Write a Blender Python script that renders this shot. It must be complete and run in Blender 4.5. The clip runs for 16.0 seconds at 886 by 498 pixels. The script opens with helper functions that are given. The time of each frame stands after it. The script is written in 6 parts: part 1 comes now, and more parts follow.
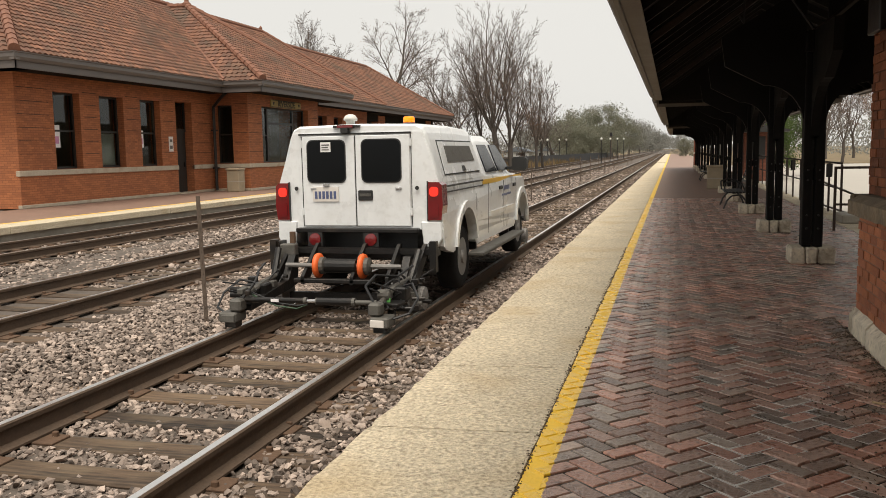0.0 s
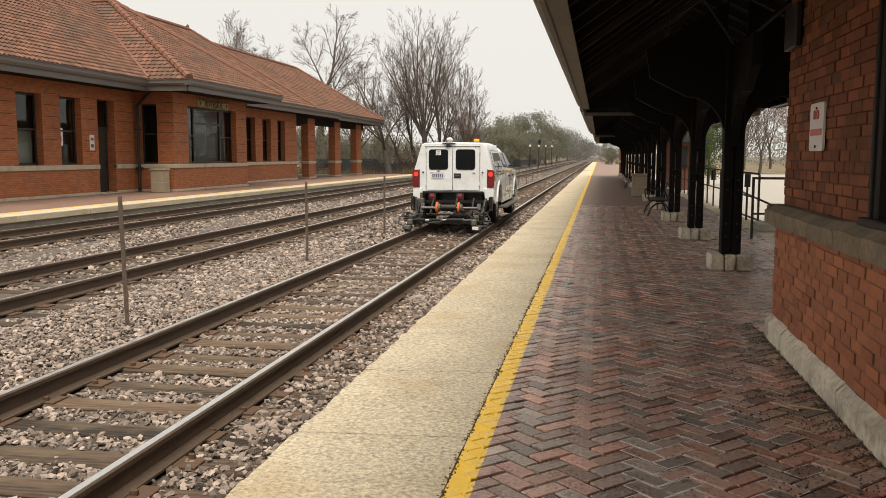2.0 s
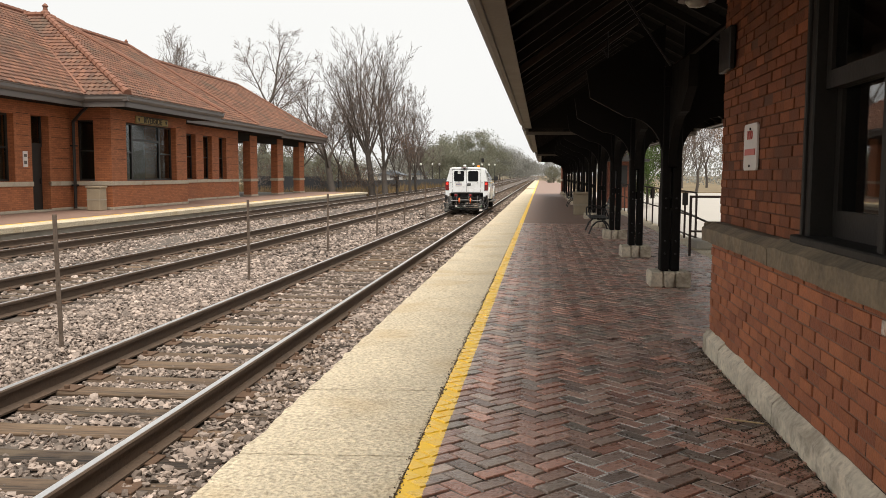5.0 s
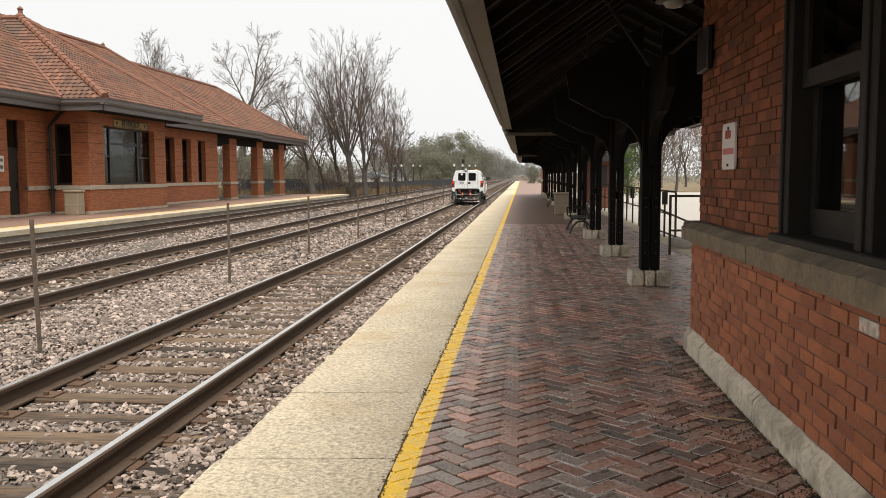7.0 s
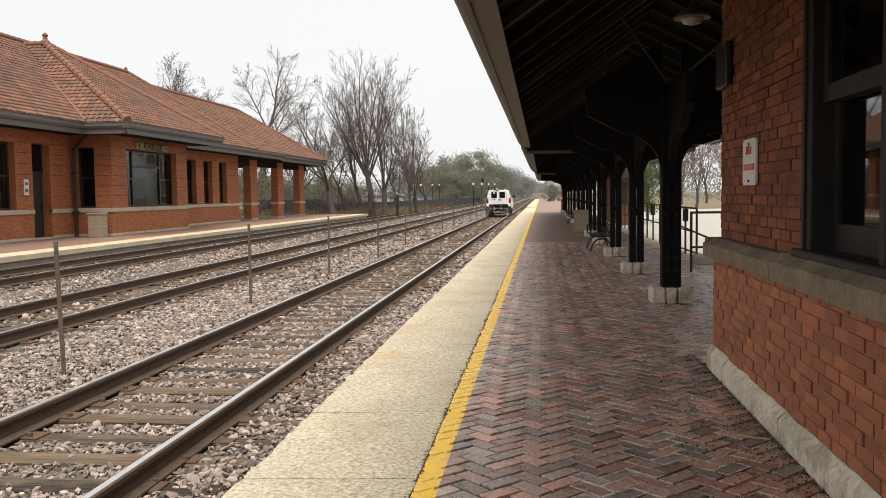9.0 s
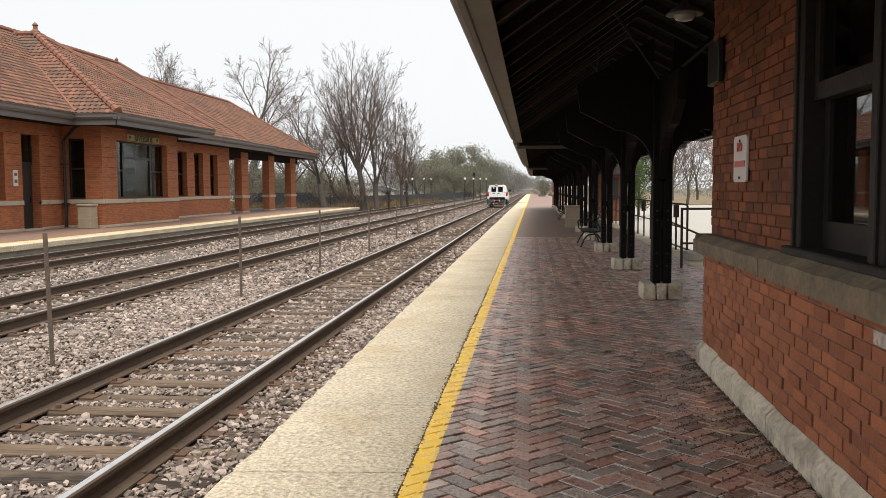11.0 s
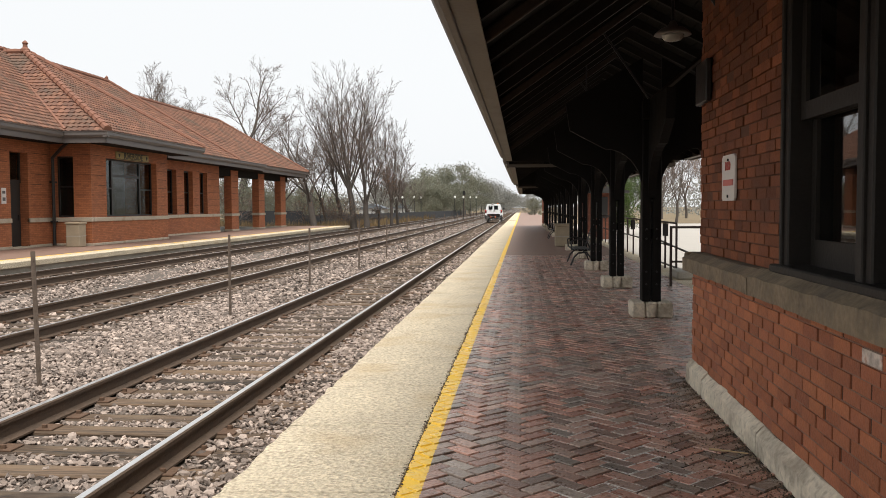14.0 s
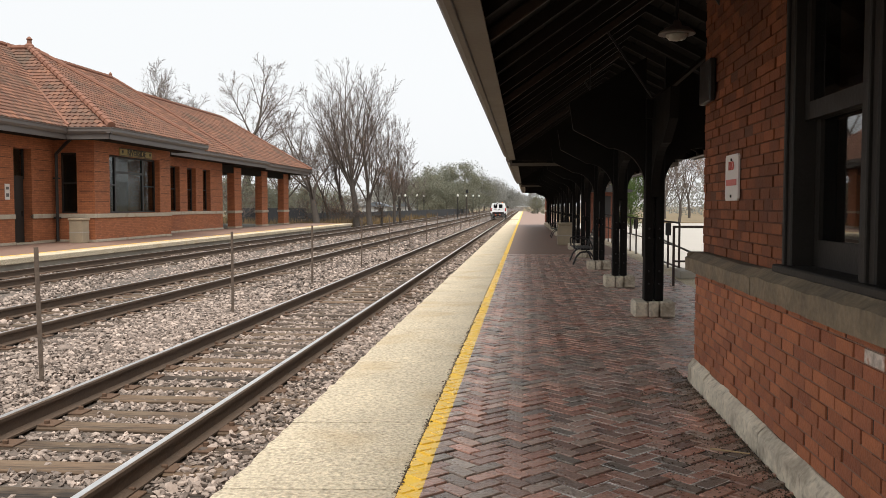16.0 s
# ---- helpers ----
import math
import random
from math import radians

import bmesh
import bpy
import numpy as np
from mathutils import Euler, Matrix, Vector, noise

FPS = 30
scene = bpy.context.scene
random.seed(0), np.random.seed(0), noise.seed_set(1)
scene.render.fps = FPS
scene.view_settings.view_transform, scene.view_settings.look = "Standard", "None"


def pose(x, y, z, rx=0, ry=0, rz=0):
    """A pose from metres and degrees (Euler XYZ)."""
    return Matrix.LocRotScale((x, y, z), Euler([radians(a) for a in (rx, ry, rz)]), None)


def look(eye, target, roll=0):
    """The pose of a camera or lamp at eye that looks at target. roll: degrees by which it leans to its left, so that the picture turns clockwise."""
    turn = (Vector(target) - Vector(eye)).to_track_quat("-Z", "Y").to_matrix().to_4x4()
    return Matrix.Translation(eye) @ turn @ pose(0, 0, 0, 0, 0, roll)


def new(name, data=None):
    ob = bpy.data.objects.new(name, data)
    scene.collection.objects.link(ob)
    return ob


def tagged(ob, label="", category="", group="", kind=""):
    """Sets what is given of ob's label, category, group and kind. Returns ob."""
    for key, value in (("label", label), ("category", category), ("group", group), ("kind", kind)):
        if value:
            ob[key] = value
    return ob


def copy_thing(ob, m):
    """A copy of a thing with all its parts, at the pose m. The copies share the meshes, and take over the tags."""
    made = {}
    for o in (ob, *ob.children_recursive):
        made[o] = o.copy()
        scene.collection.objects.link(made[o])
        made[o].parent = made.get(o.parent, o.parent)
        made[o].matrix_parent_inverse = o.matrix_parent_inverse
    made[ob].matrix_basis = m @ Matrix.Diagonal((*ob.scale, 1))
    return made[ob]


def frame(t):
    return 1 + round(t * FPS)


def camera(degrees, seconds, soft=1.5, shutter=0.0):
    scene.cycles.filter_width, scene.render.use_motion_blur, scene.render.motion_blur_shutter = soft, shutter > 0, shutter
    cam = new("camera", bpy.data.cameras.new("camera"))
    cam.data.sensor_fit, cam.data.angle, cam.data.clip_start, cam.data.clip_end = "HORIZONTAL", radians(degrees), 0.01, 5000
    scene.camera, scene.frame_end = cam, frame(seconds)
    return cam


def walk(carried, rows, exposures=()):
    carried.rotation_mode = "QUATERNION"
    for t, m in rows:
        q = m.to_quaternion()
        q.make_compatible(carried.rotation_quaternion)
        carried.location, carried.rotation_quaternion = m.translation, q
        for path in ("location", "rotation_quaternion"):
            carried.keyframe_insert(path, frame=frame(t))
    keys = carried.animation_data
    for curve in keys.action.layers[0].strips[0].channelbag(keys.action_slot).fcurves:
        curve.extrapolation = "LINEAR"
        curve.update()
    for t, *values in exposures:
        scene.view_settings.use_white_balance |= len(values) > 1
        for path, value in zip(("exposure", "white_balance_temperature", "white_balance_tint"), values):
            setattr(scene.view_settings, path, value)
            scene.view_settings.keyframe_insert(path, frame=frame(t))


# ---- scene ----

# ---- camera: stands on the platform and turns ----
cam = camera(54.85, 16.0, soft=0.7)
EYE_Z = 1.41
TURNS = [
    (0, 83.516, 1.005, 14.961),
    (0.5, 83.409, 0.795, 12.616),
    (1, 83.680, 0.139, 11.347),
    (1.5, 83.965, 0.063, 10.674),
    (2, 83.784, -0.056, 10.304),
    (2.5, 83.807, -0.453, 9.823),
    (3, 83.953, -0.829, 8.922),
    (3.5, 84.050, -0.797, 8.110),
    (4, 84.589, -0.545, 7.584),
    (6.5, 85.116, 0.015, 5.358),
    (7, 85.088, 0.209, 5.259),
    (7.5, 85.099, 0.460, 5.435),
    (8, 85.484, 0.720, 6.160),
    (8.5, 86.214, 0.611, 6.851),
    (9, 86.363, 0.801, 6.548),
    (11.5, 85.924, 0.122, 5.727),
    (12, 86.007, 0.291, 5.082),
    (12.5, 86.899, 0.229, 5.017),
    (13, 87.320, 0.124, 5.027),
    (13.5, 87.277, 0.194, 5.136),
    (14, 87.197, 0.271, 5.314),
    (14.5, 87.449, 0.187, 5.345),
    (15, 87.729, -0.179, 5.226),
    (15.5, 87.623, -0.344, 5.075),
    (16, 87.084, -0.047, 5.504)]
walk(cam, [(t, pose(0, 0, EYE_Z, rx, ry, rz)) for t, rx, ry, rz in TURNS],
     exposures=[(0, 0.42, 7150, 10), (2, 0.50, 7250, 10), (2.5, 0.7, 7250, 10), (3.2, 0.63, 7150, 10), (4, 0.66, 7000, 10), (7, 0.66, 6800, 10), (12, 0.68, 6600, 10), (16, 0.68, 6600, 10)])

# ---- sky and sun: overcast ----
world = bpy.data.worlds.new("overcast_sky")
scene.world = world
world.use_nodes = True
wn, wl = world.node_tree.nodes, world.node_tree.links
sky = wn.new("ShaderNodeTexSky")
sky.sky_type, sky.sun_disc = "NISHITA", False
sky.sun_elevation, sky.sun_rotation = radians(35), radians(200)
sky.air_density, sky.dust_density = 2.0, 4.0
grey = wn.new("ShaderNodeHueSaturation")
grey.inputs["Saturation"].default_value = 0.12
wl.new(sky.outputs[0], grey.inputs["Color"])
veil = wn.new("ShaderNodeMix")
veil.data_type = "RGBA"
veil.inputs[0].default_value = 0.9
wl.new(grey.outputs[0], veil.inputs[6])
veil.inputs[7].default_value = (8.6, 8.9, 9.2, 1)
wl.new(veil.outputs[2], wn["Background"].inputs[0])
wn["Background"].inputs[1].default_value = 0.072
sun = new("sun", bpy.data.lights.new("sun", "SUN"))
sun.data.energy, sun.data.angle, sun.data.color = 2.8, radians(40), (1.0, 0.96, 0.9)
sun.matrix_world = look((0, 0, 50), (-5, 22, 0))

TRUCK_ROWS = [(0, 8.58), (0.5, 11.19), (1, 13.81), (1.5, 16.42), (2, 19.20), (2.5, 21.85), (3, 24.75), (3.5, 27.70), (4, 30.83), (5, 37.56), (6, 44.41), (6.5, 47.91), (7, 51.45), (7.5, 55.02), (8, 58.60), (8.5, 62.18), (9, 65.74), (10, 72.76), (11, 79.52), (12, 85.87), (13, 91.64), (14, 96.67), (15, 100.77), (16, 103.73)]

# ---- materials ----
MATS = {}


def mat(name, col, rough=0.6, metal=0.0, var=0.15, scale=3.0, fine=40.0, bump=0.15, rnd=0.0, col2=None, island=False, stain=None, glow=0.0, coat=0.0, spec=0.5, grain=0.8, speck=None, stretch=None):
    """Two scales of noise on a base colour; rnd and col2 vary it from piece to piece; stain: (colour, scale, amount)."""
    m = bpy.data.materials.new(name)
    m.use_nodes = True
    n, l = m.node_tree.nodes, m.node_tree.links
    b = n["Principled BSDF"]
    tc = n.new("ShaderNodeTexCoord")
    big, small = n.new("ShaderNodeTexNoise"), n.new("ShaderNodeTexNoise")
    big.inputs["Scale"].default_value, big.inputs["Detail"].default_value = scale, 4
    small.inputs["Scale"].default_value, small.inputs["Detail"].default_value = fine, 3
    place = tc.outputs["Object"]
    if stretch:
        mp = n.new("ShaderNodeMapping")
        mp.inputs["Scale"].default_value = stretch
        l.new(place, mp.inputs["Vector"])
        place = mp.outputs["Vector"]
    l.new(place, big.inputs["Vector"])
    l.new(place, small.inputs["Vector"])

    def math_node(op, a, c, d=None):
        k = n.new("ShaderNodeMath")
        k.operation = op
        for i, v in enumerate((a, c, d)):
            if v is None:
                continue
            if isinstance(v, (int, float)):
                k.inputs[i].default_value = v
            else:
                l.new(v, k.inputs[i])
        return k.outputs[0]

    val = math_node("MULTIPLY_ADD", big.outputs["Fac"], 2.4 * var, 1 - 1.2 * var)
    val = math_node("ADD", val, math_node("MULTIPLY_ADD", small.outputs["Fac"], 2 * grain * var, -grain * var))
    colour = n.new("ShaderNodeMix")
    colour.data_type = "RGBA"
    colour.inputs[6].default_value = (*col, 1)
    colour.inputs[7].default_value = (*(col2 or col), 1)
    colour.inputs[0].default_value = 0
    rand = None
    if rnd or col2:
        rand = n.new("ShaderNodeNewGeometry").outputs["Random Per Island"] if island else n.new("ShaderNodeObjectInfo").outputs["Random"]
        if col2:
            l.new(rand, colour.inputs[0])
        shuffled = math_node("FRACT", math_node("MULTIPLY", rand, 7.31), 0)
        val = math_node("ADD", val, math_node("MULTIPLY_ADD", shuffled, 2 * rnd, -rnd))
    out = n.new("ShaderNodeVectorMath")
    out.operation = "SCALE"
    l.new(colour.outputs[2], out.inputs[0])
    l.new(val, out.inputs["Scale"])
    last = out.outputs[0]
    for stain in [k for k in (stain, speck) if k]:
        sn = n.new("ShaderNodeTexNoise")
        sn.inputs["Scale"].default_value, sn.inputs["Detail"].default_value = stain[1], 6
        l.new(tc.outputs["Object"], sn.inputs["Vector"])
        f = n.new("ShaderNodeMapRange")
        f.inputs[1].default_value, f.inputs[2].default_value = 0.52, 0.68
        f.inputs[4].default_value = stain[2]
        l.new(sn.outputs["Fac"], f.inputs[0])
        mx = n.new("ShaderNodeMix")
        mx.data_type = "RGBA"
        l.new(f.outputs[0], mx.inputs[0])
        l.new(last, mx.inputs[6])
        mx.inputs[7].default_value = (*stain[0], 1)
        last = mx.outputs[2]
    l.new(last, b.inputs["Base Color"])
    b.inputs["Metallic"].default_value = metal
    b.inputs["Specular IOR Level"].default_value = spec
    b.inputs["Coat Weight"].default_value = coat
    l.new(math_node("MULTIPLY_ADD", big.outputs["Fac"], 0.3, rough - 0.15), b.inputs["Roughness"])
    if bump:
        bp = n.new("ShaderNodeBump")
        bp.inputs["Strength"].default_value, bp.inputs["Distance"].default_value = bump, 0.01
        l.new(small.outputs["Fac"], bp.inputs["Height"])
        l.new(bp.outputs[0], b.inputs["Normal"])
    if glow:
        b.inputs["Emission Color"].default_value = (*col, 1)
        b.inputs["Emission Strength"].default_value = glow
    MATS[name] = m
    return m


def glass(name, tint, rough=0.02):
    m = bpy.data.materials.new(name)
    m.use_nodes = True
    b = m.node_tree.nodes["Principled BSDF"]
    b.inputs["Base Color"].default_value = (*tint, 1)
    b.inputs["Roughness"].default_value = rough
    b.inputs["Transmission Weight"].default_value = 1.0
    b.inputs["IOR"].default_value = 1.32
    return m


brick_orange = mat("orange_brick", (0.36, 0.125, 0.05), 0.8, var=0.22, scale=1.2, fine=30, bump=0.3, stain=((0.22, 0.075, 0.035), 0.6, 0.5))
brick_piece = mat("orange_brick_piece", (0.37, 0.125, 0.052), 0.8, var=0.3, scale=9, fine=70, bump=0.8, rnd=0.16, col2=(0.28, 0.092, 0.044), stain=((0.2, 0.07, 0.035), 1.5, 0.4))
# upper wall: the canopy's shade is put into this darker brick colour
brick_joined = mat("orange_brick_joined_shaded", (0.235, 0.08, 0.035), 0.85, var=0.3, scale=6, fine=60, bump=0.6, rnd=0.25, col2=(0.15, 0.052, 0.027), spec=0.3, island=True, stain=((0.11, 0.045, 0.026), 0.8, 0.75))
brick_red = mat("red_brick", (0.20, 0.07, 0.04), 0.8, var=0.2, scale=1.5, fine=30, bump=0.3)
joint_dark = mat("dark_open_joint", (0.045, 0.025, 0.018), 0.95, var=0.4, scale=8, fine=60, bump=0.4)
joint_brown = mat("brown_joint", (0.11, 0.045, 0.025), 0.95, var=0.4, scale=8, fine=60, bump=0.4)
mortar = mat("brick_mortar", (0.24, 0.13, 0.09), 0.9, var=0.2, scale=8, fine=80, bump=0.4)
limestone = mat("limestone", (0.42, 0.36, 0.28), 0.8, var=0.25, scale=2, fine=25, bump=0.3, stain=((0.25, 0.18, 0.12), 2.0, 0.6))
rough_stone = mat("rough_sandstone", (0.19, 0.145, 0.095), 0.9, var=0.55, scale=5, fine=28, bump=1.0, stain=((0.09, 0.075, 0.06), 3.0, 0.7))
plinth_stone = mat("pale_plinth_stone", (0.62, 0.54, 0.42), 0.85, var=0.4, scale=5, fine=32, bump=1.0, stain=((0.19, 0.145, 0.10), 3.2, 0.8), speck=((0.10, 0.075, 0.055), 20, 0.4))
concrete_slab = mat("cream_concrete", (0.565, 0.48, 0.35), 0.8, var=0.18, scale=1.3, fine=42, bump=2.0, grain=4.5, stain=((0.46, 0.34, 0.19), 1.1, 0.6), speck=((0.22, 0.165, 0.105), 30, 0.5))
concrete_grey = mat("grey_concrete", (0.34, 0.31, 0.26), 0.8, var=0.25, scale=1.5, fine=35, bump=0.4, stain=((0.2, 0.18, 0.15), 1.2, 0.6))
lot_concrete = mat("lot_concrete", (0.36, 0.335, 0.30), 0.85, var=0.1, scale=0.4, fine=10, bump=0.1)
yellow_paint = mat("yellow_paint", (0.86, 0.53, 0.04), 0.55, var=0.14, scale=6, fine=50, bump=0.25)
# worn pavers: reddish to grey-brown, chipped and stained dark
PAVER_A = (0.48, 0.245, 0.18)
PAVER = dict(var=0.5, scale=7, fine=55, bump=0.7, rnd=0.40, col2=(0.31, 0.255, 0.21), spec=0.5, stain=((0.08, 0.05, 0.04), 1.3, 0.4), speck=((0.045, 0.03, 0.025), 26, 0.5))
joint_sand = mat("pale_joint_fill", (0.70, 0.67, 0.63), 0.8, var=0.3, scale=8, fine=60, bump=0.5, stain=((0.09, 0.07, 0.055), 14, 0.95))
paver_mat = mat("brick_paver", PAVER_A, 0.3, **PAVER)
paver_joined = mat("brick_paver_joined", PAVER_A, 0.3, island=True, **PAVER)
paver_painted = mat("painted_brick_paver_joined", PAVER_A, 0.3, island=True, **PAVER)
# yellow safety line brushed over the outermost pavers, worn along its edge
_n, _l = paver_painted.node_tree.nodes, paver_painted.node_tree.links
_base = _n["Principled BSDF"].inputs["Base Color"]
_brick = _base.links[0].from_socket
_tc, _xyz, _ns, _add, _edge, _mix = (_n.new(k) for k in ("ShaderNodeTexCoord", "ShaderNodeSeparateXYZ", "ShaderNodeTexNoise", "ShaderNodeMath", "ShaderNodeMapRange", "ShaderNodeMix"))
_ns.inputs["Scale"].default_value, _ns.inputs["Detail"].default_value = 45, 5
_add.operation = "MULTIPLY_ADD"
_add.inputs[1].default_value = 0.022
_edge.inputs[1].default_value, _edge.inputs[2].default_value = -0.493, -0.490
_edge.inputs[3].default_value, _edge.inputs[4].default_value = 0.97, 0.0
_mix.data_type = "RGBA"
_mix.inputs[7].default_value = (0.86, 0.53, 0.04, 1)
_l.new(_tc.outputs["Object"], _xyz.inputs[0])
_l.new(_tc.outputs["Object"], _ns.inputs["Vector"])
_l.new(_ns.outputs["Fac"], _add.inputs[0])
_l.new(_xyz.outputs["X"], _add.inputs[2])
_l.new(_add.outputs[0], _edge.inputs[0])
_l.new(_edge.outputs[0], _mix.inputs[0])
_l.new(_brick, _mix.inputs[6])
_l.new(_mix.outputs[2], _base)
paver_far = mat("brick_paver_far", (0.24, 0.155, 0.12), 0.55, var=0.35, scale=2, fine=9, bump=0.3, spec=0.3)
joint_dirt = mat("joint_dirt", (0.022, 0.017, 0.013), 0.9, var=0.3, scale=5, fine=40, bump=0.5, stain=((0.5, 0.47, 0.44), 1.0, 0.85))
soil = mat("damp_soil", (0.055, 0.042, 0.03), 0.95, var=0.4, scale=6, fine=45, bump=0.8)
ballast_bed = mat("ballast_bed", (0.10, 0.080, 0.066), 0.95, var=0.5, scale=4, fine=22, bump=1.0)
stone_mat = mat("ballast_stone", (0.40, 0.32, 0.272), 0.85, var=0.4, scale=8, fine=60, bump=0.5, rnd=0.42, col2=(0.115, 0.088, 0.072), island=True)
tie_wood = mat("weathered_tie", (0.048, 0.031, 0.020), 0.9, var=0.7, scale=3, fine=26, bump=1.3, rnd=0.4, col2=(0.105, 0.068, 0.042), stain=((0.19, 0.14, 0.09), 3.0, 0.4), stretch=(0.12, 1.6, 1.6), grain=1.8)
rail_steel = mat("polished_rail_head", (0.78, 0.77, 0.75), 0.32, metal=1.0, var=0.1, scale=4, fine=40, bump=0.05)
rail_rust = mat("rusty_rail_web", (0.085, 0.055, 0.036), 0.8, var=0.3, scale=5, fine=40, bump=0.4)
plate_rust = mat("rusty_tie_plate", (0.105, 0.06, 0.036), 0.85, var=0.35, scale=6, fine=50, bump=0.4)
rusty_post = mat("rusty_post_steel", (0.115, 0.085, 0.065), 0.8, metal=0.2, var=0.35, scale=6, fine=60, bump=0.3)
tile_mat = mat("clay_roof_tile", (0.20, 0.092, 0.055), 0.85, var=0.3, scale=0.8, fine=14, bump=0.3, rnd=0.3, col2=(0.135, 0.066, 0.046), island=True, stain=((0.085, 0.065, 0.048), 0.45, 0.75), speck=((0.09, 0.07, 0.05), 5, 0.5))
tile_base = mat("roof_underlay", (0.12, 0.05, 0.03), 0.9, var=0.2)
gutter_paint = mat("grey_gutter_paint", (0.12, 0.105, 0.097), 0.55, var=0.15, scale=1.5, fine=20, bump=0.1)
dark_trim = mat("dark_window_paint", (0.017, 0.015, 0.013), 0.5, var=0.2, scale=3, fine=30, bump=0.1)
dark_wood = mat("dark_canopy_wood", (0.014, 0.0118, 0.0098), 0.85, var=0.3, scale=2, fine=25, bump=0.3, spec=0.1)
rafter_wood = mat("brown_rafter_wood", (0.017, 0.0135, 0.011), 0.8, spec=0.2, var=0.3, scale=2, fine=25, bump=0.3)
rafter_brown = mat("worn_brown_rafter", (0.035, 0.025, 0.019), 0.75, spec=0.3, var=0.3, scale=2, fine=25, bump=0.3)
fascia_wood = mat("weathered_fascia", (0.085, 0.066, 0.050), 0.6, var=0.25, scale=2, fine=25, bump=0.2)
window_black = mat("black_sash_paint", (0.021, 0.018, 0.0155), 0.6, spec=0.25, var=0.3, scale=4, fine=40, bump=0.2)
post_black = mat("black_post_paint", (0.0095, 0.0085, 0.0078), 0.75, spec=0.12, var=0.3, scale=4, fine=40, bump=0.25)
iron_black = mat("black_iron", (0.02, 0.018, 0.018), 0.45, metal=0.3, var=0.3, scale=5, fine=40, bump=0.15)
rail_brown = mat("brown_handrail", (0.045, 0.03, 0.025), 0.5, metal=0.3, var=0.25, scale=5, fine=40, bump=0.15)
interior = mat("dark_interior", (0.13, 0.12, 0.095), 0.9, var=0.3, scale=1, fine=8, bump=0)
blind_mat = mat("pale_window_blind", (0.42, 0.42, 0.36), 0.7, var=0.06, scale=2, fine=20, bump=0.05)
paper = mat("white_paper", (0.75, 0.74, 0.74), 0.7, var=0.05)
pink_ink = mat("pink_print", (0.55, 0.25, 0.42), 0.7, var=0.2, scale=12)
sign_gold = mat("faded_gold_board", (0.33, 0.25, 0.09), 0.6, var=0.15, scale=4, fine=30)
sign_dark = mat("dark_letter_paint", (0.03, 0.025, 0.02), 0.6, var=0.1)
sign_white = mat("white_enamel_sign", (0.66, 0.62, 0.58), 0.4, var=0.08, scale=6, fine=30, bump=0.05)
red_ink = mat("faded_red_print", (0.55, 0.13, 0.11), 0.5, var=0.15)
tan_bin = mat("tan_stone_aggregate", (0.30, 0.24, 0.165), 0.85, var=0.2, scale=4, fine=60, bump=0.4)
grass_mat = mat("dry_grass", (0.17, 0.125, 0.07), 0.95, var=0.4, scale=0.5, fine=6, bump=0.6, stain=((0.10, 0.095, 0.045), 0.3, 0.7))
grass_blade = mat("dry_grass_blades", (0.24, 0.16, 0.085), 0.9, var=0.3, scale=0.6, fine=6, bump=0, rnd=0.35, col2=(0.15, 0.115, 0.06), island=True)
bark_mat = mat("grey_brown_bark", (0.08, 0.066, 0.056), 0.9, var=0.3, scale=1.0, fine=12, bump=0.6)
twig_mat = mat("bare_twigs", (0.115, 0.09, 0.076), 0.9, var=0.3, scale=0.5, fine=5, bump=0)
leaf_rust = mat("rust_leaves", (0.23, 0.12, 0.065), 0.8, var=0.3, scale=0.5, fine=6, bump=0, rnd=0.3, island=True)
# haze over the distant trees is mixed into this green as paleness
leaf_green = mat("haze_paled_green_leaves", (0.22, 0.24, 0.185), 0.9, var=0.2, scale=0.3, fine=4, bump=0, rnd=0.18, col2=(0.20, 0.18, 0.135), island=True, spec=0.05)
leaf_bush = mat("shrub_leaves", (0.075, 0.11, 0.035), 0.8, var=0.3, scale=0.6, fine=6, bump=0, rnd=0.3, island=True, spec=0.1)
# paler still: haze over the farthest trees and woods, put into the leaf colour
leaf_far = mat("haze_grey_green_leaves", (0.31, 0.32, 0.30), 0.9, var=0.2, scale=0.2, fine=3, bump=0, rnd=0.15, col2=(0.24, 0.225, 0.20), island=True, spec=0.05)
fence_black = mat("black_mesh_fence", (0.022, 0.024, 0.028), 0.7, var=0.3, scale=1, fine=15, bump=0.1)
globe_white = mat("white_lamp_globe", (0.62, 0.62, 0.58), 0.4, var=0.03)
house_wall = mat("pale_house_siding", (0.42, 0.42, 0.42), 0.8, var=0.1, scale=1, fine=8)
house_roof = mat("blue_grey_roof", (0.11, 0.125, 0.14), 0.9, var=0.15, scale=1, fine=8)
window_glass = glass("window_glass", (0.55, 0.6, 0.58))
near_glass = glass("dim_old_glass", (0.35, 0.36, 0.34))
near_glass.node_tree.nodes["Principled BSDF"].inputs["IOR"].default_value = 1.5
warm_lamp = mat("warm_bulb", (1.0, 0.78, 0.45), 0.4, glow=6.0)
litter = mat("brown_leaf_crumbs", (0.05, 0.037, 0.027), 0.95, var=0.4, rnd=0.4, col2=(0.17, 0.12, 0.08), island=True)
lamp_glass = mat("lamp_lens", (0.30, 0.30, 0.27), 0.25, var=0.03, glow=0.0)



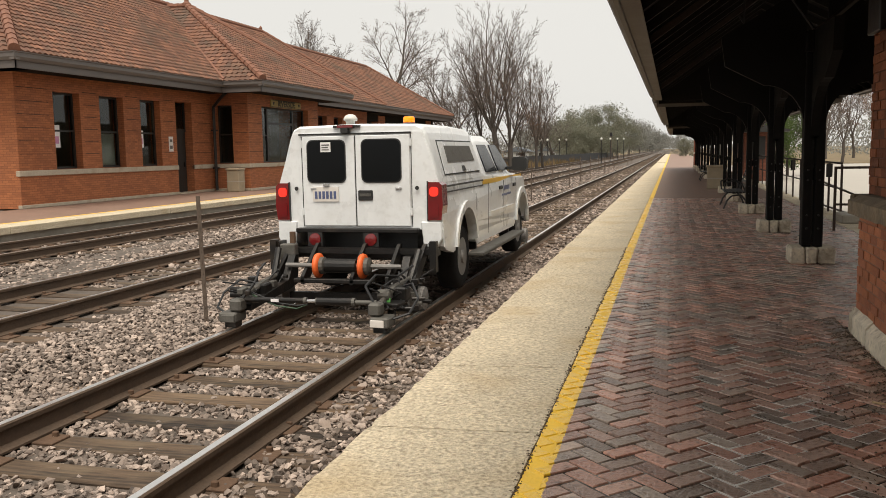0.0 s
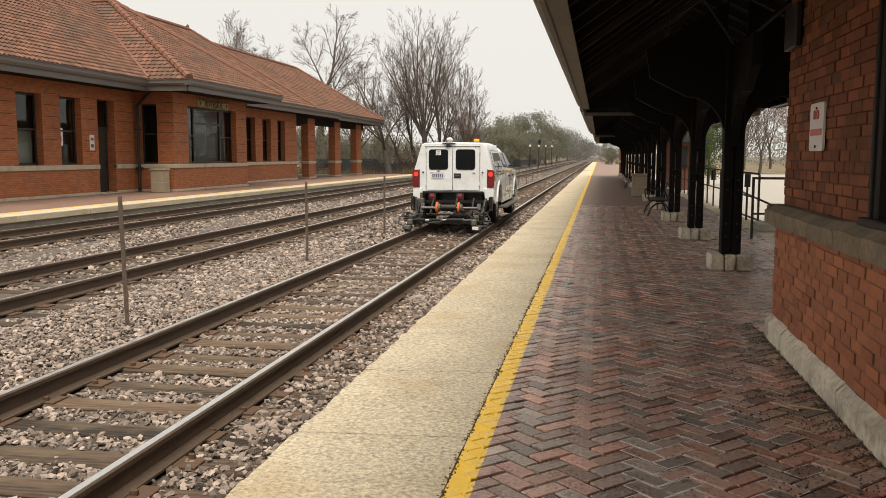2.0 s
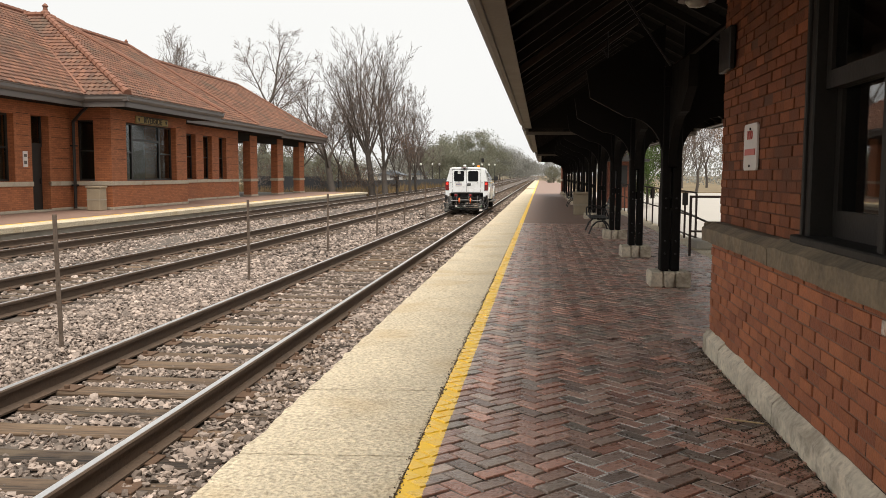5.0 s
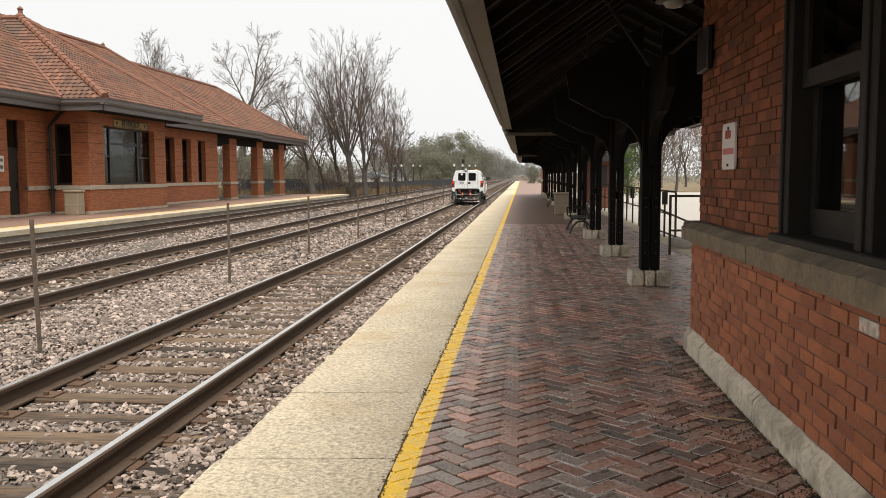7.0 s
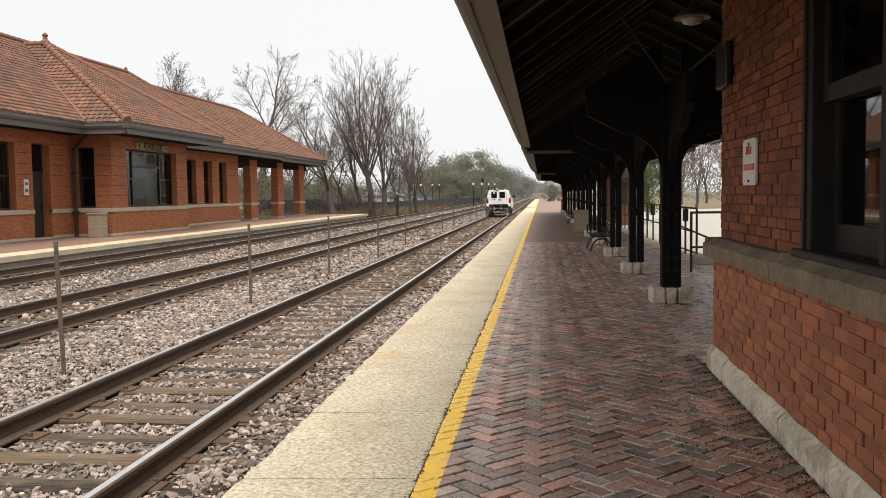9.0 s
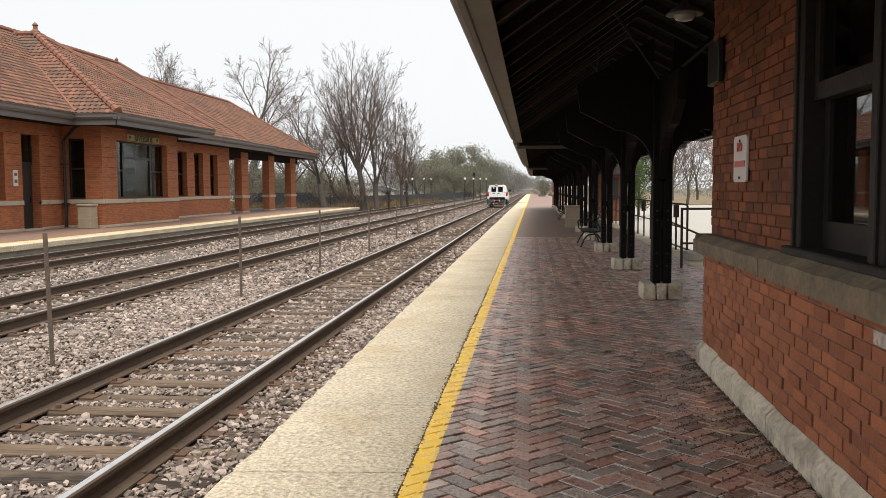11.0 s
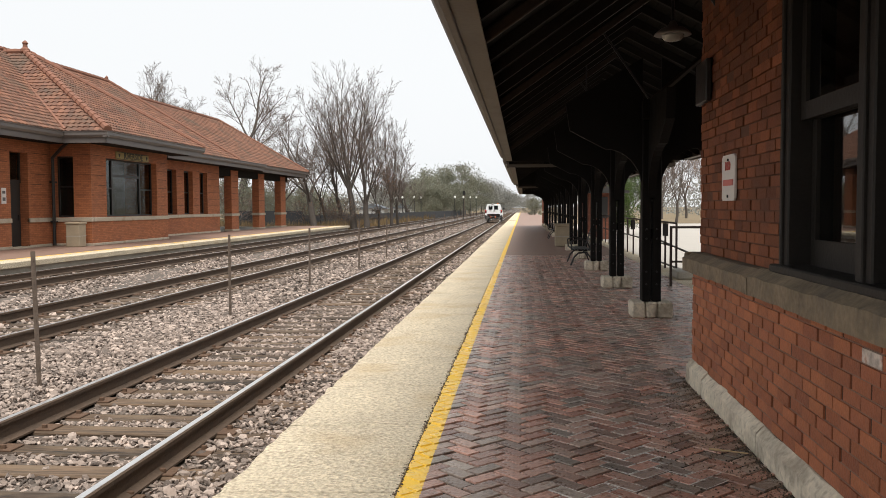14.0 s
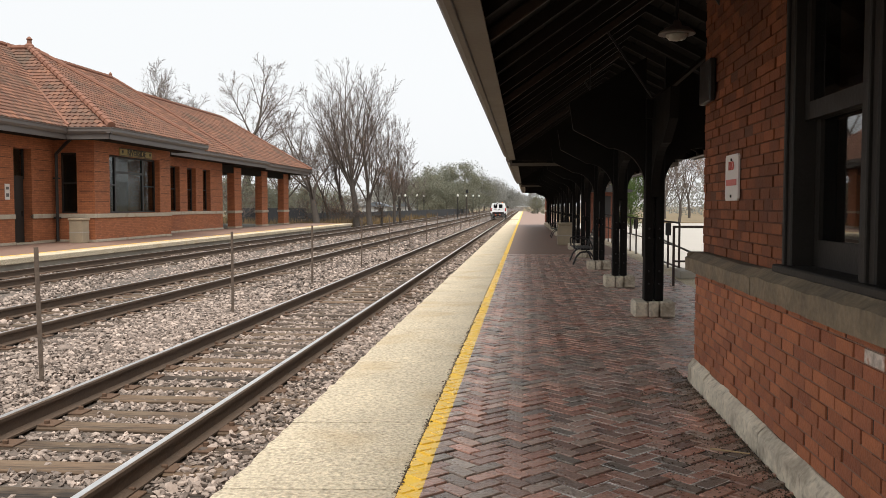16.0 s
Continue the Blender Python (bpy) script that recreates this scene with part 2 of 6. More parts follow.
def let_light_through(m):
    """Thin leaves pass on part of the light that falls on their far side."""
    n, l = m.node_tree.nodes, m.node_tree.links
    b, thru, mx = n["Principled BSDF"], n.new("ShaderNodeBsdfTranslucent"), n.new("ShaderNodeMixShader")
    l.new(b.inputs["Base Color"].links[0].from_socket, thru.inputs["Color"])
    mx.inputs[0].default_value = 0.45
    l.new(b.outputs[0], mx.inputs[1])
    l.new(thru.outputs[0], mx.inputs[2])
    l.new(mx.outputs[0], n["Material Output"].inputs["Surface"])


for m in (leaf_rust, leaf_green, leaf_far, leaf_bush, grass_blade):
    let_light_through(m)


def add_courses(m):
    """Brick courses drawn by a brick texture over a wall material, for walls far off."""
    n, l = m.node_tree.nodes, m.node_tree.links
    b = n["Principled BSDF"]
    src = b.inputs["Base Color"].links[0].from_socket
    tc, sep, add, comb, br, mx = (n.new("ShaderNode" + k) for k in ("TexCoord", "SeparateXYZ", "Math", "CombineXYZ", "TexBrick", "Mix"))
    l.new(tc.outputs["Object"], sep.inputs[0])
    l.new(sep.outputs[0], add.inputs[0])
    l.new(sep.outputs[1], add.inputs[1])
    l.new(add.outputs[0], comb.inputs[0])
    l.new(sep.outputs[2], comb.inputs[1])
    l.new(comb.outputs[0], br.inputs["Vector"])
    br.inputs["Scale"].default_value, br.inputs["Brick Width"].default_value, br.inputs["Row Height"].default_value = 1.0, 0.21, 0.068
    br.inputs["Mortar Size"].default_value, br.inputs["Mortar Smooth"].default_value = 0.007, 0.3
    br.inputs["Color1"].default_value, br.inputs["Color2"].default_value, br.inputs["Mortar"].default_value = (1.12, 1.1, 1.1, 1), (0.78, 0.76, 0.76, 1), (0.62, 0.62, 0.62, 1)
    mx.data_type, mx.blend_type = "RGBA", "MULTIPLY"
    mx.inputs[0].default_value = 1.0
    l.new(src, mx.inputs[6])
    l.new(br.outputs["Color"], mx.inputs[7])
    l.new(mx.outputs[2], b.inputs["Base Color"])


for m in (brick_orange, brick_red):
    add_courses(m)


# ---- building helpers ----
def box(bm, x0, x1, y0, y1, z0, z1):
    v = [bm.verts.new((x, y, z)) for x in (x0, x1) for y in (y0, y1) for z in (z0, z1)]
    for f in ((0, 1, 3, 2), (4, 6, 7, 5), (0, 4, 5, 1), (2, 3, 7, 6), (0, 2, 6, 4), (1, 5, 7, 3)):
        bm.faces.new([v[i] for i in f])
    return v


def boxes(*rows):
    bm = bmesh.new()
    for r in rows:
        box(bm, *r)
    return bm


def bevelled(bm, w=0.01, seg=1):
    bmesh.ops.bevel(bm, geom=bm.edges[:], offset=w, segments=seg, affect="EDGES", profile=0.6)
    return bm


def cyl(bm, a, b, r0, r1=None, n=10):
    """A capped, tapered tube from a to b."""
    a, b = Vector(a), Vector(b)
    r1 = r0 if r1 is None else r1
    q = (b - a).to_track_quat("Z", "Y")
    rings = []
    for c, r in ((a, r0), (b, r1)):
        rings.append([bm.verts.new(c + q @ Vector((r * math.cos(2 * math.pi * i / n), r * math.sin(2 * math.pi * i / n), 0))) for i in range(n)])
    for i in range(n):
        bm.faces.new((rings[0][i], rings[0][(i + 1) % n], rings[1][(i + 1) % n], rings[1][i]))
    bm.faces.new(rings[0][::-1])
    bm.faces.new(rings[1])
    return bm


def tube(points, r, n=8):
    bm = bmesh.new()
    for a, b in zip(points, points[1:]):
        cyl(bm, a, b, r, n=n)
    return bm


def lathe(bm, profile, centre=(0, 0, 0), axis="z", n=16):
    """A turned body: profile of (radius, height)."""
    rings = []
    for r, h in profile:
        ring = []
        for i in range(n):
            c, s = r * math.cos(2 * math.pi * i / n), r * math.sin(2 * math.pi * i / n)
            p = {"z": (c, s, h), "x": (h, c, s), "y": (c, h, -s)}[axis]
            ring.append(bm.verts.new(Vector(centre) + Vector(p)))
        rings.append(ring)
    for a, b in zip(rings, rings[1:]):
        for i in range(n):
            bm.faces.new((a[i], a[(i + 1) % n], b[(i + 1) % n], b[i]))
    bm.faces.new(rings[0][::-1])
    bm.faces.new(rings[-1])
    return bm


def prism(bm, outline, axis, lo, hi):
    """An outline of 2D points pushed along an axis: axis x takes (y, z), y takes (x, z), z takes (x, y)."""
    def at(p, d):
        return {"x": (d, p[0], p[1]), "y": (p[0], d, p[1]), "z": (p[0], p[1], d)}[axis]
    a = [bm.verts.new(at(p, lo)) for p in outline]
    b = [bm.verts.new(at(p, hi)) for p in outline]
    k = len(outline)
    for i in range(k):
        bm.faces.new((a[i], a[(i + 1) % k], b[(i + 1) % k], b[i]))
    bm.faces.new(a[::-1])
    bm.faces.new(b)
    return bm


def finish(bm, name, material, smooth=False):
    bmesh.ops.recalc_face_normals(bm, faces=bm.faces[:])
    me = bpy.data.meshes.new(name)
    bm.to_mesh(me)
    bm.free()
    me.materials.append(material)
    if smooth:
        me.shade_smooth()
    return me


def part(name, bm, material, parent, label="", smooth=False):
    ob = new(name, finish(bm, name, material, smooth))
    ob.parent = parent
    if label:
        ob["label"] = label
    return ob


def thing(name, label, category, group="", kind="", at=None):
    ob = tagged(new(name), label, category, group, kind)
    if at is not None:
        ob.matrix_basis = at
    return ob


def single(name, bm, material, label, category, group="", kind="", smooth=False):
    return tagged(new(name, finish(bm, name, material, smooth)), label, category, group, kind)


def raw(name, verts, faces, material, parent=None, smooth=False):
    """A large joined mesh from arrays."""
    me = bpy.data.meshes.new(name)
    me.from_pydata([tuple(v) for v in verts] if not isinstance(verts, list) else verts, [], faces if isinstance(faces, list) else faces.tolist())
    me.materials.append(material)
    if smooth:
        me.shade_smooth()
    ob = new(name, me)
    ob.parent = parent
    return ob


rng = np.random.default_rng(7)

# ---- ground, ballast and platforms ----
RAIL_Z = -0.20
TRACKS = (-3.215, -7.34, -11.86)

g = bmesh.new()
box(g, -900, 900, -300, 1800, -1.2, -0.62)
single("ground", g, grass_mat, "wide dry autumn grass ground under the railway", "ground", kind="structure")
g = bmesh.new()
prism(g, [(-14.2, -0.61), (-13.3, -0.40), (-1.75, -0.40), (-1.2, -0.61)], "y", -30, 900)
single("ballast_bed", g, ballast_bed, "bed of grey and pinkish crushed stone between the platforms", "ballast", kind="structure")

lot = boxes((3.36, 60, -30, 86, -0.60, -0.30))
single("parking_lot", lot, lot_concrete, "pale concrete parking lot beside the platform", "parking lot", kind="structure")
single("lawn", boxes((3.2, 400, 86.01, 300, -0.61, -0.24)), grass_mat, "brownish autumn lawn behind the parking lot", "lawn", kind="structure")

# near platform: body, concrete edge slabs, yellow line, brick paving bed
platform = thing("platform_near", "low brick-paved platform with a pale concrete edge and yellow line", "platform", kind="structure")
part("platform_body", boxes((-1.50, 3.3, -12, 210, -0.61, -0.07)), concrete_grey, platform)
part("paving_bed", boxes((-0.52, 2.88, -12, 25.0, -0.07, -0.010)), joint_dirt, platform)
part("paving_far", boxes((-0.52, 2.88, 25.004, 209, -0.07, -0.004)), paver_far, platform, "dark red brick paving")
part("concrete_end", boxes((-1.54, -0.63, 89.3, 209, -0.07, -0.004)), concrete_slab, platform, "pale concrete platform end")
for i in range(20):
    part("side_kerb", bevelled(boxes((2.885, 3.34, 7.6 + 4 * i, 11.585 + 4 * i, -0.07, 0.006)), 0.012), concrete_slab, platform, "pale concrete edging")
part("slab_bed", boxes((-1.47, -0.63, -12, 88.0, -0.07, -0.045)), concrete_grey, platform)
slab_ys = [-12, -8, -4, -1.3, 1.4, 2.75, 4.14, 5.46, 6.7, 7.97, 9.48, 11.2]
while slab_ys[-1] < 86:
    slab_ys.append(slab_ys[-1] + (1.5 if len(slab_ys) % 3 else 2.9))
for a, b in zip(slab_ys, slab_ys[1:]):
    bm = bmesh.new()
    prism(bm, [(-1.54, -0.018), (-0.625, 0.0), (-0.625, -0.068), (-1.54, -0.19)], "y", a + 0.007, b - 0.007)
    bmesh.ops.subdivide_edges(bm, edges=[e for e in bm.edges if abs(e.verts[0].co.y - e.verts[1].co.y) > 0.3], cuts=12)
    for v in bm.verts:
        if v.co.x < -1.5 and v.co.z > -0.05:
            v.co.x += 0.012 + 0.022 * noise.noise(v.co * 6)
            v.co.z -= 0.008 + 0.012 * noise.noise(v.co * 7)
        elif v.co.z > -0.05:
            v.co.z -= 0.004 if v.co.y < a + 0.02 or v.co.y > b - 0.02 else 0.0
            v.co.x += 0.006 * noise.noise(v.co * 9)
    part("concrete_slab", bm, concrete_slab, platform)

# far platform
platform2 = thing("platform_far", "low brick-paved far platform with a pale edge", "platform", kind="structure")
part("platform_body", boxes((-40, -13.62, -12, 66, -0.61, -0.05)), concrete_grey, platform2, "weathered grey concrete platform wall")
part("paving_far", boxes((-17.95, -14.36, -12, 66, -0.05, -0.004)), paver_far, platform2, "dark red brick paving")
part("paving_back", boxes((-40, -28.0, -12, 66, -0.05, -0.004)), paver_far, platform2)
k = -12
while k < 66:
    part("concrete_slab", bevelled(boxes((-14.26, -13.5, k + 0.008, min(k + 3.0, 66) - 0.008, -0.16, 0.0)), 0.012), concrete_slab, platform2)
    k += 3.0
part("yellow_line", boxes((-14.36, -14.265, -12, 66, -0.05, 0.002)), yellow_paint, platform2, "yellow painted safety line")


# ---- railway tracks ----
def rail_profile():
    return [(-0.07, -0.17), (0.07, -0.17), (0.07, -0.155), (0.012, -0.135), (0.010, -0.045), (0.035, -0.034), (0.036, -0.008), (0.028, -0.0005),
            (-0.028, -0.0005), (-0.036, -0.008), (-0.035, -0.034), (-0.010, -0.045), (-0.012, -0.135), (-0.07, -0.155)]


def make_track(cx, near_end):
    tr = thing("railway_track", "worn railway track with polished rails on old wooden ties", "railway track", group="railway tracks", at=pose(cx, 0, RAIL_Z))
    for s in (-1, 1):
        bm = bmesh.new()
        prism(bm, [(s * 0.7525 + a, z) for a, z in rail_profile()], "y", -30, 900)
        rail = part("rail", bm, rail_rust, tr, "rusty steel rail with a bright worn head")
        part("rail_head", boxes((s * 0.7525 - 0.023, s * 0.7525 + 0.023, -30, 900, -0.006, 0.002)), rail_steel, rail, "bright polished running surface")
    tie_me = finish(bevelled(boxes((-1.3, 1.3, -0.112, 0.112, -0.31, -0.175)), 0.012), "tie", tie_wood)
    plate_me = finish(bevelled(boxes((-0.17, 0.17, -0.09, 0.09, -0.176, -0.160)), 0.004), "tie_plate", plate_rust)
    spike_me = finish(bevelled(boxes((-0.02, 0.02, -0.014, 0.014, -0.165, -0.128)), 0.005), "spike", plate_rust)
    y, n = -2.0, 0
    while y < near_end:
        tie = new("tie", tie_me)
        tie.parent = tr
        tie.matrix_basis = pose(random.uniform(-0.05, 0.05), y + random.uniform(-0.04, 0.04), random.uniform(-0.012, 0.006), 0, random.uniform(-0.3, 0.3), random.uniform(-1.2, 1.2))
        if y < 22:
            for s in (-1, 1):
                plate = new("tie_plate", plate_me)
                plate.parent = tie
                plate.matrix_basis = pose(s * 0.7525, 0, 0)
                if y < 14:
                    for e in (-0.088, 0.088):
                        spike = new("spike", spike_me)
                        spike.parent = tie
                        spike.matrix_basis = pose(s * 0.7525 + e, random.choice((-0.05, 0.05)), 0)
        y += 0.50
    bm = bmesh.new()
    while y < 260:
        box(bm, -1.3, 1.3, y - 0.11, y + 0.11, -0.3, -0.178)
        y += 0.5
    part("far_tie_row", bm, tie_wood, tr)["kind"] = "stuff"
    return tr


for cx, end in zip(TRACKS, (60, 45, 45)):
    make_track(cx, end)


def scatter_stones(name, count, place, lo, hi, parent=None, material=None):
    """Crushed stones: squashed, uneven twelve-cornered lumps, joined."""
    p = (1 + 5 ** 0.5) / 2
    ico = np.array([(-1, p, 0), (1, p, 0), (-1, -p, 0), (1, -p, 0), (0, -1, p), (0, 1, p), (0, -1, -p), (0, 1, -p), (p, 0, -1), (p, 0, 1), (-p, 0, -1), (-p, 0, 1)]) / 1.9
    tri = np.array([(0, 11, 5), (0, 5, 1), (0, 1, 7), (0, 7, 10), (0, 10, 11), (1, 5, 9), (5, 11, 4), (11, 10, 2), (10, 7, 6), (7, 1, 8),
                    (3, 9, 4), (3, 4, 2), (3, 2, 6), (3, 6, 8), (3, 8, 9), (4, 9, 5), (2, 4, 11), (6, 2, 10), (8, 6, 7), (9, 8, 1)])
    pos = place(count)
    count = len(pos)
    size = rng.uniform(lo, hi, (count, 1, 1)) * 0.5
    shape = ico[None] * rng.uniform(0.45, 1.45, (count, 12, 1)) * size * rng.uniform(0.6, 1.3, (count, 1, 3)) * np.array([1.15, 1.0, 0.72])
    a, b = rng.uniform(0, 6.28, count), rng.uniform(-0.9, 0.9, count)
    x, y, z = shape[..., 0], shape[..., 1], shape[..., 2]
    ca, sa, cb, sb = np.cos(a)[:, None], np.sin(a)[:, None], np.cos(b)[:, None], np.sin(b)[:, None]
    y, z = y * cb - z * sb, y * sb + z * cb
    x, y = x * ca - y * sa, x * sa + y * ca
    verts = (np.stack([x, y, z], -1) + pos[:, None, :]).reshape(-1, 3)
    faces = (tri[None] + 12 * np.arange(count)[:, None, None]).reshape(-1, 3)
    me = bpy.data.meshes.new(name)
    me.vertices.add(len(verts))
    me.vertices.foreach_set("co", verts.ravel())
    me.loops.add(faces.size)
    me.loops.foreach_set("vertex_index", faces.ravel().astype(np.int32))
    me.polygons.add(len(faces))
    me.polygons.foreach_set("loop_start", np.arange(0, faces.size, 3, dtype=np.int32))
    me.polygons.foreach_set("loop_total", np.full(len(faces), 3, dtype=np.int32))
    me.update()
    me.validate()
    me.shade_flat()
    me.materials.append(material or stone_mat)
    ob = new(name, me)
    ob.parent = parent
    return ob


def ballast_height(x, y):
    """Top of the stone bed: level with the ties inside a track, sloping off outside."""
    d = np.min(np.abs(x[:, None] - np.array(TRACKS)[None]), axis=1)
    h = np.where(d < 1.35, -0.400, -0.40 + 0.03 * np.sin(x * 3 + y * 0.7))
    h = np.where((x < TRACKS[0] - 0.8) & (x > -4.8), -0.372, h)
    h = np.where(x > TRACKS[0] + 0.8, -0.388, h)
    h = np.where((x > -1.95), -0.385, h)
    h = np.where((x < -4.6) & (x > -5.9), -0.37 + 0.02 * np.sin(y), h)
    return h


def bed(x0, x1, y0, y1, power):
    def place(n):
        y = y0 + (y1 - y0) * rng.uniform(0, 1, n) ** power
        x = rng.uniform(x0, x1, n)
        near_rail = np.min(np.abs(np.abs(x[:, None] - np.array(TRACKS)[None]) - 0.7525), axis=1) < 0.085
        tie_gap = np.abs((y + 2.0 + 0.25) % 0.5 - 0.25)
        on_tie = (np.min(np.abs(x[:, None] - np.array(TRACKS)[None]), axis=1) < 1.3) & (tie_gap < 0.135) & ~((x < TRACKS[0] - 0.72) & (x > -4.8)) & ~((x > TRACKS[0] + 0.72) & (rng.uniform(0, 1, n) < 0.6)) & (rng.uniform(0, 1, n) < 0.975)
        keep = ~near_rail & ~on_tie
        x, y = x[keep], y[keep]
        return np.stack([x, y, ballast_height(x, y) + rng.uniform(-0.012, 0.022, len(x))], 1)
    return place


tagged(scatter_stones("ballast_stones", 70000, bed(-6.3, -1.6, -1.5, 15, 1.0), 0.022, 0.062), "loose crushed stones in grey, white and pink", "gravel", kind="stuff")
tagged(scatter_stones("ballast_stones", 26000, bed(-13.3, -1.6, 10, 32, 1.3), 0.05, 0.095), "loose crushed stones in grey, white and pink", "gravel", kind="stuff")
tagged(scatter_stones("ballast_stones", 9000, bed(-13.3, -1.6, 28, 90, 1.4), 0.07, 0.14), "loose crushed stones in grey, white and pink", "gravel", kind="stuff")


# ---- steel posts between the tracks ----
post_y = [7.9, 13.4]
while post_y[-1] < 105:
    post_y.append(post_y[-1] + 5.45)
bm = boxes((-0.022, 0.022, -0.004, 0.004, -0.3, 1.4), (-0.004, 0.004, 0.004, 0.03, -0.3, 1.4))
for i in range(11):
    box(bm, -0.006, 0.006, -0.009, -0.004, 0.1 + i * 0.12, 0.13 + i * 0.12)
first = tagged(new("fence_post", finish(bm, "fence_post", rusty_post)), "thin rusty steel fence post standing in the ballast", "fence post", "posts between the tracks")
first.matrix_basis = pose(-4.72, post_y[0], -0.40, 0, -1.2, 6)
for y in post_y[1:]:
    copy_thing(first, pose(-4.75 + random.uniform(-0.05, 0.05), y, -0.42 + random.uniform(-0.03, 0.03), random.uniform(-1, 1), random.uniform(-1.2, 1.0), random.uniform(-20, 20)))


# ---- station building across the tracks ----
def wall_with_openings(parent, name, plane, axis, lo, hi, z0, z1, openings, thick, material, label=""):
    """A wall on a plane, cut by openings (a, b, za, zb); it reaches from plane to plane - thick."""
    cuts = sorted({lo, hi, *[o[0] for o in openings], *[o[1] for o in openings]})
    def add(a, b, c, d):
        row = (plane - thick, plane, a, b, c, d) if axis == "x" else (a, b, plane, plane + thick, c, d)
        part(name, boxes(row), material, parent, label)
    for a, b in zip(cuts, cuts[1:]):
        zs = z0
        for o in sorted(o for o in openings if o[0] <= a + 1e-6 and o[1] >= b - 1e-6):
            if o[2] > zs:
                add(a, b, zs, o[2])
            zs = o[3]
        if zs < z1:
            add(a, b, zs, z1)


def sash_window(parent, plane, axis, a, b, z0, z1, depth=0.28, bars=(0.5,), blind=0.0, mull=()):
    """A framed window set back in its opening."""
    win = thing("window", "", "")
    win.parent = parent
    p0 = plane - depth
    f = 0.07
    def bx(bm, u0, u1, w0, w1, d0, d1):
        if axis == "x":
            box(bm, p0 + d0, p0 + d1, u0, u1, w0, w1)
        else:
            box(bm, u0, u1, plane + depth - d1, plane + depth - d0, w0, w1)
    bm = bmesh.new()
    bx(bm, a, a + f, z0, z1, -0.06, 0.04)
    bx(bm, b - f, b, z0, z1, -0.06, 0.04)
    bx(bm, a + f, b - f, z0, z0 + f, -0.06, 0.045)
    bx(bm, a + f, b - f, z1 - f, z1, -0.06, 0.04)
    for k in bars:
        zz = z0 + (z1 - z0) * k
        bx(bm, a + f, b - f, zz - 0.03, zz + 0.03, -0.04, 0.03)
    for k in mull:
        bx(bm, k - 0.06, k + 0.06, z0 + f, z1 - f, -0.055, 0.045)
    part("window_frame", bm, dark_trim, win)
    bm = bmesh.new()
    bx(bm, a + f * 0.5, b - f * 0.5, z0 + f * 0.5, z1 - f * 0.5, -0.008, 0.0)
    part("pane", bm, window_glass, win).visible_shadow = False
    if blind:
        bm = bmesh.new()
        bx(bm, a + f, b - f, z0 + f, z0 + (z1 - z0) * blind, -0.12, -0.10)
        part("blind", bm, blind_mat, win, "pale pulled-down window blind")
    return win


def tiled_face(verts, faces, p0, along, up, length_at, rows, tile=0.22, course=0.25):
    """Clay tiles on a sloping face: p0 origin, unit vectors along the eave and up the slope; length_at(d) gives start and end at d up the slope."""
    normal = along.cross(up).normalized()
    if normal.z < 0:
        normal = -normal
    for r in range(rows):
        d0, d1 = r * course - 0.03, (r + 1) * course + 0.03
        a, b = length_at((r + 0.5) * course)
        if b - a < 0.08:
            continue
        n = max(1, int(round((b - a) / tile)))
        w = (b - a) / n
        shift = 0
        for i in range(n):
            j = random.uniform(-0.008, 0.008)
            base = len(verts)
            for d, lift in ((d0 + j, 0.062), (d1 + j, 0.022)):
                for k, hgt in ((0, 0.0), (0.3, 0.045), (0.6, 0.03), (1.0, 0.0)):
                    verts.append(tuple(p0 + along * (a + (i + k) * w + shift) + up * d + normal * (lift + hgt)))
            for k, hgt in ((0, 0), (0.3, 0), (0.6, 0), (1.0, 0)):
                verts.append(tuple(p0 + along * (a + (i + k) * w + shift) + up * (d0 + j) + normal * 0.0))
            for k in range(3):
                faces.append((base + k, base + k + 1, base + 5 + k, base + 4 + k))
                faces.append((base + 8 + k, base + 9 + k, base + 1 + k, base + k))


def hip_line(parent, a, b, r=0.14):
    """Rounded cap tiles along a ridge or hip."""
    a, b = Vector(a), Vector(b)
    n = max(2, int((b - a).length / 0.38))
    bm = bmesh.new()
    for i in range(n):
        cyl(bm, a.lerp(b, i / n), a.lerp(b, (i + 1.12) / n), r * 1.12, r * 0.92, n=8)
    part("ridge_tiles", bm, tile_cap, parent, "rounded clay ridge tiles", smooth=False)


tile_cap = mat("clay_ridge_tile", (0.20, 0.088, 0.055), 0.8, var=0.25, scale=3, fine=20, bump=0.3)
EX, EZ = -16.75, 4.22      # eave line of the main roof
BX = -15.1                 # eave line of the bay
RX = -22.0                 # ridge

station = thing("station_building", "orange brick railway station with a red clay tile hip roof", "station")
LW, BAY, W2 = -17.9, -16.3, -17.9
T = 0.45
wins_left = [(21.95, 23.15), (24.1, 25.35), (26.3, 27.5)]
wall_with_openings(station, "wall", LW, "x", 20.4, 31.1, 0.0, 3.95, [(a, b, 1.10, 3.42) for a, b in wins_left] + [(28.5, 29.6, 0.0, 3.45)], T, brick_orange)
wall_with_openings(station, "wall", 20.4, "y", -26.2, LW - T, 0.0, 3.95, [], T, brick_orange)
wall_with_openings(station, "wall", 31.1, "y", LW, BAY - T, 0.0, 3.95, [(-17.75, -17.0, 1.10, 3.42)], T, brick_orange)
wall_with_openings(station, "wall", BAY, "x", 31.1, 38.1, 0.0, 3.95, [(32.3, 36.95, 1.10, 3.42)], T, brick_orange)
wall_with_openings(station, "wall", 37.65, "y", LW, BAY - T, 0.0, 3.95, [], T, brick_orange)
wins_right = [(41.8, 43.0), (44.0, 45.2), (46.2, 47.35)]
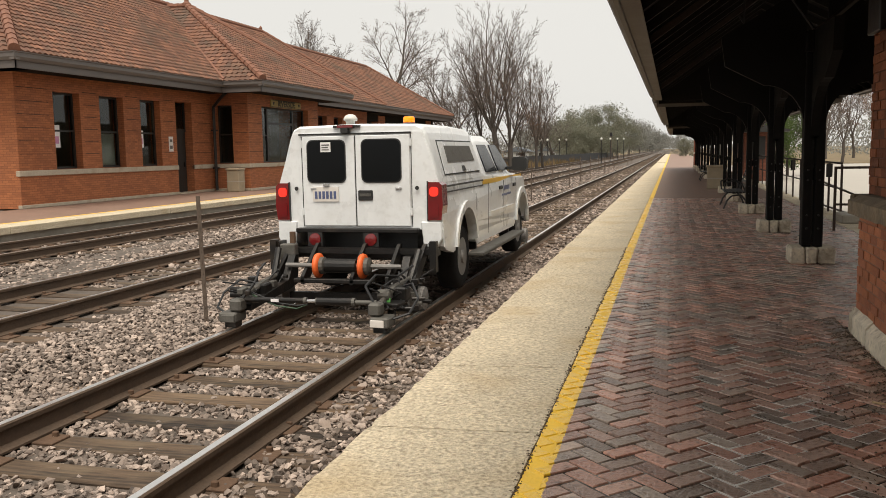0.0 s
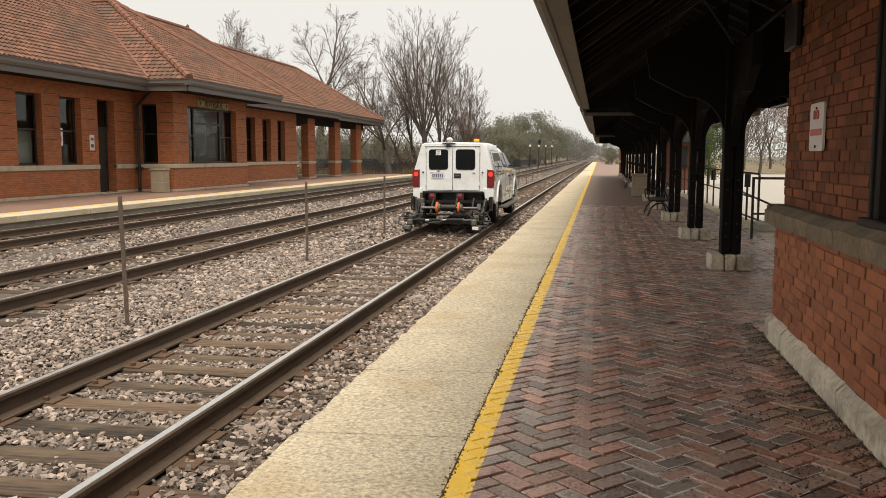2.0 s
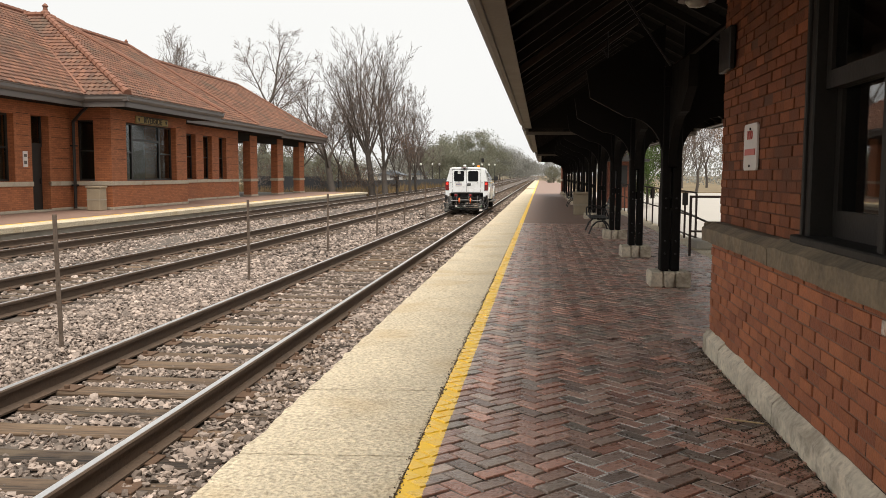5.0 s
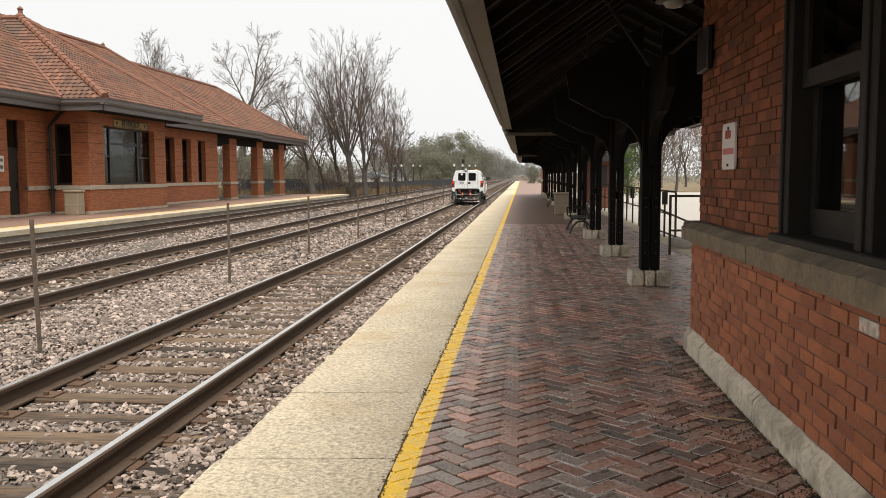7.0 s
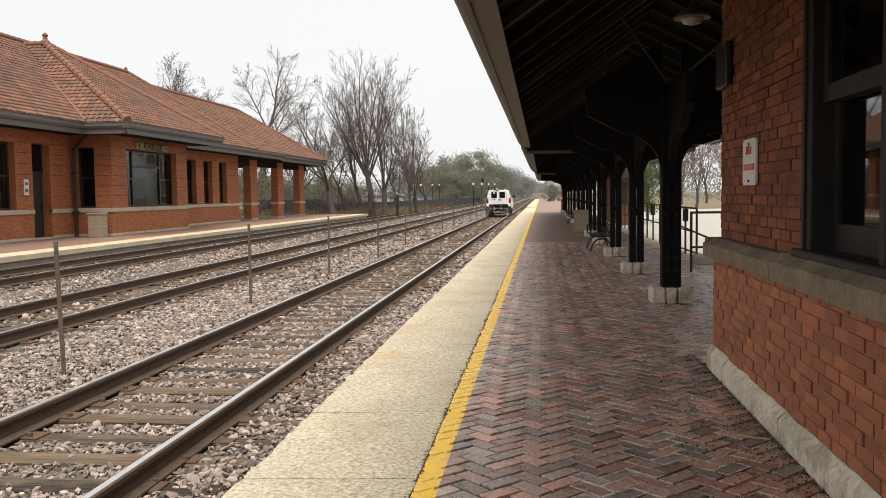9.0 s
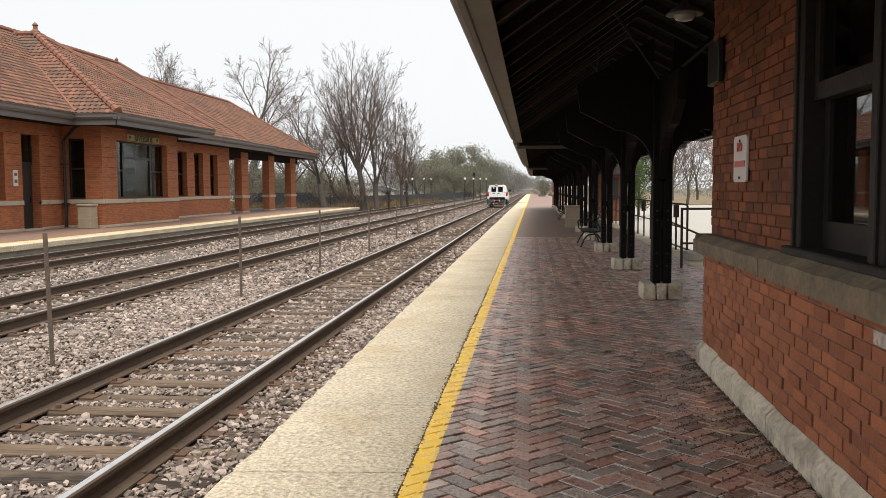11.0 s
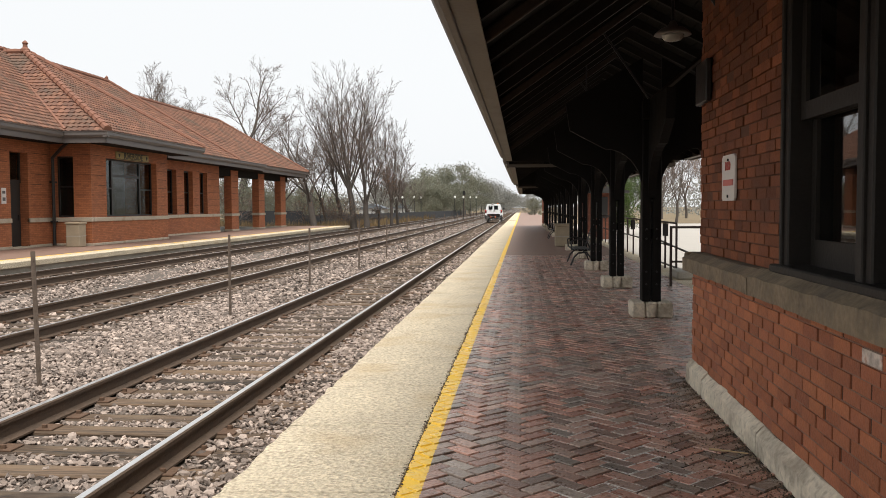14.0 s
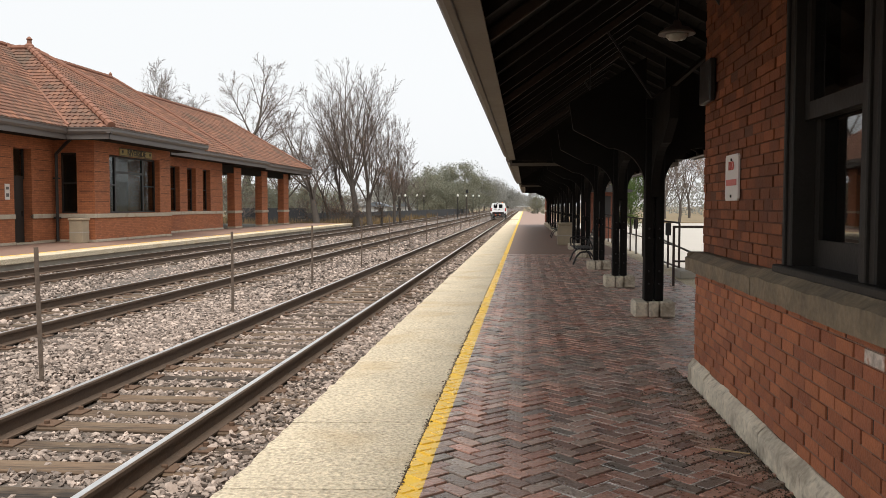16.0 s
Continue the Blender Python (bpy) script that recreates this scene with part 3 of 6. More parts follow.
wall_with_openings(station, "wall", W2, "x", 38.1, 49.3, 0.0, 3.95, [(a, b, 1.10, 3.42) for a, b in wins_right], T, brick_orange)
wall_with_openings(station, "wall", 48.85, "y", -26.2, W2 - T, 0.0, 3.95, [], T, brick_orange)
part("wall", boxes((-26.65, -26.2, 20.4, 49.3, 0, 3.95)), brick_orange, station)
part("floor_slab", boxes((-26.2, LW - T, 20.9, 48.8, -0.04, 0.02)), interior, station)
part("partition", boxes((-21.4, -21.2, 20.9, 48.8, 0.02, 3.9)), interior, station, "dim interior wall")
part("ceiling_panel", boxes((-26.2, LW - T, 20.9, 48.8, 3.7, 3.8)), interior, station)
for a, b in wins_left:
    sash_window(station, LW, "x", a, b, 1.10, 3.42, blind=0.48 if a == 24.1 else 0.0)
for a, b in wins_right:
    sash_window(station, W2, "x", a, b, 1.10, 3.42)
sash_window(station, 31.1, "y", -17.75, -17.0, 1.10, 3.42)
sash_window(station, BAY, "x", 32.3, 36.95, 1.10, 3.42, bars=(), mull=(33.25, 35.75))
bm = boxes((BAY - 0.33, BAY - 0.24, 33.31, 35.69, 2.70, 2.80), (BAY - 0.33, BAY - 0.24, 32.37, 33.19, 2.2, 2.26), (BAY - 0.33, BAY - 0.24, 35.81, 36.88, 2.2, 2.26))
part("transom", bm, dark_trim, station, "dark window transom")
# door with transom light
door = part("door", boxes((LW - 0.36, LW - 0.30, 28.55, 29.55, 0.02, 2.35), (LW - 0.37, LW - 0.29, 28.5, 29.6, 2.35, 2.47), (LW - 0.37, LW - 0.29, 28.5, 28.57, 2.47, 3.45), (LW - 0.37, LW - 0.29, 29.53, 29.6, 2.47, 3.45)), dark_trim, station, "dark painted station door")
part("pane", boxes((LW - 0.35, LW - 0.345, 28.57, 29.53, 2.47, 3.42)), window_glass, door)
part("door_handle", boxes((LW - 0.30, LW - 0.26, 29.4, 29.43, 1.0, 1.2)), iron_black, door)
part("threshold", boxes((LW - 0.42, LW + 0.05, 28.5, 29.6, 0.0, 0.06)), limestone, station)
# belt course and foot course of stone
OV = 0.05
for args in ((LW - 0.1, LW + OV, 20.35, 28.5, 0.92, 1.085), (LW - 0.1, LW + OV, 29.6, 31.1, 0.92, 1.085), (-17.85, BAY + OV, 31.05, 31.2, 0.92, 1.085),
             (BAY - 0.1, BAY + OV, 31.2, 38.15, 0.92, 1.085), (W2 - 0.1, W2 + OV, 38.2, 49.35, 0.92, 1.085)):
    part("belt_course", bevelled(boxes(args), 0.015), limestone, station, "pale limestone belt course")
for args in ((LW - 0.1, LW + 0.04, 20.36, 28.5, 0, 0.10), (LW - 0.1, LW + 0.04, 29.6, 31.06, 0, 0.10), (-17.85, BAY + 0.04, 31.06, 31.2, 0, 0.10),
             (BAY - 0.1, BAY + 0.04, 31.2, 38.14, 0, 0.10), (W2 - 0.1, W2 + 0.04, 38.15, 49.34, 0, 0.10)):
    part("foot_course", bevelled(boxes(args), 0.01), limestone, station, "pale stone foot course")
# thin dark strips on the brick piers that paint the shadow of recessed joints
def groove_shadows(plane, a, b, axis="x"):
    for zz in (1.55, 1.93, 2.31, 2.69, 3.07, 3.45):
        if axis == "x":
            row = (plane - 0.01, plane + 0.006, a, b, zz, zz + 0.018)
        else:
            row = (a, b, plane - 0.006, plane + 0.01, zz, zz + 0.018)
        part("brick_groove", boxes(row), groove_shadow_mat, station)


# dark brown standing for the shadow inside a recessed joint
groove_shadow_mat = mat("painted_joint_shadow", (0.075, 0.032, 0.018), 0.9, var=0.2)
for a, b in ((20.45, 21.75), (23.3, 23.95), (25.5, 26.15), (27.65, 28.35), (29.75, 30.95)):
    groove_shadows(LW, a, b)
for a, b in ((31.15, 32.2), (37.05, 38.0)):
    groove_shadows(BAY, a, b)
for a, b in ((43.1, 43.9), (45.3, 46.1), (47.5, 49.2)):
    groove_shadows(W2, a, b)
groove_shadows(31.1, -16.9, -16.35, "y")
# loggia piers, two rows
for y0 in (51.4, 56.9, 62.2):
    for x0, x1 in ((-18.36, W2), (-26.2, -25.75)):
        pier = part("brick_pier", boxes((x0, x1, y0, y0 + 1.3, 0, 3.75)), brick_orange, station)
        part("pier_band", bevelled(boxes((x0 - 0.05, x1 + 0.05, y0 - 0.05, y0 + 1.35, 0.92, 1.085)), 0.015), limestone, pier, "pale limestone band")
        part("pier_foot", bevelled(boxes((x0 - 0.04, x1 + 0.04, y0 - 0.04, y0 + 1.34, 0, 0.1)), 0.01), limestone, pier)
        for zz in (1.55, 1.93, 2.31, 2.69, 3.07, 3.45):
            part("brick_groove", boxes((x1 - 0.01, x1 + 0.006, y0 + 0.05, y0 + 1.25, zz, zz + 0.018)), groove_shadow_mat, pier)
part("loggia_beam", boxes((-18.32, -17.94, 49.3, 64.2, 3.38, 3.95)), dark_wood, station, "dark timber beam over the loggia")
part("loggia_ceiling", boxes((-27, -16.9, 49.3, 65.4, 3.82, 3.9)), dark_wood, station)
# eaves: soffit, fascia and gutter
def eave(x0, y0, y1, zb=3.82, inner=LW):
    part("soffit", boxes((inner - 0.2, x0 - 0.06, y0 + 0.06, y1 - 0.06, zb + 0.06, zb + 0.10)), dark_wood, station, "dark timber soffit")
    part("fascia", boxes((x0 - 0.06, x0, y0, y1, zb, zb + 0.2)), gutter_paint, station, "grey-brown eave fascia")
    bm = bmesh.new()
    prism(bm, [(x0 - 0.05, zb + 0.2), (x0 + 0.07, zb + 0.2), (x0 + 0.13, zb + 0.28), (x0 + 0.13, zb + 0.38), (x0 + 0.16, zb + 0.40), (x0 + 0.16, zb + 0.42), (x0 - 0.05, zb + 0.42)], "y", y0 - 0.12, y1 + 0.12)
    part("gutter", bm, gutter_paint, station, "grey painted box gutter")


eave(EX, 19.2, 30.0)
eave(BX, 29.95, 39.3, inner=BAY)
eave(EX, 39.3, 54.5)
eave(EX - 0.12, 54.62, 65.8, zb=3.75)
for y0 in (19.2, 29.95):
    xs = (-27.3, EX) if y0 == 19.2 else (EX, BX)
    part("fascia", boxes((xs[0], xs[1], y0 - 0.002, y0 + 0.06, 3.82, 4.02)), gutter_paint, station)
    bm = bmesh.new()
    prism(bm, [(y0 + 0.05, 4.02), (y0 - 0.07, 4.02), (y0 - 0.13, 4.10), (y0 - 0.13, 4.2), (y0 - 0.16, 4.22), (y0 - 0.16, 4.24), (y0 + 0.05, 4.24)], "x", xs[0], xs[1] + 0.12)
    part("gutter", bm, gutter_paint, station)
part("soffit", boxes((-27.2, EX - 0.06, 19.26, 20.4, 3.88, 3.92)), dark_wood, station)
part("soffit", boxes((LW, BX - 0.06, 30.0, 31.1, 3.88, 3.92)), dark_wood, station)
part("fascia", boxes((-27.3, EX, 65.74, 65.8, 3.75, 4.1)), gutter_paint, station)


def hip_roof(x_front, x_back, y0, y1, ze, zr, hip_start=True, hip_end=True):
    """A hip roof body with tiles on the faces that the platform sees."""
    xr = (x_front + x_back) / 2
    half = (x_front - x_back) / 2
    ya = y0 + half if hip_start else y0
    yb = y1 - half if hip_end else y1
    bm = bmesh.new()
    v = [bm.verts.new(p) for p in ((x_front, y0, ze), (x_front, y1, ze), (x_back, y1, ze), (x_back, y0, ze), (xr, ya, zr), (xr, yb, zr))]
    for f in ((0, 1, 5, 4), (2, 3, 4, 5), (3, 0, 4), (1, 2, 5), (3, 2, 1, 0)):
        bm.faces.new([v[i] for i in f])
    roof = part("roof", bm, tile_base, station, "red clay tile hip roof")
    slope = Vector((xr - x_front, 0, zr - ze))
    run = slope.length
    up = slope.normalized()
    verts, faces = [], []
    k = half / run
    tiled_face(verts, faces, Vector((x_front, y0, ze)), Vector((0, 1, 0)), up, lambda d: ((k * d) if hip_start else 0, (y1 - y0) - (k * d if hip_end else 0)), int(run / 0.25))
    if hip_start:
        slope2 = Vector((0, ya - y0, zr - ze))
        k2 = half / slope2.length
        tiled_face(verts, faces, Vector((x_back, y0, ze)), Vector((1, 0, 0)), slope2.normalized(), lambda d: (k2 * d, 2 * half - k2 * d), int(slope2.length / 0.25))
        hip_line(roof, (x_front, y0, ze + 0.08), (xr, ya, zr + 0.08))
    if hip_end:
        hip_line(roof, (x_front, y1, ze + 0.08), (xr, yb, zr + 0.08), 0.11)
    hip_line(roof, (xr, ya, zr + 0.08), (xr, yb, zr + 0.08), 0.12)
    ob = raw("roof_tiles", verts, faces, tile_mat, roof)
    ob["kind"] = "stuff"
    return roof


hip_roof(EX + 0.1, -27.25, 19.1, 49.2, 4.22, 8.10)
hip_roof(EX, -27.25, 44.0, 65.95, 4.17, 7.71, hip_start=False)


def bay_roof():
    yc, half = 34.62, 4.7
    xf, xr, ze, zr = BX + 0.1, -20.9, 4.22, 7.98
    bm = bmesh.new()
    pts = [(xf, yc - half, ze), (xf, yc + half, ze), (xr, yc, zr), (-26, yc, zr - 0.02), (-21, yc - half, ze), (-21, yc + half, ze)]
    v = [bm.verts.new(p) for p in pts]
    for f in ((0, 1, 2), (1, 5, 3, 2), (4, 0, 2, 3), (5, 1, 0, 4)):
        bm.faces.new([v[i] for i in f])
    roof = part("bay_roof", bm, tile_base, station, "red clay tile hip roof over the bay")
    verts, faces = [], []
    up = Vector((xr - xf, 0, zr - ze))
    k = half / up.length
    tiled_face(verts, faces, Vector((xf, yc - half, ze)), Vector((0, 1, 0)), up.normalized(), lambda d: (k * d, 2 * half - k * d), int(up.length / 0.25))
    side = Vector((0, half, zr - ze))
    k2 = (xf - xr) / side.length
    tiled_face(verts, faces, Vector((-24.5, yc - half, ze)), Vector((1, 0, 0)), side.normalized(), lambda d: (0, (xf + 24.5) - k2 * d), int(side.length / 0.25))
    ob = raw("roof_tiles", verts, faces, tile_mat, roof)
    ob["kind"] = "stuff"
    for s in (-1, 1):
        hip_line(roof, (xf, yc + s * half, ze + 0.08), (xr, yc, zr + 0.08))
    hip_line(roof, (xr, yc, zr + 0.08), (-26, yc, zr + 0.06), 0.12)
    part("valley_strip", tube([(-16.65, 29.92, 4.30), (-21.9, 34.42, 8.0)], 0.085, 6), tile_cap, roof, "pale valley flashing between roofs")
    bm = bmesh.new()
    lathe(bm, [(0.2, 0.0), (0.19, 0.12), (0.1, 0.2), (0.09, 0.32), (0.13, 0.38), (0.06, 0.46), (0.01, 0.5)], (xr, yc, zr + 0.05), n=10)
    part("finial", bm, tile_cap, roof, "clay roof finial")
    bm = bmesh.new()
    lathe(bm, [(0.16, 0.0), (0.15, 0.1), (0.08, 0.18), (0.09, 0.26), (0.01, 0.36)], (RX, 43.9, 8.12), n=10)
    part("finial", bm, tile_cap, roof, "clay roof finial")


bay_roof()


def flat_text(words, size, material, m, parent, name="lettering"):
    c = bpy.data.curves.new(name, "FONT")
    c.body, c.size, c.extrude, c.align_x, c.align_y, c.offset = words, size, 0.006, "CENTER", "CENTER", 0.004 if size > 0.2 else 0.0
    c.materials.append(material)
    ob = new(name, c)
    ob.parent = parent
    ob.matrix_basis = m
    return ob


# station name board
board = thing("station_sign", "faded gold wooden name board with dark letters above the bay window", "sign")
part("board", bevelled(boxes((BAY + 0.002, BAY + 0.06, 33.1, 36.05, 3.40, 3.72)), 0.012), sign_gold, board)
part("board_rim", boxes((BAY + 0.06, BAY + 0.075, 33.12, 36.03, 3.41, 3.43), (BAY + 0.06, BAY + 0.075, 33.12, 36.03, 3.69, 3.71)), sign_dark, board)
flat_text("RIVERSIDE", 0.34, sign_dark, Matrix.Translation((BAY + 0.066, 34.58, 3.56)) @ Euler((radians(90), 0, radians(90))).to_matrix().to_4x4() @ Matrix.Diagonal((1.12, 1.0, 1.0, 1.0)), board)
for yy in (33.32, 35.84):
    bm = bmesh.new()
    prism(bm, [(yy - 0.07, 3.63), (yy + 0.07, 3.63), (yy + 0.05, 3.54), (yy, 3.48), (yy - 0.05, 3.54)], "x", BAY + 0.06, BAY + 0.07)
    part("shield_mark", bm, sign_dark, board)
# drain pipe at the inner corner, notices, warm lamps inside
pipe = thing("drain_pipe", "dark metal drain pipe in the corner of the brick wall", "drain pipe")
part("pipe", tube([(-17.72, 30.95, 0.05), (-17.72, 30.95, 3.35), (-17.2, 30.7, 3.72), (-16.9, 30.5, 3.85)], 0.06), dark_trim, pipe)
for zz in (0.9, 2.4):
    part("pipe_clip", boxes((-17.82, -17.62, 30.86, 31.04, zz, zz + 0.06)), dark_trim, pipe)
for y0, z0, h in ((22.12, 1.75, 0.68), (26.42, 1.75, 0.6)):
    n = thing("window_poster", "small white poster with pink print taped in the station window", "poster")
    part("sheet", boxes((LW - 0.262, LW - 0.256, y0, y0 + 0.36, z0, z0 + h)), paper, n)
    part("print", boxes((LW - 0.256, LW - 0.252, y0 + 0.05, y0 + 0.3, z0 + 0.12, z0 + 0.34)), pink_ink, n)
n = thing("wall_notice", "small white notice on the brick pier by the door", "sign")
part("plate", boxes((LW + 0.003, LW + 0.018, 27.95, 28.22, 1.6, 2.15)), sign_white, n)
part("print_bar", boxes((LW + 0.018, LW + 0.022, 28.0, 28.17, 1.95, 2.05), (LW + 0.018, LW + 0.022, 28.0, 28.17, 1.7, 1.82)), gutter_paint, n)
n = thing("door_poster", "white poster on the station door", "poster")
part("sheet", boxes((LW - 0.298, LW - 0.292, 28.6, 28.9, 1.55, 2.15)), paper, n)
for p in ((-19.0, 26.9, 2.85), (-19.2, 27.3, 2.7), (-18.6, 32.3, 3.15), (-17.7, 33.2, 3.05)):
    lampy = thing("indoor_lamp", "small warm bulb glowing inside the station", "lamp", group="indoor lamps")
    bm = bmesh.new()
    bmesh.ops.create_uvsphere(bm, u_segments=10, v_segments=8, radius=0.055, matrix=Matrix.Translation(p))
    part("bulb", bm, warm_lamp, lampy)
    part("cord", tube([(p[0], p[1], p[2] + 0.05), (p[0], p[1], 3.7)], 0.008, 5), iron_black, lampy)
# planter box beside the bay
def stone_box(name, label, category, m, w, d, h):
    t = thing(name, label, category, at=m)
    part("body", bevelled(boxes((-w / 2, w / 2, -d / 2, d / 2, 0, h - 0.08)), 0.02), tan_bin, t)
    part("rim", bevelled(boxes((-w / 2 - 0.03, w / 2 + 0.03, -d / 2 - 0.03, d / 2 + 0.03, h - 0.08, h)), 0.02), tan_bin, t)
    part("band", boxes((-w / 2 - 0.006, w / 2 + 0.006, -d / 2 - 0.006, d / 2 + 0.006, h * 0.42, h * 0.45)), concrete_grey, t)
    return t


stone_box("stone_bin", "square tan aggregate litter bin beside the brick bay", "litter bin", pose(-16.62, 30.5, 0), 0.52, 0.52, 0.92)

# ---- near station building (brick wall beside the camera) ----
WX = 1.37
WEND = 7.03
near_house = thing("near_station_wall", "orange brick station wall with a stone sill course beside the platform", "station")
WIN_A, WIN_B = 2.4, 4.85
part("wall_core", boxes((WX + 0.09, WX + 0.5, 4.95, WEND - 0.01, 0, 4.1), (WX + 0.09, WX + 0.5, -9, 2.3, 0, 4.1), (WX + 0.09, WX + 0.5, 2.3, 4.95, 0, 0.98), (WX + 0.09, WX + 0.5, 2.3, 4.95, 3.35, 4.1), (WX + 0.5, 9.0, WEND - 0.5, WEND - 0.01, 0, 4.1), (9.0, 9.4, -9, WEND, 0, 4.1)), mortar, near_house)
part("floor_slab", boxes((WX + 0.5, 9.0, -9, WEND - 0.5, 0.0, 0.05)), interior, near_house)
part("back_wall", boxes((5.0, 5.2, -9, WEND - 0.5, 0.05, 4.1)), interior, near_house)
part("ceiling_panel", boxes((WX + 0.1, 9.4, -9, WEND - 0.02, 4.1, 4.2)), interior, near_house)


def plinth(parent):
    """Worn pale foot stones with sloping tops and chipped corners."""
    ys = [-2.0, 0.2, 1.9, 3.3, 4.95, 6.45, 7.05]
    for a, b in zip(ys, ys[1:]):
        bm = bmesh.new()
        hgt = 0.175 + random.uniform(-0.015, 0.02)
        prism(bm, [(WX - 0.05, -0.01), (WX - 0.046, hgt - 0.055), (WX - 0.036, hgt - 0.042), (WX + 0.0, hgt - 0.005), (WX + 0.09, hgt + 0.005), (WX + 0.09, -0.01)], "y", a + 0.006, b - 0.006)
        bmesh.ops.subdivide_edges(bm, edges=[e for e in bm.edges if abs(e.verts[0].co.y - e.verts[1].co.y) > 0.1], cuts=16)
        for v in bm.verts:
            if v.co.z > 0.02 and v.co.x < WX + 0.05:
                v.co.x += 0.016 * noise.noise(v.co * 9)
                v.co.z += 0.022 * noise.noise(v.co * 4 + Vector((3, 1, 0)))
        part("plinth_stone", bm, plinth_stone, parent, "pale worn foot stone")
    bm = boxes((WX - 0.02, 3.0, WEND, WEND + 0.05, 0, 0.16))
    part("plinth_stone", bm, plinth_stone, parent)


plinth(near_house)
# sill course of rough stone
for a, b, z1 in ((-2.0, 0.9, 1.05), (0.91, 2.9, 1.05), (2.91, 5.06, 1.05), (5.075, WEND + 0.06, 1.04)):
    bm = bmesh.new()
    prism(bm, [(WX - 0.075, 0.895), (WX + 0.1, 0.895), (WX + 0.1, z1), (WX - 0.0, z1), (WX - 0.075, z1 - 0.045)], "y", a, b)
    bmesh.ops.subdivide_edges(bm, edges=[e for e in bm.edges if abs(e.verts[0].co.y - e.verts[1].co.y) > 0.1], cuts=14)
    for v in bm.verts:
        if v.co.x < WX + 0.05:
            v.co.x += 0.012 * noise.noise(v.co * 9)
            v.co.z += 0.008 * noise.noise(v.co * 8)
    part("sill_stone", bm, rough_stone, near_house, "rough dark sandstone sill")
part("sill_stone", bevelled(boxes((WX - 0.06, 3.4, WEND + 0.0, WEND + 0.07, 0.895, 1.04)), 0.015), rough_stone, near_house)

# window of the near building
nw = thing("window_near", "", "")
nw.parent = near_house
fx = WX + 0.04
# deep casing, then two pairs of sliding sashes: the upper ones outside the lower ones
for y0, y1 in ((4.71, 4.87), (3.60, 3.78), (2.38, 2.56)):
    part("casing", bevelled(boxes((fx, fx + 0.24, y0, y1, 1.05, 3.35)), 0.008), window_black, nw, "deep black window casing")
    part("casing_bead", bevelled(boxes((fx - 0.018, fx + 0.02, y0 + 0.06, y1 - 0.07, 1.05, 3.35)), 0.006), window_black, nw)
part("window_head", boxes((fx, fx + 0.24, 2.56, 4.71, 3.24, 3.35)), window_black, nw)
part("window_sill", bevelled(boxes((fx - 0.05, fx + 0.24, 2.38, 4.87, 1.045, 1.09)), 0.008), window_black, nw)
for y0, y1 in ((3.78, 4.71), (2.56, 3.60)):
    for name, x, z0, z1, low in (("lower_sash", fx + 0.12, 1.09, 1.93, 0.14), ("upper_sash", fx + 0.06, 1.86, 3.24, 0.09)):
        sash = part(name, boxes((x, x + 0.05, y0, y0 + 0.07, z0, z1), (x, x + 0.05, y1 - 0.07, y1, z0, z1), (x, x + 0.05, y0 + 0.07, y1 - 0.07, z0, z0 + low), (x, x + 0.05, y0 + 0.07, y1 - 0.07, z1 - 0.07, z1)), window_black, nw, "black painted sliding sash")
        part("pane", boxes((x + 0.02, x + 0.026, y0 + 0.06, y1 - 0.06, z0 + low - 0.01, z1 - 0.06)), near_glass, sash).visible_shadow = False

# bricks of the near wall: those below the sill singly, the rest joined
BL, BH, J, JV = 0.203, 0.0595, 0.0085, 0.013      # length, height, bed joint, upright joint
random.seed(5)


def brick_data(l):
    bm = boxes((0, 0.10, 0, l, 0, BH))
    return finish(bm, "brick", brick_piece)


full, half_b = brick_data(BL - JV), brick_data(BL / 2 - JV)
z, row, count = 0.165, 0, 0
joined_v, joined_f = [], []


def add_joined(x, y, z, l):
    b = len(joined_v)
    for dx in (0, 0.1):
        for dy in (0, l):
            for dz in (0, BH):
                joined_v.append((x + dx, y + dy, z + dz))
    for f in ((0, 1, 3, 2), (0, 4, 5, 1), (2, 3, 7, 6), (0, 2, 6, 4), (1, 5, 7, 3)):
        joined_f.append(tuple(b + i for i in f))


singles = []
while z < 4.05:
    if 0.86 < z < 1.044:
        z, row = 1.045, row + 1
        continue
    recess = 0.0
    if z > 1.06 and (row % 6 == 0):
        recess = 0.009
    pieces = []
    yy = WEND
    if row % 2:
        pieces.append((yy - BL / 2 + JV, BL / 2 - JV))
        yy -= BL / 2
    while yy > (2.4 if z < 0.86 else 2.2):
        pieces.append((yy - BL + JV, BL - JV))
        yy -= BL
    for y0, l in pieces:
        if 1.03 < z < 3.35 and y0 < WIN_B:
            if y0 + l > WIN_B + 0.03:
                l, y0 = y0 + l - WIN_B, WIN_B
            else:
                continue
        x = WX + (0.0 if z < 0.86 else 0.055) + recess + random.uniform(-0.005, 0.004)
        if z < 0.86 and y0 > 2.3 and len(singles) < 300:
            singles.append((x, y0, z, l))
        else:
            add_joined(x, y0, z, l)
    z += BH + J
    row += 1
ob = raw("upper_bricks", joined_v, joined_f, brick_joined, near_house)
ob["kind"], ob["label"] = "stuff", "orange bricks of the upper wall, darkened for canopy shade"
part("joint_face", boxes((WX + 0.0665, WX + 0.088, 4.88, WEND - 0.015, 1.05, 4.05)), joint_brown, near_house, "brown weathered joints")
# joints of the lower wall: dark open uprights, paler beds
part("joint_face", boxes((WX + 0.005, WX + 0.088, 2.25, WEND - 0.015, 0.15, 0.9)), joint_dark, near_house, "dark weathered joints")
z = 0.165 - J
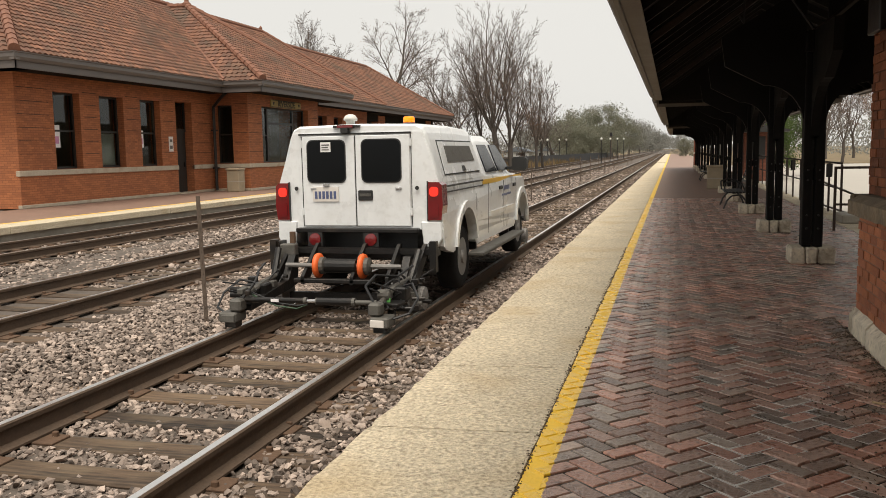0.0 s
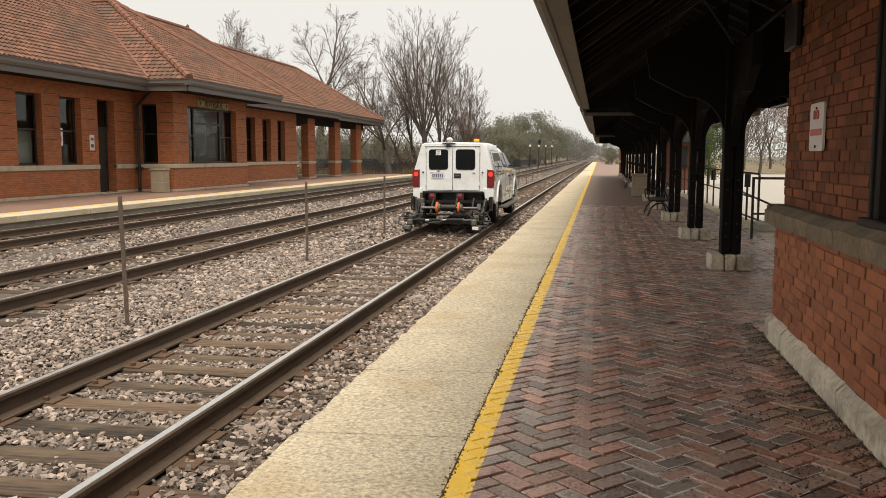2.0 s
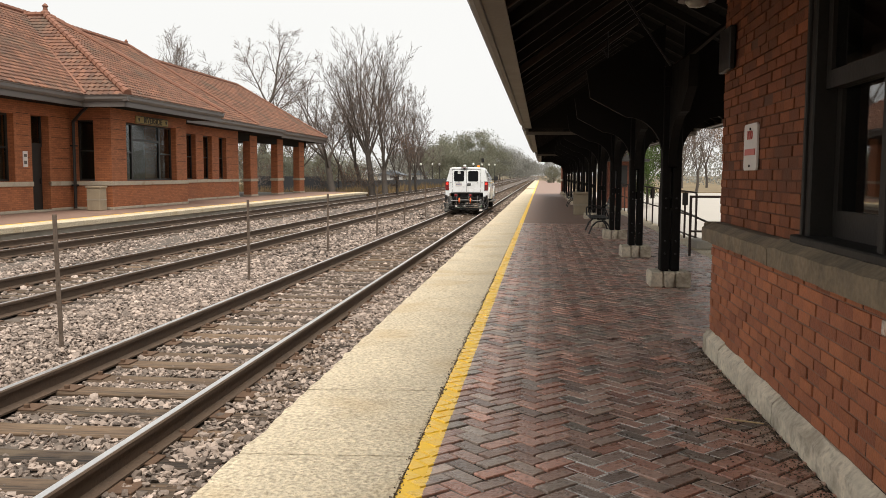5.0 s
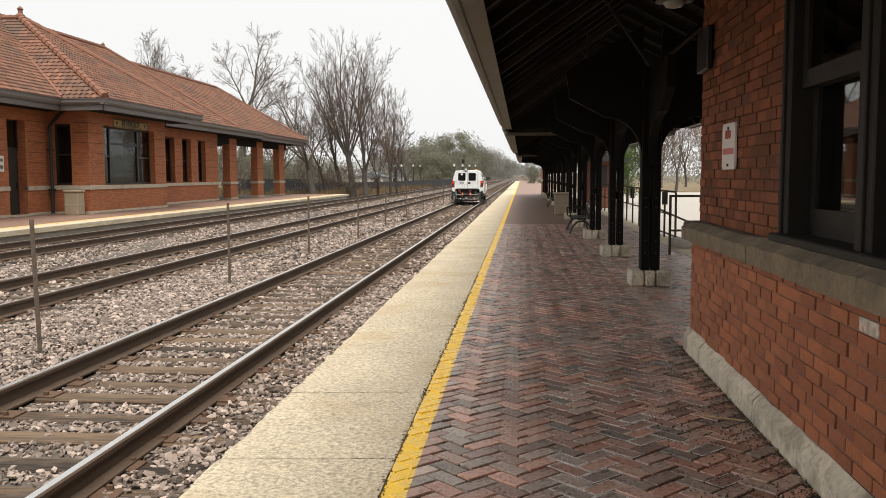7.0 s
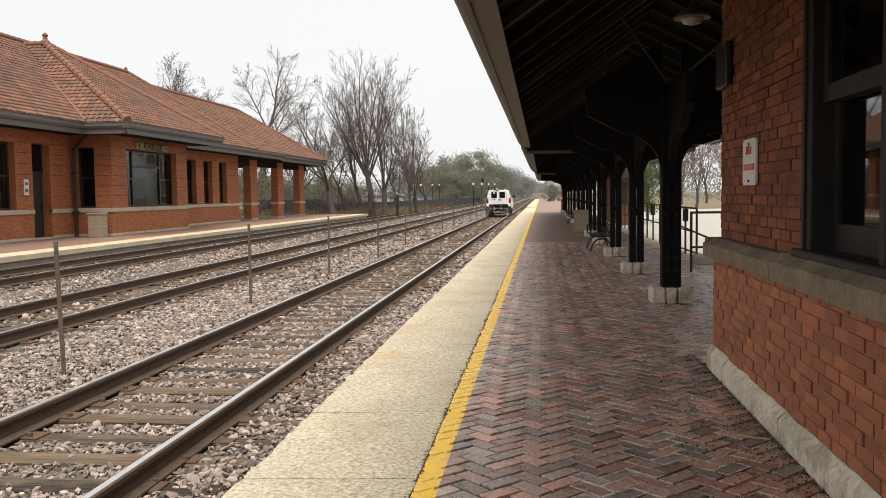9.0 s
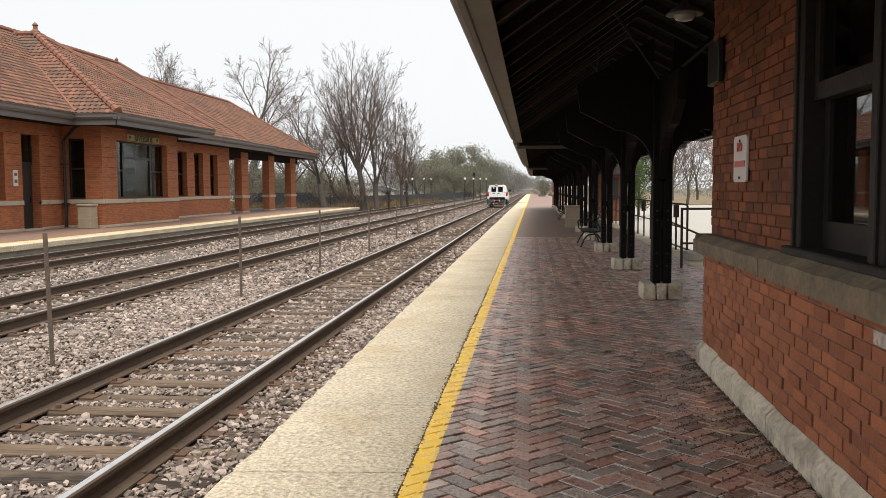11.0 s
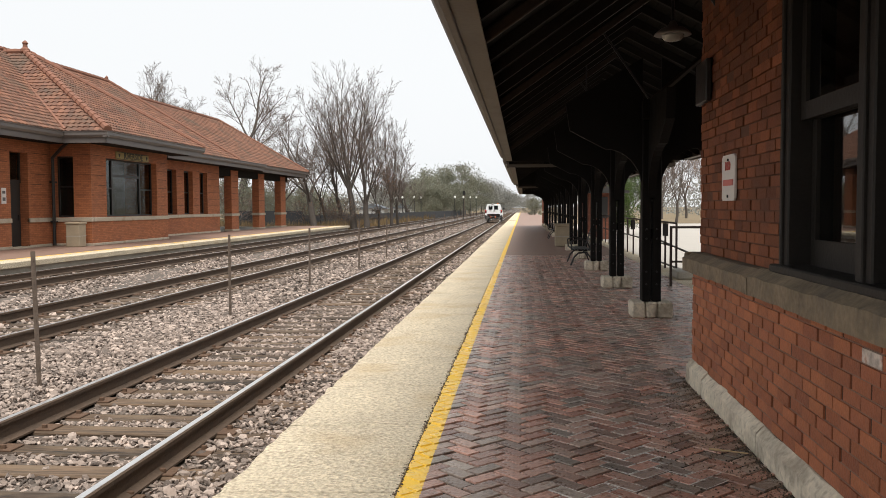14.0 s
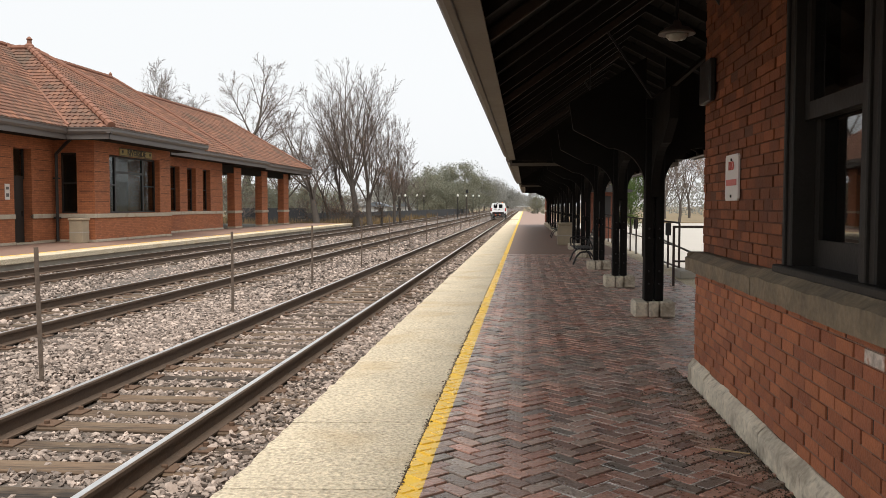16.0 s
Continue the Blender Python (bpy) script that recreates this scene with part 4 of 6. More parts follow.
while z < 0.88:
    part("bed_joint", boxes((WX + 0.0025, WX + 0.02, 2.25, WEND - 0.02, z + 0.001, z + J - 0.001)), mortar, near_house)
    z += BH + J
# end face of the wall
part("end_face", boxes((WX + 0.06, 3.6, WEND - 0.012, WEND, 0.16, 4.1)), brick_orange, near_house)
part("wall_behind", boxes((WX + 0.005, WX + 0.088, -9, 2.2, 0, 4.1)), brick_orange, near_house)

# small sign and dark plaque on the wall
s = thing("wall_sign", "white metal sign with faded red lettering screwed to the brick wall", "sign")
bm = bmesh.new()
y0, y1, z0, z1, c = 5.86, 6.22, 1.445, 1.76, 0.02
prism(bm, [(y0 + c, z0), (y1 - c, z0), (y1, z0 + c), (y1, z1 - c), (y1 - c, z1), (y0 + c, z1), (y0, z1 - c), (y0, z0 + c)], "x", WX + 0.037, WX + 0.051)
part("plate", bm, sign_white, s)
side_face = Euler((radians(90), 0, radians(-90))).to_matrix().to_4x4()
flat_text("NO", 0.085, red_ink, Matrix.Translation((WX + 0.035, 6.04, 1.680)) @ side_face, s)
part("print_bar", boxes((WX + 0.033, WX + 0.037, 5.90, 6.18, 1.548, 1.59)), red_ink, s, "unreadable red lettering")
for zz in (1.475, 1.725):
    bm = bmesh.new()
    cyl(bm, (WX + 0.029, 6.04, zz), (WX + 0.038, 6.04, zz), 0.009, n=8)
    part("screw", bm, iron_black, s)
s = thing("wall_plaque", "dark plaque hanging on the wall corner under the canopy", "sign")
part("plate", bevelled(boxes((WX + 0.0, WX + 0.045, 6.62, 7.0, 2.2, 2.52)), 0.008), iron_black, s)

stick = bmesh.new()
cyl(stick, (1.07, 4.98, 0.012), (1.27, 4.90, 0.012), 0.007, 0.004, n=6)
single("wood_stick", stick, mat("pale_split_wood", (0.5, 0.36, 0.2), 0.8, var=0.2), "thin pale splinter of wood lying on the paving", "stick")


# ---- platform canopy ----
def canopy(name, label, xl, zl, xr, zr, xm, zm, y0, y1, rafter_step):
    c = thing(name, label, "canopy")
    bm = bmesh.new()
    prism(bm, [(xl, zl + 0.16), (xm, zm + 0.16), (xr, zr + 0.16), (xr, zr + 0.21), (xm, zm + 0.24), (xl, zl + 0.22)], "y", y0, y1)
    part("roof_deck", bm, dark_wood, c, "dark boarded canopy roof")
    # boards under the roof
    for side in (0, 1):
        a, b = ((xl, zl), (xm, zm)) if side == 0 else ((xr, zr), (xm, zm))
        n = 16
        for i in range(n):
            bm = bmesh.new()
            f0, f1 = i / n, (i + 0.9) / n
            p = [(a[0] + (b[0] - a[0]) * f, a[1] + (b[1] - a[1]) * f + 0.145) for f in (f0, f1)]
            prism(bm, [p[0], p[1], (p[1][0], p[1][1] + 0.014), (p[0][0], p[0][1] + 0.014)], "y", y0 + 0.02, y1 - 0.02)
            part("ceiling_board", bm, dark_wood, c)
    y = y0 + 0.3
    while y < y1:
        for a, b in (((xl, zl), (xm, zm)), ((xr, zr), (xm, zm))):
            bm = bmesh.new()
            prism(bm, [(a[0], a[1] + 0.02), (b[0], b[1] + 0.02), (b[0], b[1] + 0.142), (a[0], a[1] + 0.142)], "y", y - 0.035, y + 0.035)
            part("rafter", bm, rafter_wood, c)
        y += rafter_step
    for x, zz, s in ((xl, zl, -1), (xr, zr, 1)):
        part("fascia", bevelled(boxes((min(x, x + s * 0.05), max(x, x + s * 0.05), y0, y1, zz - 0.04, zz + 0.17)), 0.006), fascia_wood, c, "weathered brown fascia board")
        part("eave_board", boxes((min(x - s * 0.16, x), max(x - s * 0.16, x), y0, y1, zz - 0.012, zz + 0.012)), fascia_wood, c)
        bm = bmesh.new()
        xo = x + s * 0.05
        prism(bm, [(xo, zz + 0.06), (xo + s * 0.07, zz + 0.07), (xo + s * 0.11, zz + 0.13), (xo + s * 0.11, zz + 0.2), (xo, zz + 0.2)], "y", y0 - 0.05, y1 + 0.05)
        part("gutter", bm, gutter_paint, c, "grey metal gutter")
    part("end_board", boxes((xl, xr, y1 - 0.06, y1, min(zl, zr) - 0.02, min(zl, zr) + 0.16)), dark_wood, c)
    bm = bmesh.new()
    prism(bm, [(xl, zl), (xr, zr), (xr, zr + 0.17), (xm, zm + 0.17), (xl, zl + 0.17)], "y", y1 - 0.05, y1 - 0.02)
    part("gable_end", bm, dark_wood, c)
    part("post_beam", bevelled(boxes((1.50, 1.76, y0 if y0 > 0 else 10.9, y1, 2.5, 2.74)), 0.01), post_black, c, "black timber beam over the posts")
    if y0 > 0:
        part("end_fascia", boxes((xl, xr, y0 - 0.03, y0, zl - 0.03, zl + 0.05)), fascia_wood, c, "weathered edge board of the canopy end")
    return c


near_canopy = canopy("platform_canopy", "dark timber platform canopy with open rafters", -0.43, 2.62, 4.3, 2.62, 1.63, 4.05, -12, 22.6, 0.85)
canopy("platform_canopy", "dark timber canopy farther along the platform", -0.36, 2.48, 3.9, 2.48, 1.63, 3.7, 22.7, 41.0, 1.2)
canopy("platform_canopy", "low dark timber canopy at the platform's far end", -0.17, 2.33, 3.9, 2.33, 1.63, 3.5, 41.1, 62.5, 1.2)
# heavier trusses over the posts: a brown principal rafter with a slanting strut and a rod
for y in (6.6, 10.8, 15.0, 19.2):
    bm = bmesh.new()
    prism(bm, [(-0.30, 2.64), (1.60, 3.96), (1.60, 4.06), (-0.30, 2.74)], "y", y - 0.03, y + 0.03)
    truss = part("truss_rafter", bevelled(bm, 0.008), rafter_brown, near_canopy, "brown principal rafter of the canopy")
    part("strut", tube([(1.60, y, 2.72), (2.45, y, 3.45)], 0.04, 6), rafter_brown, truss)
    part("rod", tube([(1.0, y, 3.55), (1.55, y, 2.74)], 0.016, 6), iron_black, truss)


# ---- canopy posts ----
def canopy_post():
    p = thing("canopy_post", "black twin-timber canopy post with curved brackets on a stone base", "post", group="canopy posts")
    for k in (-1, 1):
        part("timber", bevelled(boxes((min(k * 0.013, k * 0.119), max(k * 0.013, k * 0.119), -0.105, 0.105, 0.20, 2.5)), 0.01), post_black, p)
    for z0, z1 in ((1.0, 1.12), (1.75, 2.3)):
        part("spacer", boxes((-0.013, 0.013, -0.07, 0.07, z0, z1)), post_black, p)
    for k in (-1, 1):
        for zz in (0.42, 0.58, 1.0, 1.12):
            bm = bmesh.new()
            cyl(bm, (k * 0.065, -0.118, zz), (k * 0.065, -0.105, zz), 0.013, n=8)
            part("bolt", bm, iron_black, p)
    for k in (-1, 1):
        for axis, inner, wide, tall in (("y", 0.119, 0.46, 0.50), ("x", 0.105, 0.85, 0.62)):
            z0 = 2.5 - tall - 0.36
            arc = [(k * (inner + wide * (1 - math.cos(radians(9 * i)))), z0 + tall * math.sin(radians(9 * i))) for i in range(11)]
            bm = bmesh.new()
            prism(bm, [(k * inner, z0 - 0.02), *arc, (k * (inner + wide + 0.45), 2.38), (k * (inner + wide + 0.5), 2.72), (k * inner, 3.28 if axis == "y" else 2.74)], axis, -0.05, 0.05)
            part("bracket", bm, post_black, p, "curved black timber bracket")
    for a, b in ((-0.255, -0.085), (-0.075, 0.055), (0.065, 0.255)):
        bm = bevelled(boxes((a, b, -0.21, 0.21, 0, 0.20)), 0.02)
        for v in bm.verts:
            v.co += 0.012 * Vector((noise.noise(v.co * 7), noise.noise(v.co * 7 + Vector((5, 0, 0))), 0.5 * noise.noise(v.co * 6)))
        part("base_stone", bm, plinth_stone, p, "cracked pale base stone")
    return p


post = canopy_post()
post.matrix_basis = pose(1.63, 11.1, 0)
for y in (15.05, 19.2, 23.5, 27.8, 32.1, 36.4, 40.7, 45, 49.3, 53.6, 57.9, 62.2):
    copy_thing(post, pose(1.63, y, 0, 0, 0, random.uniform(-1, 1)))


# ---- lamps under the canopy ----
def dome_lamp(m, drop):
    t = thing("canopy_lamp", "round metal dome lamp hanging under the dark canopy", "lamp", group="canopy lamps", at=m)
    bm = bmesh.new()
    lathe(bm, [(0.03, 0.16), (0.06, 0.1), (0.14, 0.07), (0.2, 0.02), (0.21, 0.0), (0.19, 0.0)][::-1], n=20)
    part("shade", bm, gutter_paint, t, smooth=True)
    bm = bmesh.new()
    lathe(bm, [(0.02, -0.075), (0.09, -0.06), (0.125, -0.02), (0.13, 0.0)], n=18)
    part("lens", bm, lamp_glass, t, "frosted glass lens", smooth=True)
    part("stem", tube([(0, 0, 0.15), (0, 0, drop / 0.62)], 0.02, 6), iron_black, t)
    return t


dome_lamp(pose(1.06, 6.24, 2.62) @ Matrix.Scale(0.62, 4), 1.36)
for y in (14.5, 24.0):
    dome_lamp(pose(1.06, y, 2.75) @ Matrix.Scale(0.62, 4), 1.23)


# ---- bench, bin ----
def bench(m):
    t = thing("platform_bench", "black cast-iron bench with slatted seat beside a canopy post", "bench", at=m)
    for x in (-0.75, 0.75):
        part("iron_leg", tube([(x, -0.28, 0.0), (x, -0.20, 0.2), (x, -0.1, 0.30), (x, 0.1, 0.32), (x, 0.22, 0.16), (x, 0.28, 0.0)], 0.022, 6), iron_black, t)
        part("iron_side", tube([(x, -0.25, 0.38), (x, -0.27, 0.58), (x, -0.1, 0.64), (x, 0.1, 0.60), (x, 0.18, 0.42)], 0.02, 6), iron_black, t)
        part("iron_back", tube([(x, 0.16, 0.36), (x, 0.24, 0.62), (x, 0.32, 0.86)], 0.02, 6), iron_black, t)
    for i in range(6):
        part("seat_slat", bevelled(boxes((-0.8, 0.8, -0.25 + i * 0.075, -0.19 + i * 0.075, 0.37, 0.395)), 0.005), iron_black, t)
    for i in range(5):
        z = 0.48 + i * 0.085
        y = 0.18 + (z - 0.4) * 0.3
        part("back_slat", bevelled(boxes((-0.8, 0.8, y, y + 0.025, z, z + 0.06)), 0.005), iron_black, t)
    return t


bench(pose(1.42, 21.3, 0, 0, 0, -90))
bench(pose(1.42, 38.5, 0, 0, 0, -90))
stone_box("stone_bin", "square tan aggregate litter bin under the canopy", "litter bin", pose(1.47, 30.9, 0), 0.62, 0.62, 0.8)


# ---- handrails at the platform edge ----
def handrail(y0, y1, x, step, label):
    t = thing("handrail", label, "railing")
    n = max(1, int((y1 - y0) / step))
    for i in range(n + 1):
        y = y0 + (y1 - y0) * i / n
        part("rail_post", boxes((x - 0.02, x + 0.02, y - 0.02, y + 0.02, -0.02, 1.03)), rail_brown, t)
    part("top_rail", tube([(x, y0, 1.05), (x, y1, 1.05)], 0.022, 6), rail_brown, t)
    part("middle_rail", tube([(x, y0, 0.55), (x, y1, 0.55)], 0.018, 6), rail_brown, t)
    return t


long_rail = handrail(18.3, 36.5, 3.22, 1.4, "brown steel pipe railing along the platform edge")
for y in (19.7, 25.4):
    part("hanging_plate", bevelled(boxes((3.16, 3.28, y - 0.03, y + 0.03, 0.74, 1.02)), 0.006), iron_black, long_rail, "small black plate hung on the rail")
hoop = thing("stair_hoop", "brown square steel railing hoop at the head of the steps", "railing")
part("hoop_post", boxes((2.57, 2.61, 15.23, 15.27, 0.0, 1.02)), rail_brown, hoop)
part("hoop_post", boxes((3.55, 3.59, 15.23, 15.27, -0.3, 1.02)), rail_brown, hoop)
part("top_rail", boxes((2.57, 3.59, 15.23, 15.27, 1.02, 1.06)), rail_brown, hoop)
part("middle_rail", boxes((2.61, 3.55, 15.235, 15.265, 0.42, 0.455)), rail_brown, hoop)
stair = thing("stair_rail", "brown steel stair railing sloping down to the parking lot", "railing")
part("rail_post", boxes((3.38, 3.42, 17.6, 17.64, -0.3, 0.43)), rail_brown, stair)
part("rail_post", boxes((3.38, 3.42, 21.7, 21.74, -0.3, 0.58)), rail_brown, stair)
part("sloping_rail", tube([(3.40, 21.75, 0.57), (3.40, 17.62, 0.44)], 0.022, 6), rail_brown, stair)
part("sloping_rail", tube([(3.40, 21.75, 0.03), (3.40, 17.62, 0.05)], 0.022, 6), rail_brown, stair)
step_block = thing("concrete_block", "low worn concrete block beside the stair railing", "block")
part("block", bevelled(boxes((2.95, 3.34, 16.6, 17.5, 0.006, 0.16)), 0.02), concrete_grey, step_block)


# ---- brick building farther along the platform ----
fb = thing("far_brick_building", "dark red brick station wing under the canopy", "building")
part("wall", boxes((3.4, 4.7, 45, 52, -0.3, 2.15)), brick_red, fb)
part("pilaster", boxes((1.48, 1.85, 64.2, 65.6, 0, 2.4)), brick_red, fb)
part("belt_course", boxes((1.44, 1.89, 64.15, 65.65, 0.95, 1.1)), limestone, fb)
bm = bmesh.new()
prism(bm, [(2.7, 2.1), (5.4, 2.1), (5.4, 2.2), (4.05, 2.5), (2.7, 2.2)], "y", 44, 53)
part("roof", bm, dark_trim, fb, "dark low roof")
part("window", boxes((3.7, 4.4, 44.94, 45.0, 0.8, 1.9)), dark_trim, fb, "dark framed window")

# ---- pavers of the near platform: herringbone at 45 degrees ----
PW = 0.1016
lat = []
for a in range(-60, 200):
    for b in range(-20, 20):
        for kind in (0, 1):
            ux, uy = (a + 2 * b, a - 2 * b)
            cx, cy = (ux + 1, uy + 0.5) if kind == 0 else (ux + 0.5, uy + 2)
            x = (cx - cy) * PW * 0.70711
            y = (cx + cy) * PW * 0.70711
            x0, y0 = x + 1.2, y + 4.0
            if -0.72 < x0 < 2.84 and -3.5 < y0 < 24.95 and not (x0 > WX - 0.01 and y0 < WEND + 0.03):
                lat.append((x0, y0, 45 if kind == 0 else 135))


def paver_bm(gap=0.0078):
    l, w = PW - gap, PW / 2 - gap
    bm = bmesh.new()
    lo = [bm.verts.new((sx * l, sy * w, -0.03)) for sx, sy in ((-1, -1), (1, -1), (1, 1), (-1, 1))]
    mid = [bm.verts.new((sx * l, sy * w, -0.005)) for sx, sy in ((-1, -1), (1, -1), (1, 1), (-1, 1))]
    top = [bm.verts.new((sx * (l - 0.0025), sy * (w - 0.0025), 0)) for sx, sy in ((-1, -1), (1, -1), (1, 1), (-1, 1))]
    for r0, r1 in ((lo, mid), (mid, top)):
        for i in range(4):
            bm.faces.new((r0[i], r0[(i + 1) % 4], r1[(i + 1) % 4], r1[i]))
    bm.faces.new(top)
    return bm


random.seed(11)
paver_me = finish(paver_bm(), "paver", paver_mat)
near_cells = sorted([c for c in lat if c[0] > -0.37], key=lambda c: c[1])
near_cells = [c for c in near_cells if c[1] > 2.9]
single_cells = set(near_cells[:300])
bmj = paver_bm()
bmj.verts.index_update()
base_v = np.array([v.co[:] for v in bmj.verts])
base_f = [[v.index for v in f.verts] for f in bmj.faces]
bmj.free()
pv, pf, yv, yf, sv, sf = [], [], [], [], [], []
for c in lat:
    x, y, ang = c
    z = random.uniform(-0.004, 0.0025) + 0.006 * noise.noise(Vector((x * 1.3, y * 1.3, 0)))
    tilt = (random.uniform(-0.8, 0.8), random.uniform(-0.8, 0.8), ang + random.uniform(-0.8, 0.8))
    if 0.30 < x + 0.25 * noise.noise(Vector((x * 2, y * 2, 3))) < 1.0 and y < 7.5 and noise.noise(Vector((x * 2.3, y * 2.3, 7))) > -0.12:
        m = pose(x, y, z - 0.0018, *tilt)
        k = len(sv)
        sv.extend(tuple(m @ Vector((a * (PW - 0.001), b * (PW / 2 - 0.001), 0))) for a, b in ((-1, -1), (1, -1), (1, 1), (-1, 1)))
        sf.append((k, k + 1, k + 2, k + 3))
    if c in single_cells:
        ob = new("paver", paver_me)
        ob.parent = platform
        ob.matrix_basis = pose(x, y, z, *tilt)
        continue
    m = np.array(pose(x, y, z, *tilt))
    vs = base_v @ m[:3, :3].T + m[:3, 3]
    v_list, f_list = (pv, pf) if x > -0.37 else (yv, yf)
    k = len(v_list)
    v_list.extend(map(tuple, vs))
    f_list.extend([[i + k for i in f] for f in base_f])
ob = raw("joint_sand", sv, sf, joint_sand, platform)
ob["kind"], ob["label"] = "stuff", "pale fill showing in the paving joints"
ob = raw("joined_pavers", pv, pf, paver_joined, platform)
ob["kind"], ob["label"] = "stuff", "dark red herringbone brick pavers"
part("yellow_line", boxes((-0.618, -0.524, -4, 25.0, -0.03, -0.0035)), yellow_paint, platform)
# yellow line: painted over the outermost pavers, which are cut off at the slab
ob = raw("painted_pavers", yv, yf, paver_painted, platform)
ob["kind"], ob["label"] = "stuff", "edge pavers painted with a yellow line"
bm = bmesh.new()
bm.from_mesh(ob.data)
bmesh.ops.bisect_plane(bm, geom=bm.verts[:] + bm.edges[:] + bm.faces[:], plane_co=(-0.618, 0, 0), plane_no=(-1, 0, 0), clear_outer=True)
bm.to_mesh(ob.data)
bm.free()
part("yellow_line", boxes((-0.618, -0.502, 25.06, 87.9, -0.03, 0.005)), yellow_paint, platform, "yellow painted safety line")
part("yellow_line", boxes((-0.618, -0.502, 88.02, 208, -0.03, 0.003)), yellow_paint, platform)
tagged(scatter_stones("edge_grit", 3200, lambda n: np.stack([WX - 0.07 - 0.55 * rng.uniform(0, 1, n) ** 2.6, 2.3 + 5.2 * rng.uniform(0, 1, n), np.full(n, 0.0)], 1), 0.004, 0.014, None, litter), "fine grit and leaf crumbs along the foot of the wall", "grit", kind="stuff")
tagged(scatter_stones("seam_crumbs", 1400, lambda n: np.stack([-0.625 + rng.normal(0, 0.010, n), 1.5 + 11 * rng.uniform(0, 1, n) ** 1.3, np.full(n, -0.002)], 1), 0.005, 0.018, None, litter), "dark crumbs in the seam between slabs and paving", "grit", kind="stuff")


# ---- trees ----
def bare_tree(name, label, at, height, spread, seed, upright=0.5, limbs=6, trunk_r=0.3, fork=0.28, leaves=None, leaf_count=0, lean=(0, 0), width=0.0, thin=0.0095, fine=(6, 6, 5, 3)):
    """A leaning trunk that parts into long tapering limbs; each carries branches, twigs and fine twigs along its length."""
    rnd = random.Random(seed)
    t = thing(name, label, "tree", group="bare trees", at=pose(*at))
    tv, tf, cv, cf, tips = [], [], [], [], []
    segs, sides, wobble = (5, 7, 5, 3, 2), (8, 6, 4, 3, 3), (0.08, 0.085, 0.11, 0.16, 0.2)

    def branch(p, d, length, r0, r1, level):
        """One curved, tapering stem; gives its points, directions and radii."""
        V, F = (tv, tf) if level < 2 else (cv, cf)
        prev, line = None, []
        for i in range(segs[level] + 1):
            f = i / segs[level]
            rr = max(thin, r0 + (r1 - r0) * f)
            u = d.orthogonal().normalized()
            w = d.cross(u).normalized()
            ring = []
            for k in range(sides[level]):
                a = 2 * math.pi * k / sides[level]
                V.append(tuple(p + (u * math.cos(a) + w * math.sin(a)) * rr))
                ring.append(len(V) - 1)
            if prev:
                for k in range(sides[level]):
                    F.append((prev[k], prev[(k + 1) % sides[level]], ring[(k + 1) % sides[level]], ring[k]))
            prev = ring
            line.append((p, d, rr))
            if i < segs[level]:
                step = Vector((rnd.gauss(0, 1), rnd.gauss(0, 1), rnd.gauss(0, 0.7))) * wobble[level]
                d = (d + step + Vector((0, 0, upright * (0.16 if level else 0.05)))).normalized()
                p = p + d * (length / segs[level])
        return line

    def grow(line, length, level):
        if level > 4:
            return
        n = fine[level - 2] + rnd.choice((-1, 0, 0, 1))
        turn = rnd.uniform(0, 6.28)
        for k in range(n):
            f = 0.22 + 0.78 * (k + rnd.uniform(0.2, 1.0)) / n
            j = min(len(line) - 1, int(f * (len(line) - 1) + 0.5))
            p, d, r = line[j]
            turn += 2.4 + rnd.uniform(-0.5, 0.5)
            u = d.orthogonal().normalized()
            side = u * math.cos(turn) + d.cross(u) * math.sin(turn)
            opening = rnd.uniform(0.5, 0.95) * (0.6 + 0.5 * spread)
            nd = (d + side * opening + Vector((0, 0, 0.25 * upright))).normalized()
            ln = length * rnd.uniform(0.34, 0.56) * (1.2 - 0.65 * f)
            child = branch(p, nd, ln, r * 0.62, r * 0.16, level)
            tips.append(child[-1][0])
            grow(child, ln, level + 1)

    trunk = branch(Vector((0, 0, -0.2)), Vector((lean[0], lean[1], 1)).normalized(), height * fork, trunk_r, trunk_r * 0.72, 0)
    ang = rnd.uniform(0, 6.28)
    for k in range(limbs):
        p, d, r = trunk[-1] if k < 3 else trunk[-1 - rnd.choice((0, 1, 1, 2))]
        ang += 2.1 + rnd.uniform(-0.5, 0.5)
        out = spread * (0.25 if k == 0 else rnd.uniform(0.55, 1.0))
        nd = (d + Vector((math.cos(ang), math.sin(ang), 0)) * out).normalized()
        ln = height * (1 - fork) * rnd.uniform(0.8, 1.0) * (1.0 if k == 0 else 1.02 - 0.3 * out / spread)
        line = branch(p, nd, ln, r * (0.7 if k == 0 else rnd.uniform(0.32, 0.5)), trunk_r * 0.06, 1)
        tips.append(line[-1][0])
        grow(line, ln, 2)
    # bring the crown to the height and width asked for
    top = max(v[2] for v in cv)
    s = height / top
    wide = sorted(v[0] for v in cv)
    sx = width / (wide[int(len(wide) * 0.985)] - wide[int(len(wide) * 0.015)]) if width else s
    cv = [(v[0] * sx, v[1] * sx, v[2] * s) for v in cv]
    tv = [(v[0] * sx, v[1] * sx, v[2] * s) for v in tv]
    raw("trunk", tv, tf, bark_mat, t, smooth=True)
    ob = raw("crown", cv, cf, twig_mat, t)
    ob["label"] = "fine bare twigs"
